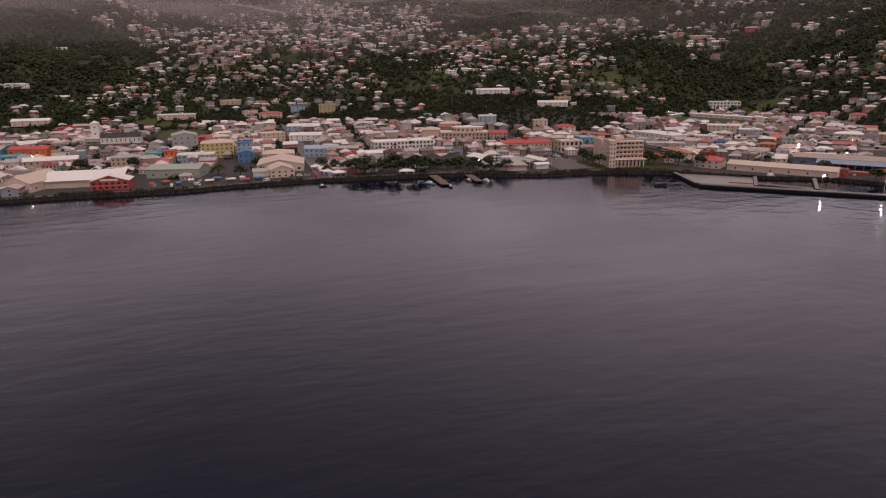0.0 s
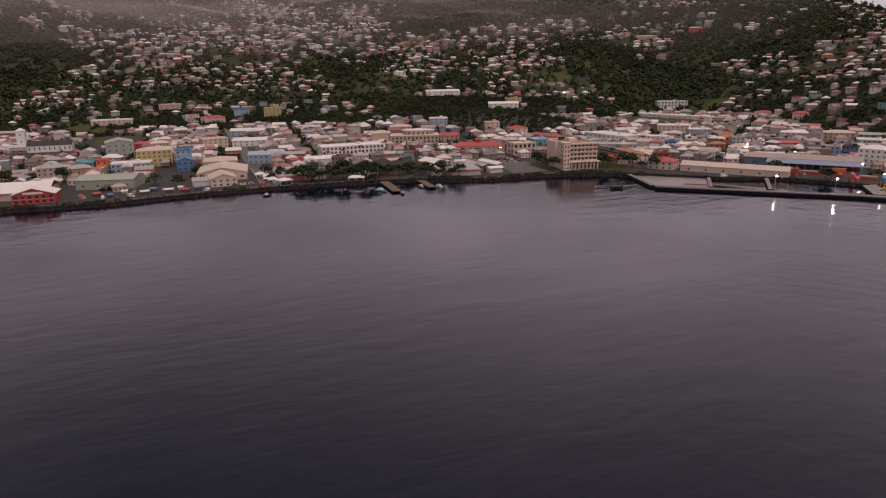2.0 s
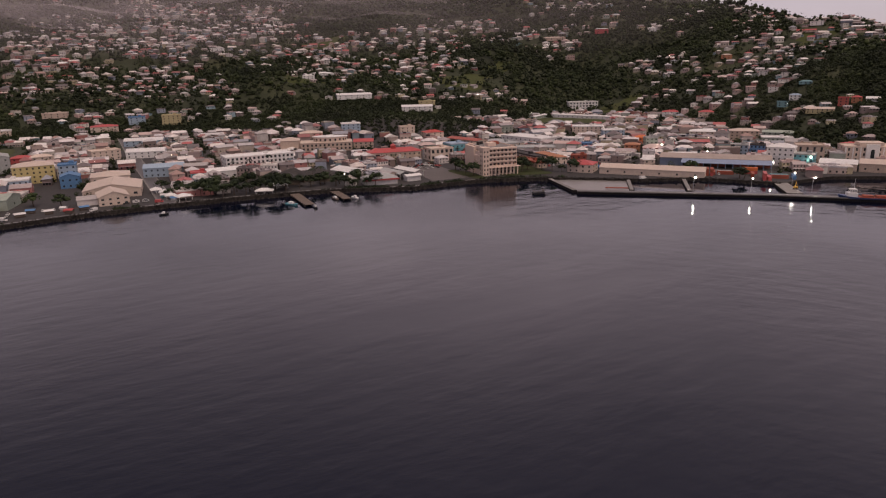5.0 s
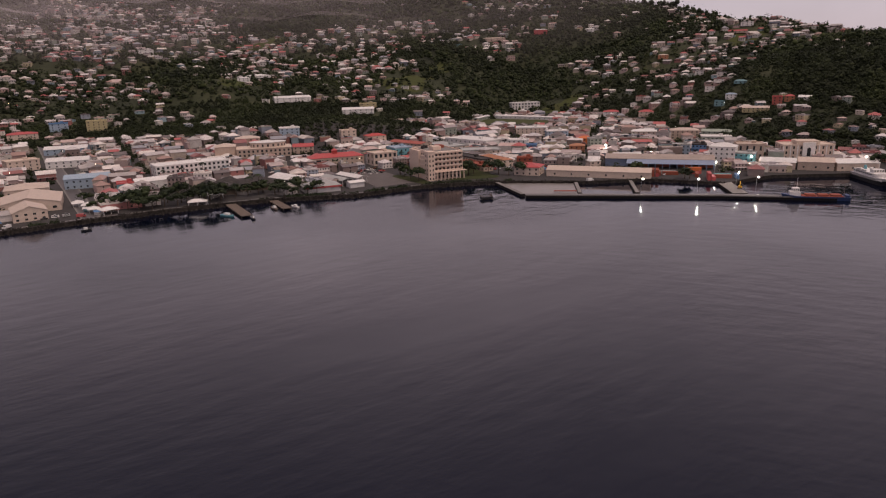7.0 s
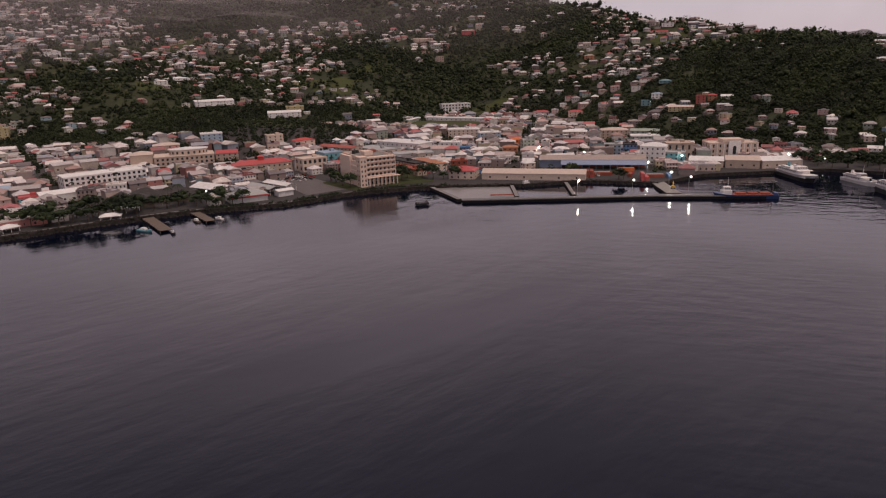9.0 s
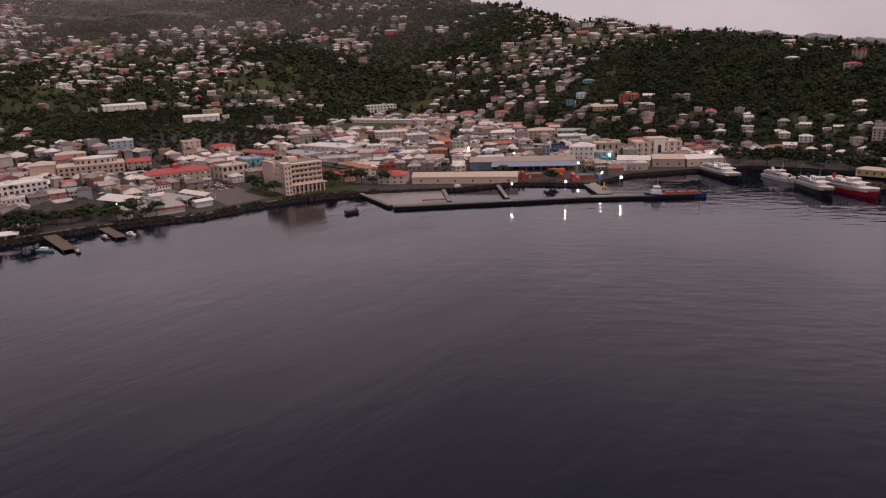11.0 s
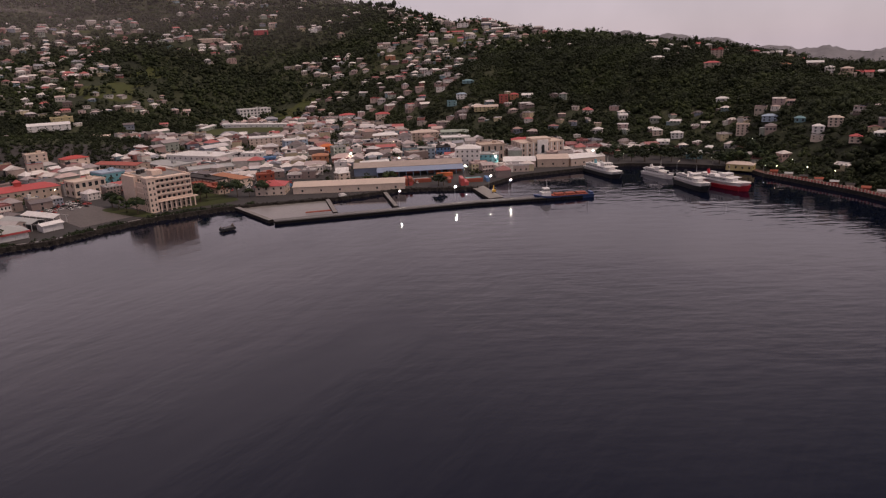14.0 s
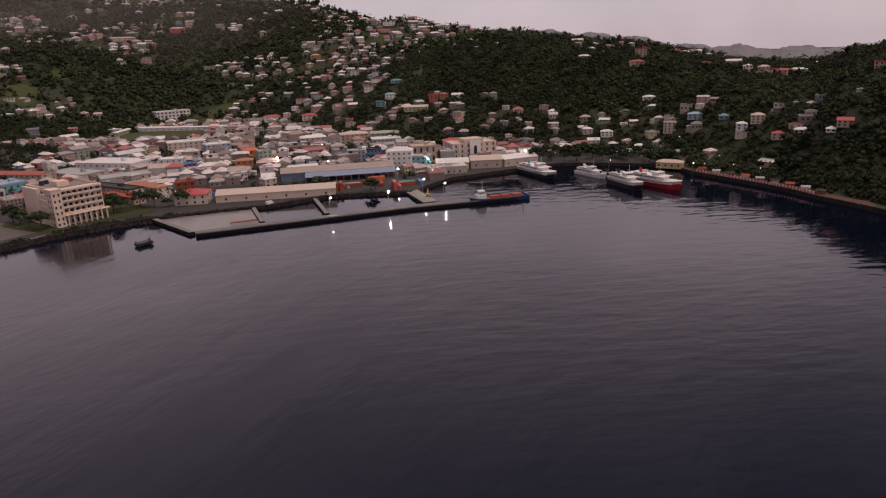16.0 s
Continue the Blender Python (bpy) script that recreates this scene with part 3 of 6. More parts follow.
def street(rows, w):
    """A straight town street laid over the ground, with pale kerbs."""
    road_mat = paint("wet_street_asphalt", (0.085, 0.076, 0.074), 0.55, wear=0.4, scale=0.1, grime=(0.05, 0.045, 0.045))
    for nm, off, half, up, m in (("road", 0.0, w / 2, 0.22, road_mat), ("kerb", w / 2 + 0.6, 0.6, 0.38, concrete), ("kerb", -w / 2 - 0.6, 0.6, 0.38, concrete)):
        co, fa = [], []
        for (x0, y0), (x1, y1) in zip(rows, rows[1:]):
            n = max(2, int(math.hypot(x1 - x0, y1 - y0) / 12))
            for i in range(n):
                q = i / n
                x, y = x0 + (x1 - x0) * q + off, y0 + (y1 - y0) * q
                z = land(x, y) + up
                co += [(x - half, y, z), (x + half, y, z)]
        for i in range(len(co) // 2 - 1):
            fa.append((2 * i, 2 * i + 1, 2 * i + 3, 2 * i + 2))
        many(nm, co, fa, [m], None, "structure", "damp grey street running inland" if nm == "road" else "pale concrete kerb along the street", nm)


street([(35, 520), (28, 650), (18, 800), (9, 1000)], 9)


def meadow_patch(x, y, a, b, seed):
    """Open grass draped over the slope, with a ragged edge."""
    rr = random.Random(seed)
    rings, spokes = 7, 36
    edge = [1 + 0.28 * math.sin(3 * i * math.tau / spokes + seed) + 0.15 * math.sin(7 * i * math.tau / spokes + 2 * seed) + rr.uniform(-0.08, 0.08) for i in range(spokes)]
    co, fa = [(x, y, land(x, y) + 0.5)], []
    for k in range(1, rings + 1):
        for i in range(spokes):
            t_, q = i * math.tau / spokes, k / rings * edge[i]
            px, py = x + a * q * math.cos(t_), y + b * q * math.sin(t_)
            co.append((px, py, land(px, py) + (0.5 if k < rings else -0.5)))
    for i in range(spokes):
        j = (i + 1) % spokes
        fa.append((0, 1 + i, 1 + j))
        for k in range(rings - 1):
            p, q = 1 + k * spokes, 1 + (k + 1) * spokes
            fa.append((p + i, q + i, q + j, p + j))
    ob = many("meadow", co, fa, [grass], None, "structure", "open grassy slope among the woods", "grass")
    ob.data.polygons.foreach_set("use_smooth", [True] * len(fa))


for i, (x, y, a, b) in enumerate(((545, 1085, 60, 34), (740, 905, 46, 26), (290, 1150, 40, 24), (1020, 790, 34, 22), (430, 1480, 60, 34), (700, 1480, 66, 40), (640, 1130, 30, 18))):
    meadow_patch(x, y, a, b, i)


# ---- landmark buildings along the front ----
building("warehouse", (-195, 525), (-173, 518), 40, 6.5, cream, "gabley", tan_roof, 1, 2, "cream gabled warehouse beside the sea wall", "warehouse", 5, 3)
building("beige_block", (-216, 636), (-173, 643), 16, 7.5, beige, "gablex", roof_mix, 2, 9, "long beige two-storey block with pale roof", "building", 2.5)
building("brown_block", (-141, 618), (-117, 622), 14, 10, beige, "hip", grey, 3, 6, "brown three-storey block with rows of dark windows", "building", 2.5)
building("orange_shop", (-250, 706), (-214, 698), 16, 10, orange, "gablex", coral, 2, 6, "bright orange two-storey shop with red roof", "shop", 2.5)
building("blue_shop", (-290, 722), (-258, 716), 18, 9, blue, "gablex", grey, 2, 6, "blue two-storey shop with grey roof", "shop", 2.5)
building("sheet_warehouse", (-103, 561), (-62, 553), 26, 7, green_grey, "gablex", green_grey, 1, 4, "grey-green sheet metal warehouse", "warehouse", 2.5, 1)
building("office_block", (-90, 640), (-58, 640), 16, 7.5, pale_blue, "flat", white, 2, 8, "white and pale blue two-storey office block", "office")
building("teal_shop", (-117, 642), (-103, 640), 14, 10, teal, "flat", teal, 3, 4, "teal three-storey shop with flat roof", "shop")
building("red_shop", (-101, 641), (-92, 641), 14, 11, orange, "flat", coral, 3, 2, "red and white narrow three-storey shop", "shop")
building("yellow_block", (-72, 668), (-42, 670), 20, 14, yellow, "hip", tan_roof, 4, 7, "yellow four-storey block with cream balconies", "building", 3)
building("blue_house", (-36, 628), (-22, 628), 16, 9, blue, "gabley", blue, 2, 3, "blue two-storey house with blue roof", "house", 2.5)
building("blue_tower_house", (-38, 655), (-25, 655), 14, 15, pale_blue, "flat", blue, 4, 3, "narrow blue four-storey town house", "house")
building("market_shed", (-18, 566), (20, 564), 40, 6.0, cream, "gabley", tan_roof, 1, 5, "large cream market shed with broad tan roof", "shed", 4, 2, (2.5, 1.6))
building("market_shed", (-7, 534), (12, 536), 24, 6.0, cream, "gabley", tan_roof, 2, 4, "cream gabled front shed with a row of small windows", "shed", 3.5, 2, (1.6, 1.2))
building("market_hall", (-14, 612), (14, 612), 26, 9, cream, "hip", tan_roof, 2, 5, "cream market hall with low tan hip roof", "hall", 3)
building("grey_hall", (-107, 738), (-82, 742), 30, 14, grey, "gabley", grey, 3, 4, "tall grey sheet-clad hall", "hall", 3)
building("church", (-192, 806), (-150, 808), 16, 7, white, "gablex", dark_roof, 1, 9, "white church nave with dark roof", "church", 4, 2, (1.0, 3.0))
building("church_tower", (-203, 818), (-195, 818), 8, 22, white, "hip", white, 3, 1, "square white church tower with belfry", "tower", 2.5, 1)
building("blue_store", (24, 650), (56, 645), 18, 8, pale_blue, "gablex", pale_blue, 2, 7, "pale blue store with blue sheet roof", "shop", 2.5)
building("white_terrace", (92, 651), (153, 655), 22, 11, white, "flat", white, 3, 16, "long white three-storey block with dark windows", "building", 2, 3, (1.9, 2.2))
building("white_store", (71, 604), (101, 607), 16, 7, white, "gablex", white, 1, 5, "low white store with coral end gable", "shop", 2.0)
building("coral_store", (58, 606), (70, 605), 12, 7, teal, "flat", coral, 2, 3, "teal and coral two-storey store", "shop")
building("red_roof_station", (218, 630), (267, 622), 16, 8, beige, "hip", coral, 2, 11, "long beige colonial block with bright red roof", "public building", 3.5, 3)
cup = thing("roof_lantern", pose(243, 634, land(243, 634) + 10.2, 0, 0, -9), "small red-roofed lantern on a red roof ridge", "roof lantern")
part("wall", boxes((-2.2, 2.2, -2.2, 2.2, 0, 3.2)), red, cup)
part("roof", hip(bmesh.new(), 4.4, 4.4, 3.21, 2.0, 0.5), coral, cup)
building("arcade_block", (269, 604), (292, 604), 16, 11, cream, "flat", cream, 2, 5, "cream colonial block with arched openings", "building", 2, 2, (2.4, 3.2))
building("turquoise_block", (294, 612), (312, 612), 18, 13, teal, "flat", pale_blue, 3, 4, "turquoise three-storey block with pale parapet", "building")
building("civic_hall", (392, 687), (407, 630), 30, 7.5, white, "flat", pale_roof, 2, 9, "large white hall with stepped flat pale roof", "hall", 2)
building("market_block", (342, 593), (342, 539), 11, 6.0, cream, "flat", dark_roof, 2, 12, "long low cream block with dark flat roof", "building", 2)
building("market_block", (331, 556), (328, 515), 9, 4.4, beige, "flat", rust, 1, 8, "low brown block with rust-stained flat roof", "building", 2)
building("market_block", (356, 562), (353, 524), 11, 6.2, cream, "hip", dull_orange, 2, 8, "cream two-storey block with faded orange roof", "building", 2)
building("market_block", (332, 704), (346, 658), 16, 6.0, beige, "gablex", dull_red, 2, 9, "long pinkish block with faded red sheet roof", "building", 1.6)
building("market_block", (360, 678), (364, 631), 24, 5.6, cream, "flat", grey, 2, 10, "broad low block with grey flat roof", "building", 2)
building("stand", (672, 952), (716, 935), 18, 13, white, "flat", pale_roof, 3, 9, "white three-storey grandstand building beside the field", "stadium", 2, 2, (2.6, 2.2))
building("quay_warehouse", (355, 466), (405, 405), 16, 5, cream, "gablex", tan_roof, 1, 6, "long low cream quay warehouse with stained roof", "warehouse", 2.5, 2)
building("red_cap_store", (338, 486), (351, 470), 18, 6.5, cream, "hip", coral, 2, 4, "cream quay store with red hip roof", "store", 3)
building("grey_office", (497, 428), (507, 410), 15, 15, white, "hip", pale_roof, 4, 5, "four-storey white office with pale hip roof", "office", 3)
building("teal_office", (508, 412), (516, 398), 14, 10, teal, "flat", grey, 3, 4, "teal three-storey office with flat roof", "office")
court = building("court_house", (559, 402), (590, 376), 22, 13, cream, "flat", cream, 3, 7, "cream court house with tall arched windows", "court house", 2, 3, (1.3, 3.0))
for i in range(8):
    part("pilaster", boxes((-20.2 + i * 5.65, -19.4 + i * 5.65, -11.5, -11.0, -0.5, 13)), white, court)
part("portico", boxes((-5, 5, -12.6, -11.51, -0.5, 15.5)), white, court, "projecting white central bay")
bm = boxes((-1.4, 1.4, -12.75, -12.62, 4, 10))
tube(bm, (0, -12.76, 10), (0, -12.62, 10), 1.4, 1.4, 16)
part("arched_window", bm, glass_dark, court)
part("attic", boxes((-9, 9, -9, 6, 13.9, 16.5)), cream, court)
building("column_house", (530, 425), (545, 410), 18, 14, beige, "flat", beige, 2, 4, "beige office with tall window bays", "office", 2, 2, (1.6, 4.5))
building("transit_shed", (510, 389), (524, 367), 18, 5.5, cream, "gablex", pale_roof, 1, 3, "cream transit shed with pale sheet roof", "shed", 2.5)
building("transit_shed", (525, 366), (539, 345), 20, 6.5, beige, "gablex", tan_roof, 1, 3, "beige transit shed with tan roof", "shed", 2.5)
building("transit_shed", (541, 344), (566, 326), 18, 6, cream, "gablex", white, 1, 4, "cream transit shed with bright white roof", "shed", 2.5)
building("kiosk", (577, 234), (577, 215), 9, 4, yellow, "hip", tan_roof, 1, 4, "yellow waterfront kiosk with hip roof", "kiosk", 2)


def port_shed():
    """Long shed: a tan main roof, a blue lean-to over open loading bays."""
    A, B = Vector((430, 455)), Vector((476, 404))
    L, deg = (B - A).length, math.degrees(math.atan2(-51, 46))
    m = (A + B) / 2
    ob = thing("port_shed", pose(m.x, m.y, 2.0, 0, 0, deg), "long port shed with tan roof and blue lean-to", "shed")
    take(m.x + 8, m.y + 20, L / 2 + 10, 22, deg)
    part("wall", boxes((-L / 2 - 18, L / 2, 12, 36, -0.5, 6.4)), shed_blue, ob)
    part("roof", gable(bmesh.new(), L + 18, 26, 6.4, 2.4, 0.5, 0.25, "x", 0, -9, 24), shed_tan, ob, "stained tan sheet roof")
    bm = bmesh.new()
    v = [bm.verts.new(q) for q in ((-L / 2, 0, 3.9), (L / 2, 0, 3.9), (L / 2, 11.5, 6.3), (-L / 2, 11.5, 6.3), (-L / 2, 0, 4.15), (L / 2, 0, 4.15), (L / 2, 11.5, 6.5), (-L / 2, 11.5, 6.5))]
    for f in ((3, 2, 1, 0), (4, 5, 6, 7), (0, 1, 5, 4), (1, 2, 6, 5), (2, 3, 7, 6), (3, 0, 4, 7)):
        bm.faces.new([v[i] for i in f])
    part("lean_to_roof", bm, shed_blue, ob, "faded blue lean-to roof")
    for i in range(13):
        x = -L / 2 + 0.5 + i * (L - 1) / 12
        part("post", boxes((x - 0.25, x + 0.25, 0.4, 0.9, -0.5, 4.0)), shed_blue, ob)
    for i in range(12):
        x = -L / 2 + 0.5 + (i + 0.5) * (L - 1) / 12
        part("bay_door", boxes((x - 2.6, x + 2.6, 11.7, 11.95, 0, 3.8)), rust if i % 3 else dark_roof, ob, "loading bay door")


port_shed()


def red_market():
    """Red gabled front with a long white roofed hall behind."""
    ob = thing("fish_market", pose(-120, 520, 1.9, 0, 0, 0), "red gabled fish market with long white roof", "market")
    take(-135, 545, 42, 36)
    bm = boxes((-13, 13, -5, 12, -0.5, 6.5))
    gable_ends(bm, 26, 17, 6.5, 4.0, "y", 0, 0, 3.5)
    front = part("front_wall", bm, red, ob, "red front with green trim")
    part("front_roof", gable(bmesh.new(), 26, 17, 6.5, 4.0, 0.7, 0.3, "y", 0, 0, 3.5), white, ob, "white front roof")
    for zz in (1.0, 4.0):
        for i in range(6):
            add_window(ob, -10.5 + i * 4.2, -5, zz, 2.0, 1.5)
    part("sign", boxes((-6, 6, -5.3, -5.05, 6.6, 8.0)), white, front, "pale blank name board")
    part("trim", boxes((-13.1, 13.1, -5.15, -5.02, 3.2, 3.5)), teal, front)
    hall = boxes((-48, 4, 13, 50, -0.5, 5.5))
    part("hall_wall", hall, cream, ob, "cream hall wall")
    part("hall_roof", gable(bmesh.new(), 54, 38, 5.5, 4.5, 0.8, 0.3, "x", 0, -22, 31.5), white, ob, "broad white sheet roof")


red_market()


def tall_block():
    """The six-storey waterfront block: open galleries on the sea side, pilasters, a recessed bay on its flank."""
    deg = -6
    W, D, H = 29.0, 40.0, 21.5
    ob = thing("office_tower", pose(269.3, 503, 2.0, 0, 0, deg), "pinkish-cream six-storey waterfront office block with galleries", "office block")
    take(284, 523, 19, 26, -6)
    pk = paint("pink_cream_render", (0.72, 0.56, 0.47), 0.75, wear=0.2)
    part("wall", boxes((2.2, W - 0.5, 2.5, D - 0.5, -1, H), (-0.2, 5.5, -0.2, 8, -1, H + 0.8), (0, 4, 20, D, -1, H), (1.0, 2.3, 8, 20, -1, H - 3)), pk, ob)
    # gallery floors and parapets on the sea side
    fz = (7.2, 10.8, 14.4, 18.0)
    for k, zf in enumerate(fz):
        slab = part("gallery_slab", boxes((5.5, W, 0.2, 2.6, zf - 0.35, zf)), pk, ob)
        part("parapet", boxes((5.6, W - 0.1, 0.0, 0.35, zf, zf + 1.15)), pk, slab)
    part("canopy", boxes((5.0, W + 3.0, -1.6, 2.4, 6.4, 6.85)), pk, ob, "projecting cream canopy over the lower columns")
    for i in range(8):
        part("column", boxes((6.2 + i * 3.3, 6.9 + i * 3.3, -1.2, -0.5, -1, 6.4)), pk, ob)
    for i in range(7):
        part("pier", boxes((8.4 + i * 3.4, 8.9 + i * 3.4, 0.3, 0.9, 6.9, H)), pk, ob)
    part("cornice", boxes((5.5, W + 0.4, -0.3, 2.8, H - 0.6, H + 0.5), (-0.5, 5.8, -0.5, 8.3, H + 0.81, H + 1.2), (2.3, 3.0, 8.4, D, H + 0.01, H + 1.0), (W - 1, W - 0.3, 2.9, D, H + 0.01, H + 1.0), (3.1, W - 1.1, D - 1, D - 0.3, H + 0.01, H + 1.0)), pk, ob)
    part("roof", boxes((2.4, W - 0.7, 8.4, D - 1.2, H + 0.01, H + 0.2)), concrete, ob, "stained flat roof")
    part("plant_room", boxes((10, 17, 14, 22, H + 0.21, H + 3.2)), pk, ob)
    part("plant_room", boxes((19, 25, 26, 33, H + 0.21, H + 2.4)), rust, ob, "rust-stained roof shed")
    part("water_tank", tube(bmesh.new(), (8, 30, H + 0.2), (8, 30, H + 2.8), 1.6, 1.6, 12), dark_roof, ob, "dark roof tank")
    part("water_tank", tube(bmesh.new(), (12, 33, H + 0.2), (12, 33, H + 2.4), 1.4, 1.4, 12), dark_roof, ob, "dark roof tank")
    for s, zf in enumerate((1.0, 4.2, 7.6, 11.2, 14.8, 18.4)):
        for i in range(7):
            add_window(ob, 7.4 + i * 3.3, 2.5, zf, 2.1, 1.9 if s else 2.6)
        for q in range(3):
            add_window(ob, 2.2, 9.8 + q * 4.2, zf, 2.2, 1.7, 90)
        add_window(ob, 1.2, -0.2, zf, 1.0, 1.6)
        add_window(ob, 3.8, -0.2, zf, 1.0, 1.6)
        add_window(ob, -0.2, 2.2, zf, 0.9, 1.7, 90)
        add_window(ob, -0.2, 5.2, zf, 0.9, 1.7, 90)
        for q in range(4):
            add_window(ob, W - 0.5, 6 + q * 9, zf, 2.0, 1.5, 90)
    part("balcony", boxes((0.4, 2.2, 8.6, 19.6, 10.6, 11.6)), pk, ob)
    part("balcony", boxes((0.4, 2.2, 8.6, 19.6, 14.3, 15.3)), pk, ob)


tall_block()


def round_house():
    ob = thing("round_hall", pose(201, 716, land(201, 716), 0, 0, -15), "beige civic hall with a drum-shaped upper storey", "hall")
    take(201, 716, 28, 18, -15)
    part("wall", boxes((-26, 26, -12, 14, -0.5, 8)), beige, ob)
    part("roof", boxes((-26.4, 26.4, -12.4, 14.4, 8.01, 8.6)), cream, ob, "cream roof slab")
    bm = bmesh.new()
    tube(bm, (4, 0, 8.6), (4, 0, 13.2), 17, 17, 24)
    bmesh.ops.scale(bm, vec=(1, 0.62, 1), verts=bm.verts)
    part("drum", bm, cream, ob)
    bm = bmesh.new()
    tube(bm, (4, 0, 13.2), (4, 0, 13.7), 18, 18, 24)
    tube(bm, (4, 0, 13.71), (4, 0, 15.0), 11, 3, 20)
    bmesh.ops.scale(bm, vec=(1, 0.62, 1), verts=bm.verts)
    part("drum_roof", bm, pale_roof, ob, "pale oval roof")
    for i in range(12):
        add_window(ob, -23 + i * 4.2, -12, 1.2, 1.8, 2.0)
        add_window(ob, -23 + i * 4.2, -12, 4.8, 1.8, 2.0)
    for i in range(9):
        a = radians(-160 + i * 17.5)
        add_window(ob, 4 + 17 * math.cos(a), 0.62 * 17 * math.sin(a), 9.6, 1.8, 2.2, math.degrees(a) + 90)
    part("wing", boxes((-46, -27, -8, 12, -0.5, 11)), beige, ob)
    part("wing_roof", hip(bmesh.new(), 19, 20, 11.01, 3, 0.5, 0.2, 0, -36.5, 2), tan_roof, ob)


round_house()


def canopy(name, x, y, w, d, h, rise, deg, roofm, label, category, kind="gablex", wallm=None):
    ob = thing(name, pose(x, y, land(x, y), 0, 0, deg), label, category)
    take(x, y, w / 2, d / 2, deg)
    bm = gable(bmesh.new(), w, d, h, rise, 0.6, 0.2, kind[-1]) if kind.startswith("gable") else hip(bmesh.new(), w, d, h, rise, 0.5)
    part("roof", bm, roofm, ob)
    nx, ny = max(2, int(w / 6)), max(2, int(d / 6))
    for i in range(nx + 1):
        for s in (-1, 1):
            px, py = -w / 2 + 0.4 + i * (w - 0.8) / nx, s * (d / 2 - 0.4)
            part("post", boxes((px - 0.15, px + 0.15, py - 0.15, py + 0.15, -0.3, h + 0.1)), white if wallm is None else wallm, ob)
    if wallm is not None:
        part("wall", boxes((-w / 2 + 0.6, w / 2 - 0.6, -d / 2 + 0.6, d / 2 - 0.6, -0.3, h - 0.1)), wallm, ob)
    return ob


canopy("market_canopy", 180, 566, 18, 34, 4.5, 2.5, 20, pale_roof, "open white-roofed market canopy", "canopy", "gabley")
canopy("bus_shelter_hall", 187, 519, 26, 16, 4.5, 3.2, -6, grey, "grey-roofed terminal hall with coral fascia beside the water", "hall", "hip", white)
canopy("terminal_shed", 208, 540, 10, 30, 4.5, 1.5, 12, grey, "open grey-roofed bus shed on posts", "shed", "gabley")
canopy("terminal_shed", 222, 544, 9, 30, 4.5, 1.5, 12, pale_roof, "open pale-roofed bus shed on posts", "shed", "gabley")
canopy("terminal_kiosk", 214, 518, 12, 8, 4.0, 1.0, 2, white, "white flat-roofed kiosk on posts", "kiosk", "gablex", white)
part("fascia", boxes((-13.8, 13.8, -8.9, -8.6, 3.5, 4.6)), coral, bpy.data.objects["bus_shelter_hall"], "coral red fascia")
for i, (x, y, w, d, a) in enumerate(((126, 556, 16, 18, -15), (142, 562, 14, 16, 10), (158, 556, 16, 16, -10), (134, 578, 18, 14, 0), (154, 576, 16, 16, 20), (118, 574, 12, 14, 5))):
    canopy("market_pavilion", x, y, w, d, 4.0, 4.5, a, dark_roof, "open pavilion with steep dark shingle roof", "pavilion", "hip", timber)
for x, y, w, d in ((38, 538, 7, 7), (46, 530, 10, 8), (36, 556, 8, 8), (30, 568, 7, 8), (57, 590, 14, 9), (113, 538, 15, 6), (100, 520, 12, 6)):
    canopy("vendor_tent", x, y, w, d, 2.8, 1.9, random.Random(int(x)).uniform(-25, 25), white, "white pyramid vendor tent", "tent", "hip")

# ---- further landmark blocks and halls ----
building("town_block", (425, 618), (438, 603), 14, 9.3, white, "flat", white, 3, 4, "white three-storey block with flat roof", "building", 2)
building("town_block", (431, 594), (439, 587), 9, 6.2, blue, "flat", blue, 2, 3, "bright blue two-storey block with flat roof", "building", 2)
building("assembly_hall", (427, 571), (440, 555), 14, 6.2, white, "hip", white, 2, 5, "white hall with pale hip roof", "hall", 2.5)
building("town_block", (371, 527), (382, 519), 9, 6.2, rust, "flat", rust, 2, 3, "dark red two-storey block with flat roof", "building", 2)
building("town_block", (359, 599), (392, 582), 22, 6.2, cream, "flat", grey, 2, 8, "long cream block with broad grey flat roof", "building", 2)
building("town_block", (411, 642), (437, 635), 17, 6.2, white, "flat", dark_roof, 2, 5, "white block with dark flat roof", "building", 2)
building("town_block", (492, 694), (520, 673), 22, 9.3, cream, "flat", pale_roof, 3, 7, "cream three-storey block with balconies", "building", 2)
building("town_block", (500, 646), (521, 635), 15, 9.3, pale_blue, "flat", white, 3, 5, "pale blue three-storey block with flat roof", "building", 2)
building("school_block", (601, 520), (621, 499), 19, 6.2, green_grey, "flat", white, 2, 7, "pale green two-storey school block", "school", 2)
building("town_block", (600, 560), (621, 540), 19, 9.3, beige, "hip", tan_roof, 3, 6, "tan three-storey block with hip roof", "building", 2.5)
building("assembly_hall", (584, 602), (602, 582), 18, 6.2, cream, "hip", white, 2, 5, "cream hall under a broad white roof", "hall", 2.5)
building("town_house", (502, 597), (512, 588), 9, 6.2, orange, "hip", orange, 2, 3, "orange two-storey house with hip roof", "house", 2.5)
building("town_block", (476, 550), (487, 545), 9, 12.5, green_grey, "flat", grey, 4, 3, "grey-green four-storey block with flat roof", "building", 2)
building("town_house", (618, 448), (629, 430), 14, 6.2, cream, "hip", coral, 2, 4, "cream house with red hip roof", "house", 2.5)
building("town_house", (701, 705), (714, 691), 13, 6.2, cream, "hip", coral, 2, 3, "cream house with coral hip roof", "house", 2.5)
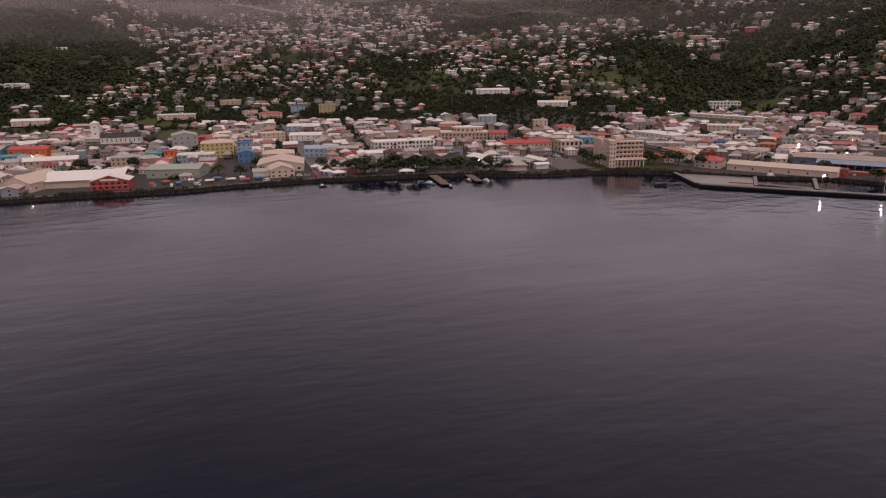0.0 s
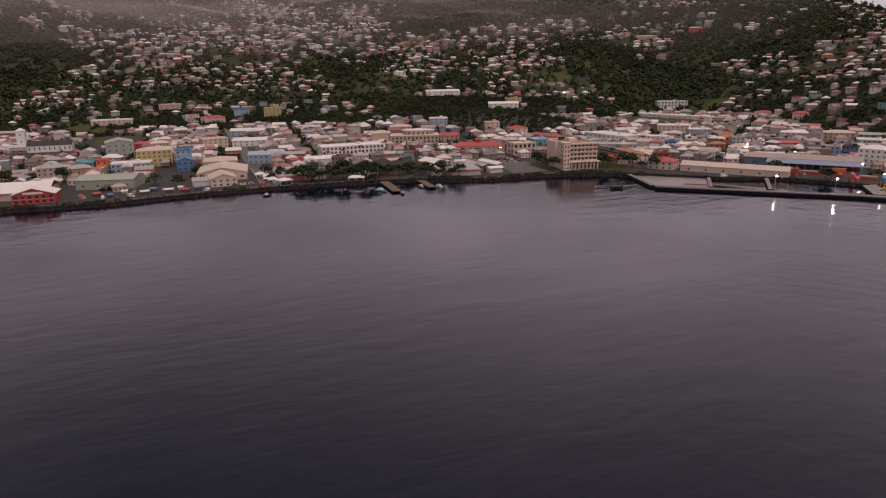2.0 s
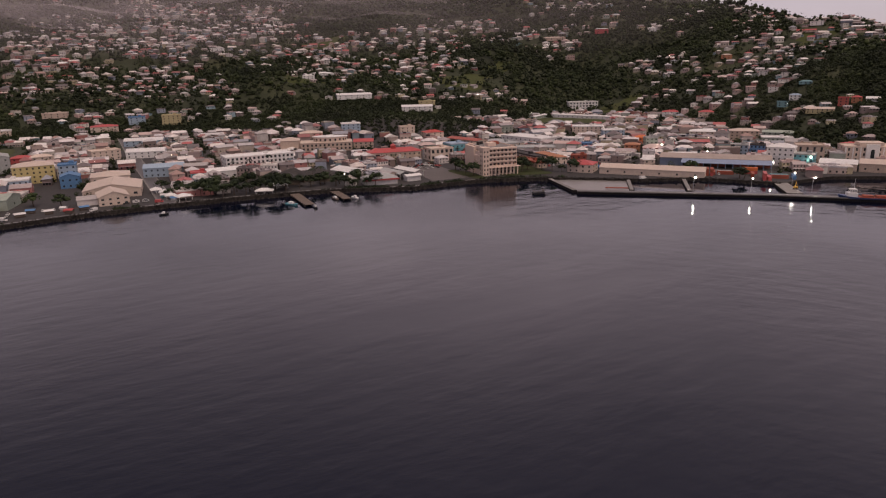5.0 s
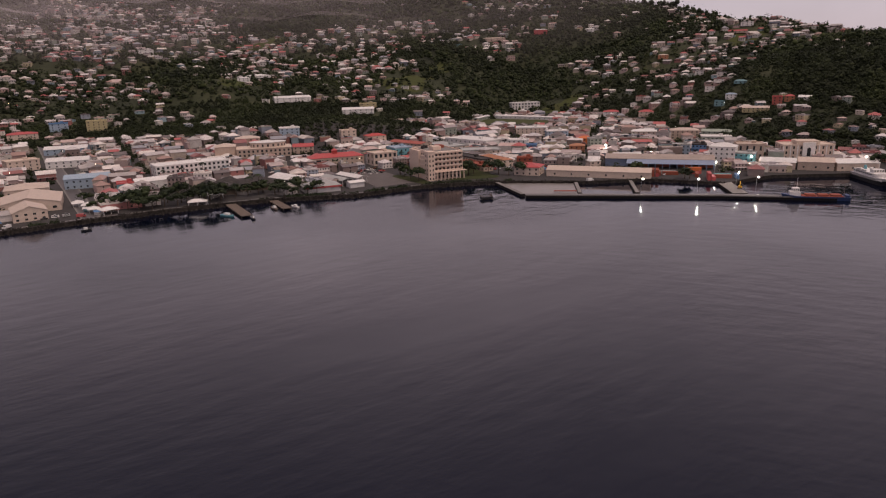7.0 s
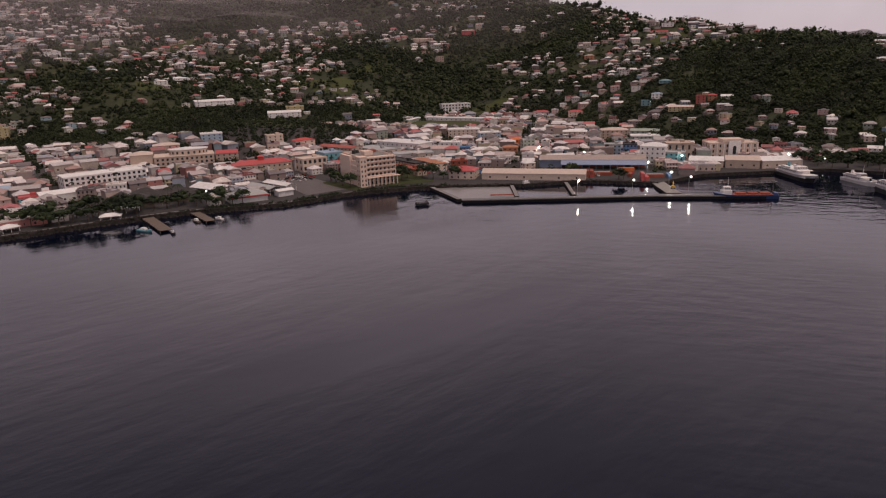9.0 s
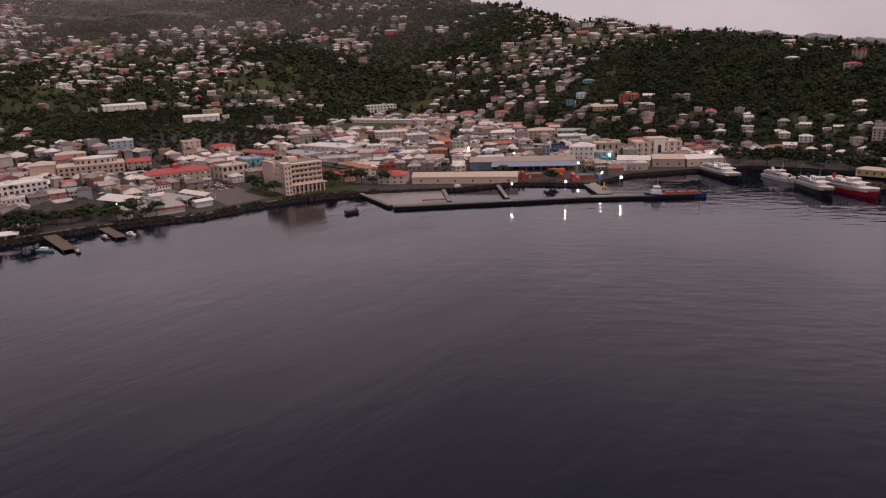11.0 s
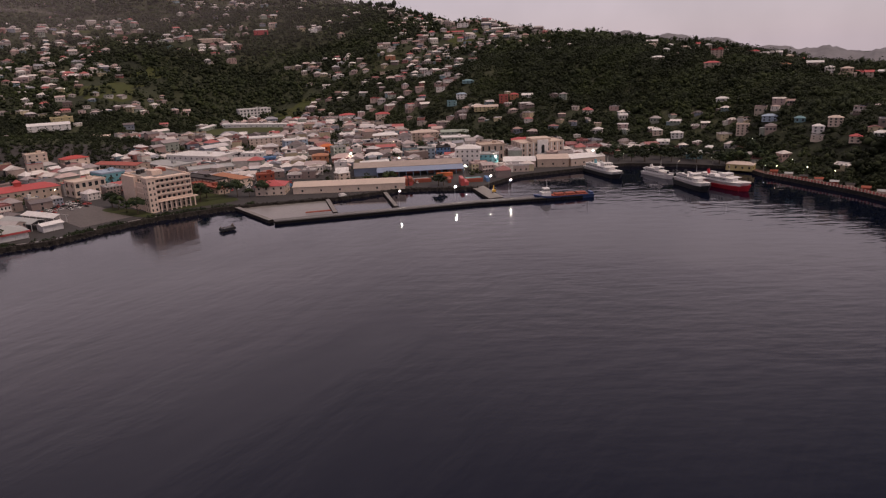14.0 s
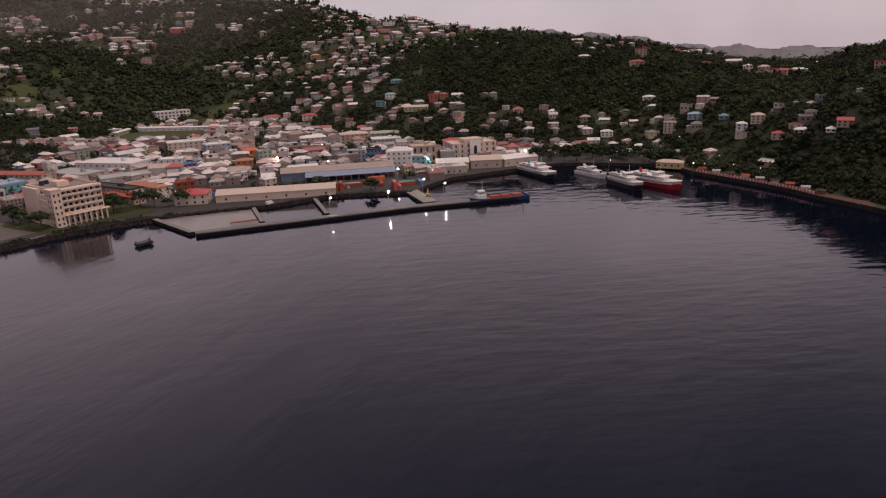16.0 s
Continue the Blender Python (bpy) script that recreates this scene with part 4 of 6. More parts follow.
building("town_house", (711, 782), (729, 766), 16, 6.2, white, "hip", coral, 2, 3, "white house with pink hip roof", "house", 2.5)
building("office_block", (504, 419), (509, 412), 9, 3.1, teal, "flat", teal, 1, 2, "low teal quay office with flat roof", "office", 2)
building("store_block", (456, 496), (475, 481), 16, 3.1, white, "gablex", pale_roof, 1, 5, "low white store with pale roof", "store", 2.5)
building("school_block", (382, 868), (423, 848), 22, 6.2, cream, "flat", tan_roof, 2, 8, "long cream school block with tan roof", "school", 2)
building("town_block", (385, 966), (427, 949), 22, 6.2, white, "gablex", pale_roof, 2, 6, "long white block with pale roof", "building", 2.5)
building("town_block", (61, 1026), (84, 1022), 16, 12.5, dull_yellow, "flat", dull_yellow, 4, 4, "olive-yellow four-storey block with flat roof", "building", 2)
building("town_house", (20, 1040), (41, 1039), 14, 9.3, pale_blue, "flat", blue, 3, 3, "pale blue three-storey house with flat roof", "house", 2)
building("assembly_hall", (11, 879), (52, 872), 22, 6.2, pale_blue, "gablex", pale_roof, 2, 6, "pale grey hall with broad sheet roof", "hall", 2.5)
building("town_block", (-26, 1014), (7, 1015), 21, 6.2, cream, "hip", coral, 2, 4, "cream block with red hip roof", "building", 2.5)
building("town_block", (-18, 775), (8, 782), 18, 9.3, cream, "flat", cream, 3, 5, "cream three-storey block with flat roof", "building", 2)
building("store_block", (12, 778), (48, 772), 22, 6.2, white, "gablex", pale_roof, 2, 6, "white store with pale sheet roof", "store", 2.5)
building("assembly_hall", (184, 759), (208, 754), 16, 6.2, beige, "hip", tan_roof, 2, 4, "beige hall with tan hip roof", "hall", 2.5)
building("town_block", (230, 756), (250, 751), 13, 9.3, pale_blue, "flat", white, 3, 4, "pale blue and white three-storey block", "building", 2)
building("town_house", (288, 728), (304, 725), 11, 9.3, cream, "flat", cream, 3, 3, "cream three-storey house with flat roof", "house", 2)
building("town_house", (312, 713), (333, 712), 14, 6.2, cream, "hip", red, 2, 3, "cream house with crimson hip roof", "house", 2.5)
building("town_block", (227, 706), (246, 699), 14, 6.2, beige, "gablex", coral, 2, 4, "beige block with red pitched roof", "building", 2.5)
building("town_house", (405, 471), (414, 468), 9, 6.2, cream, "hip", pale_roof, 2, 2, "cream quay house with pale roof", "house", 2.5)
building("town_house", (421, 987), (444, 977), 16, 6.2, dull_yellow, "flat", dull_yellow, 2, 3, "bright yellow two-storey house with flat roof", "house", 2)
building("assembly_hall", (317, 1062), (371, 1055), 22, 6.2, white, "gablex", pale_roof, 2, 6, "long white hall on the wooded rise", "hall", 2.5)
building("town_house", (315, 1185), (351, 1189), 22, 3.1, white, "hip", white, 1, 3, "white hilltop house with pale hip roof", "house", 2.5)
building("school_block", (-165, 1018), (-114, 1020), 22, 6.2, cream, "flat", pale_roof, 2, 8, "long cream school block with flat roof", "school", 2)
building("town_block", (-84, 1085), (-54, 1083), 19, 6.2, beige, "flat", tan_roof, 2, 4, "beige two-storey block with flat roof", "building", 2)
building("town_house", (-88, 789), (-70, 790), 11, 6.2, coral, "hip", coral, 2, 3, "coral two-storey house with hip roof", "house", 2.5)
building("town_house", (-71, 786), (-52, 792), 13, 6.2, cream, "hip", cream, 2, 3, "cream two-storey house with hip roof", "house", 2.5)
building("town_block", (-264, 914), (-245, 920), 13, 9.3, coral, "flat", coral, 3, 2, "coral red three-storey block", "building", 2)
building("assembly_hall", (-341, 990), (-296, 995), 22, 6.2, cream, "gablex", white, 2, 5, "cream hall with broad white roof", "hall", 2.5)
building("assembly_hall", (-269, 795), (-236, 822), 22, 3.1, white, "gablex", pale_roof, 1, 6, "low white hall with pale roof", "hall", 2.5)
building("town_block", (-248, 681), (-229, 687), 14, 6.2, teal, "flat", teal, 2, 4, "pale teal two-storey block", "building", 2)
building("terrace", (606, 905), (642, 812), 10, 4.5, white, "gablex", pale_roof, 1, 12, "long low pale grandstand terrace beside the field", "stadium", 1.0, 1)
building("terrace", (560, 880), (600, 908), 9, 4.5, green_grey, "gablex", pale_roof, 1, 6, "long low green grandstand terrace beside the field", "stadium", 1.0, 1)
building("town_block", (518, 485), (528, 473), 12, 9.5, pale_blue, "flat", grey, 3, 4, "faded blue three-storey block behind the port", "building", 2)
building("town_block", (531, 474), (539, 464), 12, 9.5, blue, "flat", dark_roof, 3, 4, "deep blue three-storey block behind the port", "building", 2)
building("town_block", (523, 598), (533, 588), 10, 6, dull_yellow, "flat", grey, 2, 3, "yellow two-storey shop with blue front", "shop", 2)
building("town_block", (455, 556), (465, 546), 12, 7, dull_orange, "hip", dull_orange, 2, 3, "orange hall with rounded hip roof", "hall", 2)
building("town_block", (628, 543), (646, 517), 12, 6, green_grey, "gablex", green_grey, 2, 6, "pale lime hall with broad roof", "hall", 2)

# ---- houses that stand out on the slopes ----
building("apartment_block", (851.9, 330.5), (855.1, 318.0), 7, 8.9, beige, "flat", coral, 4, 3, "pinkish four-storey block on the ridge", "apartment block", 1.8, 1)
building("hillside_house", (807.8, 323.5), (813.5, 308.4), 10, 5.4, beige, "hip", coral, 2, 3, "coral-roofed house below the ridge", "house", 1.8, 1)
building("hillside_house", (845.6, 396.2), (851.1, 381.6), 9, 4.3, cream, "hip", pale_roof, 2, 3, "pale house below the wooded ridge", "house", 1.8, 1)
building("hillside_house", (945.8, 442.4), (950.8, 429.0), 8, 4.8, cream, "hip", tan_roof, 2, 2, "tan-roofed house on the ridge", "house", 1.8, 1)
building("hillside_house", (945.7, 418.2), (949.5, 410.5), 6, 5.3, white, "hip", pale_roof, 2, 2, "white house on the wooded ridge", "house", 1.8, 1)
building("apartment_block", (670.0, 100.7), (670.0, 88.1), 8, 6.8, beige, "flat", coral, 3, 4, "pink three-storey block on the headland", "apartment block", 1.8, 1)
building("hillside_house", (831.7, 256.8), (835.1, 243.0), 10, 2.5, beige, "hip", dull_orange, 1, 3, "orange house on the ridge road", "house", 1.8, 1)
building("hillside_house", (821.6, 208.9), (825.4, 184.1), 10, 2.7, cream, "flat", tan_roof, 1, 5, "long low cream house on the ridge", "house", 1.8, 1)
building("hillside_house", (716.8, 283.4), (720.6, 271.9), 8, 2.8, white, "hip", pale_roof, 1, 3, "white house among dark trees", "house", 1.8, 1)
building("hillside_house", (654.6, 228.8), (656.6, 217.3), 8, 4.2, pale_blue, "hip", pale_blue, 2, 3, "pale blue hillside house", "house", 1.8, 1)
building("hillside_house", (658.5, 249.0), (660.5, 239.2), 7, 9.0, cream, "flat", cream, 4, 3, "tall cream hillside house of four storeys", "house", 1.8, 1)
building("hillside_house", (642.9, 202.2), (644.8, 194.6), 6, 2.8, dull_teal, "hip", dull_teal, 1, 2, "teal hillside house among trees", "house", 1.8, 1)
building("hillside_house", (619.1, 185.2), (621.1, 177.6), 6, 4.5, white, "hip", pale_roof, 2, 2, "white two-storey hillside house", "house", 1.8, 1)
building("hillside_house", (621.1, 175.7), (623.0, 166.3), 6, 6.2, cream, "hip", tan_roof, 3, 3, "cream three-storey hillside house", "house", 1.8, 1)
building("hillside_house", (591.2, 157.9), (591.2, 150.2), 6, 4.2, cream, "hip", coral, 2, 2, "coral-roofed hillside house above the wharf", "house", 1.8, 1)
building("hillside_house", (590.0, 144.0), (590.0, 134.5), 6, 2.4, white, "hip", white, 1, 3, "low white hillside house", "house", 1.8, 1)
building("hillside_house", (579.2, 118.4), (579.2, 108.9), 6, 4.2, beige, "gablex", coral, 2, 3, "coral hillside house among trees", "house", 1.8, 1)
building("hillside_house", (578.6, 124.2), (578.6, 118.4), 6, 2.1, white, "hip", white, 1, 2, "small white hillside house", "house", 1.8, 1)
building("hillside_house", (612.2, 275.1), (616.2, 263.1), 8, 4.9, dull_teal, "gablex", white, 2, 4, "white and teal waterfront house with balcony", "house", 1.8, 1)
building("hillside_house", (635.3, 266.8), (637.3, 258.8), 6, 4.4, white, "hip", white, 2, 2, "white two-storey waterfront house", "house", 1.8, 1)
building("hillside_house", (661.8, 305.3), (665.8, 295.4), 7, 4.7, white, "hip", pale_roof, 2, 3, "white two-storey house above the quay", "house", 1.8, 1)
building("hillside_house", (669.0, 324.9), (673.0, 317.0), 6, 4.4, cream, "hip", pale_roof, 2, 2, "cream house above the quay", "house", 1.8, 1)
building("hillside_house", (651.2, 314.1), (655.2, 304.1), 8, 2.5, white, "gablex", white, 1, 3, "low white house above the quay", "house", 1.8, 1)
building("hillside_house", (717, 524), (723, 516), 7, 8.6, dull_red, "flat", coral, 3, 2, "bright red three-storey hillside house", "house", 1.8, 1)
building("hillside_house", (727, 516), (733, 508), 7, 5.7, dull_orange, "hip", coral, 2, 2, "orange hillside house with red roof", "house", 1.8, 1)
building("hillside_house", (728, 501), (734, 489), 8, 2.9, white, "gablex", white, 1, 3, "long white hillside house", "house", 1.8, 1)
building("hillside_house", (712, 596), (718, 586), 8, 5.7, dull_teal, "flat", dull_teal, 2, 2, "teal two-storey hillside house", "house", 1.8, 1)
building("hillside_house", (725, 591), (733, 581), 8, 5.6, white, "hip", pale_blue, 2, 3, "white and blue hillside house", "house", 1.8, 1)
building("hillside_house", (757, 605), (765, 593), 9, 2.9, dull_teal, "hip", dull_teal, 1, 3, "teal-roofed hillside house among trees", "house", 1.8, 1)
building("hillside_house", (687, 539), (703, 517), 11, 4.7, dull_yellow, "gablex", tan_roof, 2, 6, "long yellow and white hillside house", "house", 1.8, 1)
building("hillside_house", (874, 837), (884, 825), 11, 5.7, dull_orange, "hip", tan_roof, 2, 2, "orange two-storey hillside house", "house", 1.8, 1)
building("hillside_house", (840, 819), (852, 807), 11, 2.9, cream, "flat", tan_roof, 1, 3, "cream hillside house among trees", "house", 1.8, 1)
building("hillside_house", (1038, 889), (1054, 869), 11, 5.7, cream, "hip", pale_roof, 2, 4, "pale block high on the ridge", "house", 1.8, 1)
building("hillside_house", (1020, 823), (1036, 799), 11, 2.9, beige, "gablex", coral, 1, 4, "long coral-roofed ridge house", "house", 1.8, 1)
building("hillside_house", (1049, 822), (1061, 806), 11, 5.7, white, "flat", pale_roof, 2, 3, "white ridge-top house among trees", "house", 1.8, 1)
building("hillside_house", (1063, 759), (1077, 739), 11, 2.9, cream, "gablex", pale_roof, 1, 3, "pale ridge house among trees", "house", 1.8, 1)
building("hillside_house", (919, 1216), (941, 1200), 11, 8.6, coral, "hip", pale_roof, 3, 2, "coral three-storey hillside house", "house", 1.8, 1)
building("hillside_house", (810, 1242), (846, 1216), 11, 5.7, beige, "hip", cream, 2, 4, "large pink hillside villa", "house", 1.8, 1)
building("hillside_house", (787, 1181), (803, 1169), 11, 2.9, cream, "hip", coral, 1, 2, "red-roofed hillside house among trees", "house", 1.8, 1)
building("hillside_house", (746, 1248), (758, 1242), 8, 5.7, dull_teal, "flat", dull_teal, 2, 2, "teal hillside house among trees", "house", 1.8, 1)
building("hillside_house", (982, 1132), (996, 1120), 11, 5.7, white, "hip", pale_roof, 2, 2, "white hillside house among trees", "house", 1.8, 1)
building("hillside_house", (288, 1157), (306, 1151), 11, 5.7, white, "hip", white, 2, 3, "white hilltop house with pale roof", "house", 1.8, 1)
building("hillside_block", (181, 1435), (207, 1431), 11, 8.6, white, "flat", pale_roof, 3, 3, "white three-storey block on the hillside", "building", 1.8, 1)
building("assembly_hall", (-66, 1295), (-50, 1297), 11, 2.9, cream, "hip", coral, 1, 3, "red-roofed hall on the hillside", "hall", 1.8, 1)
building("hillside_house", (-409, 1411), (-373, 1421), 11, 2.9, white, "gablex", white, 1, 4, "white hillside house in dark woods", "house", 1.8, 1)
building("hillside_house", (-404, 1143), (-364, 1157), 11, 5.7, white, "hip", pale_roof, 2, 4, "large white house under dark woods", "house", 1.8, 1)
building("hillside_house", (-323, 1123), (-303, 1129), 11, 2.9, cream, "gablex", pale_roof, 1, 3, "cream house with lit windows", "house", 1.8, 1)
building("school_block", (-273, 1107), (-239, 1115), 11, 2.9, cream, "gablex", pale_roof, 1, 5, "long cream school block", "school", 1.8, 1)


# a row of houses along the crest of the headland, with the slope before them kept open
CLEARINGS = []
ridge_rng = random.Random(64)
for k, a in enumerate((69.4, 70.6, 71.8, 72.7, 73.6, 74.9, 75.7, 76.8, 77.5, 78.3, 79.2, 80.1, 81.0, 82.0, 83.1, 84.2, 85.4)):
    r = (1010 if a < 72 else 1090 if a < 76 else 955 if a < 80.5 else 800) + ridge_rng.uniform(-25, 15)
    w, h = ridge_rng.uniform(9, 19), ridge_rng.choice((4.5, 5.5, 6.5))
    si, co_ = math.sin(radians(a)), math.cos(radians(a))
    x, y = BAY[0] + r * si, BAY[1] + r * co_
    wall_, roof_, words = ((cream, pale_roof, "cream ridge-top house with pale roof"), (white, pale_roof, "white ridge-top house among trees"), (beige, tan_roof, "beige ridge-top house with tan roof"), (cream, coral, "cream ridge-top house with coral roof"))[k % 4]
    building("hillside_house", (x - co_ * w / 2, y + si * w / 2), (x + co_ * w / 2, y - si * w / 2), 9, h, wall_, "hip" if k % 3 else "gablex", roof_, 2, 3, words, "house", 1.8, 1)
    CLEARINGS += [(x - si * q + co_ * u, y - co_ * q - si * u) for q in (8, 18) for u in (-6, 6)]


# ---- pier, basins and jetties ----
def strip(name, A, B, w, z0, z1, mat, label="", category="", parent=None, kind=""):
    A, B = Vector(A), Vector(B)
    n = Vector((-(B - A).y, (B - A).x)).normalized() * w / 2
    bm = prism(bmesh.new(), [tuple(A - n), tuple(B - n), tuple(B + n), tuple(A + n)], z0, z1)
    ob = finish(name, bm, mat, parent)
    return tagged(ob, label, category, "", kind) if parent is None else ob


pier = thing("pier", pose(0, 0, 0), "long concrete pier with a dark tyre-hung sea face and cross arms", "pier")
P0, P1, P2 = Vector((297, 416)), Vector((399, 336)), Vector((447, 290))
strip("deck", P0, P1, 7, 0.9, 1.9, pier_deck, parent=pier)
strip("deck", P1, P2, 8, 0.91, 1.91, pier_deck, parent=pier)
n1 = Vector((-(P1 - P0).y, (P1 - P0).x)).normalized()
n2 = Vector((-(P2 - P1).y, (P2 - P1).x)).normalized()
strip("sea_face", P0 - n1 * 3.7, P1 - n1 * 3.7, 0.7, -3, 1.6, pier_black, parent=pier)
strip("sea_face", P1 - n2 * 4.2, P2 - n2 * 4.2, 0.7, -3, 1.6, pier_black, parent=pier)
strip("kerb", P0 - n1 * 3.2, P1 - n1 * 3.2, 0.4, 1.9, 2.25, concrete, parent=pier)
strip("kerb", P1 - n2 * 3.7, P2 - n2 * 3.7, 0.4, 1.92, 2.25, concrete, parent=pier)
for A, B, w in (((331, 399), (366, 446), 3), ((362, 376), (399, 421), 3), ((412, 333), (443, 372), 10), ((297, 419), (309, 468), 3.5)):
    arm = strip("arm", A, B, w, -2, 1.75, dark_stone, parent=pier)
    strip("arm_deck", A, B, w - 0.5, 1.76, 1.95, concrete, parent=arm)
fm = boxes((-0.5, 0.5, -0.25, 0.25, -0.6, 1.5))
fme = bpy.data.meshes.new("fender")
fm.to_mesh(fme)
fm.free()
fme.materials.append(pier_black)
for A, B, n in ((P0, P1, n1), (P1, P2, n2)):
    L = (B - A).length
    for i in range(int(L / 5)):
        p = A.lerp(B, (i + 0.5) * 5 / L) - n * (4.35 if n is n1 else 4.8)
        f = new("fender", fme)
        f.parent = pier
        f.matrix_basis = pose(p.x, p.y, 0.2, 0, 0, math.degrees(math.atan2((B - A).y, (B - A).x)))
apron = finish("quay_apron", prism(bmesh.new(), [(300, 420), (331, 398), (366, 446), (345, 466), (312, 470)], -2, 0.9), wet_concrete)
tagged(apron, "wet concrete quay apron inside the pier", "pavement", "", "structure")
for nm, pts in (("basin_water", [(333, 399), (361, 377), (397, 421), (368, 445)]), ("basin_water", [(364, 375), (405, 340), (436, 370), (401, 418)])):
    b_ = finish(nm, prism(bmesh.new(), pts, 0.1, 0.35), basin_mat)
    tagged(b_, "still grey water in a pier basin", "water", "", "structure")
pal = thing("timber_stack", pose(326, 409, 1.9, 0, 0, -38), "reddish-brown stack of timber on the apron", "timber")
for k in range(6):
    part("plank", boxes((-8 + k * 0.2, 8 - k * 0.15, -1.2 + k * 0.4, -0.85 + k * 0.4, 0, 0.5)), rust, pal)


def jetty(x, y0, y1, w, label):
    ob = thing("jetty", pose(x, y0, 0), label, "jetty")
    L = y1 - y0
    for i in range(int(L / 2.5)):
        part("deck_plank", boxes((-w / 2, w / 2, i * 2.5, i * 2.5 + 2.4, 1.2, 1.5)), timber, ob)
    for i in range(int(L / 6) + 1):
        for s in (-1, 1):
            part("pile", tube(bmesh.new(), (s * (w / 2 - 0.3), i * 6 + 0.4, -3), (s * (w / 2 - 0.3), i * 6 + 0.4, 1.9), 0.25, 0.25, 7), timber, ob)


jetty(120, 470, 516, 7, "weathered timber jetty over the water")
jetty(148, 476, 516, 6, "weathered timber jetty over the water")

dol = thing("mooring_dolphin", pose(272, 427, 0, 0, 0, -10), "dark mooring dolphin standing in the water", "mooring")
for i in range(4):
    for s in (-1, 1):
        part("pile", tube(bmesh.new(), (-3.3 + i * 2.2, s * 1.6, -4), (-3.3 + i * 2.2, s * 1.6, 2.2 + 0.6 * (i in (0, 3))), 0.3, 0.3, 7), timber, dol)
part("cap", boxes((-4.2, 4.2, -2.2, 2.2, 0.5, 1.9)), black, dol)
part("post", boxes((3.2, 3.7, -0.3, 0.3, 1.9, 3.6)), timber, dol)

# ---- boats ----
def hull(L, W, z0, z1, bow=0.28, flare=1.0, sheer=0.0):
    """A ship's hull with its bow at +x; the keel line is at z0."""
    bm = bmesh.new()
    rows = []
    N = 14
    for i in range(N + 1):
        k = i / N
        x = -L / 2 + L * k
        half = W / 2 * (1 if k < 1 - bow else math.sqrt(max(0.0, 1 - ((k - 1 + bow) / bow) ** 2)))
        half = max(half, 0.05)
        top = z1 + sheer * max(0.0, (k - 0.55) / 0.45) ** 2
        rows.append([bm.verts.new((x - (0.06 * L * (k > 0.9)), s * half * 0.75, z0)) for s in (-1, 1)] + [bm.verts.new((x, s * half * flare, top)) for s in (1, -1)])
    for a, b in zip(rows, rows[1:]):
        for i in range(4):
            j = (i + 1) % 4
            bm.faces.new((a[i], a[j], b[j], b[i]))
    bm.faces.new(rows[0][::-1])
    bm.faces.new(rows[-1])
    return bm


def ferry(x, y, deg, L, W, hullm, deckm, label, tiers, h0, name="ferry", stripe=None, funnelm=None):
    ob = thing(name, pose(x, y, 0, 0, 0, deg), label, "ship")
    part("hull", hull(L, W, -1.5, h0, sheer=1.6), hullm, ob)
    if stripe:
        part("upper_hull", hull(L * 0.99, W * 1.01, h0 + 0.01, h0 + 2.2, sheer=1.2), stripe, ob)
    z = h0 + (2.2 if stripe else 0.0)
    a, b = -L * 0.42, L * 0.22
    for t_ in range(tiers):
        w_ = W / 2 - 0.6 - t_ * 0.4
        house = part("deck_house", prism(bmesh.new(), [(a, -w_), (b - 3, -w_), (b, -w_ * 0.5), (b, w_ * 0.5), (b - 3, w_), (a, w_)], z + 0.02, z + 2.5), deckm, ob)
        part("deck", boxes((a - 0.8, b + 0.8, -W / 2 + 0.3 + t_ * 0.4, W / 2 - 0.3 - t_ * 0.4, z + 2.51, z + 2.7)), deckm, ob)
        n = int((b - a - 3) / 2.4)
        for i in range(n):
            for s in (-1, 1):
                add_window(house, a + 1.2 + i * 2.4, s * (W / 2 - 0.6 - t_ * 0.4), z + 1.1, 1.3, 0.8)
        z += 2.7
        a, b = a + L * 0.05, b - L * 0.06
    bridge = part("bridge", boxes((b - 7, b - 2, -W * 0.33, W * 0.33, z + 0.02, z + 2.3)), deckm, ob)
    for i in range(4):
        add_window(bridge, b - 2, -W * 0.25 + i * W * 0.165, z + 0.9, 1.1, 0.9, 90)
    part("funnel", tube(bmesh.new(), (a + 4, 0, z), (a + 3.4, 0, z + 3.2), 1.1, 0.9, 10), funnelm or hullm, ob)
    part("mast", tube(bmesh.new(), (b - 3, 0, z + 2.3), (b - 3, 0, z + 8), 0.16, 0.08, 6), white, ob)
    for s in (-1, 1):
        for q in (0.3, 0.6):
            x_ = -L * 0.42 + q * L * 0.5
            boat = part("lifeboat", hull(5.0, 1.7, 0, 1.1, 0.4), deckm, ob, "covered white lifeboat")
            boat.location = (x_, s * (W / 2 - 0.9), h0 + (2.2 if stripe else 0.0) + 2.75)
    part("rail", boxes((L * 0.24, L * 0.4, -W / 2 + 0.7, -W / 2 + 0.8, h0 + 0.6, h0 + 1.9), (L * 0.24, L * 0.4, W / 2 - 0.8, W / 2 - 0.7, h0 + 0.6, h0 + 1.9)), white, ob)
    return ob


ferry(527, 309, -123, 44, 11, black, white, "white passenger ferry with a black hull and green funnel", 1, 2.4, stripe=white, funnelm=teal)
ferry(538, 271, -120, 32, 7, white, white, "low white motor yacht with raked decks", 1, 2.2, "motor_yacht")
ferry(507, 236, -130, 36, 9, black, white, "small black-hulled ferry with white upper works", 1, 3.0, stripe=white)
ferry(519, 220, -115, 44, 11, ship_red, white, "red-hulled ferry with white decks", 1, 2.6, stripe=white)


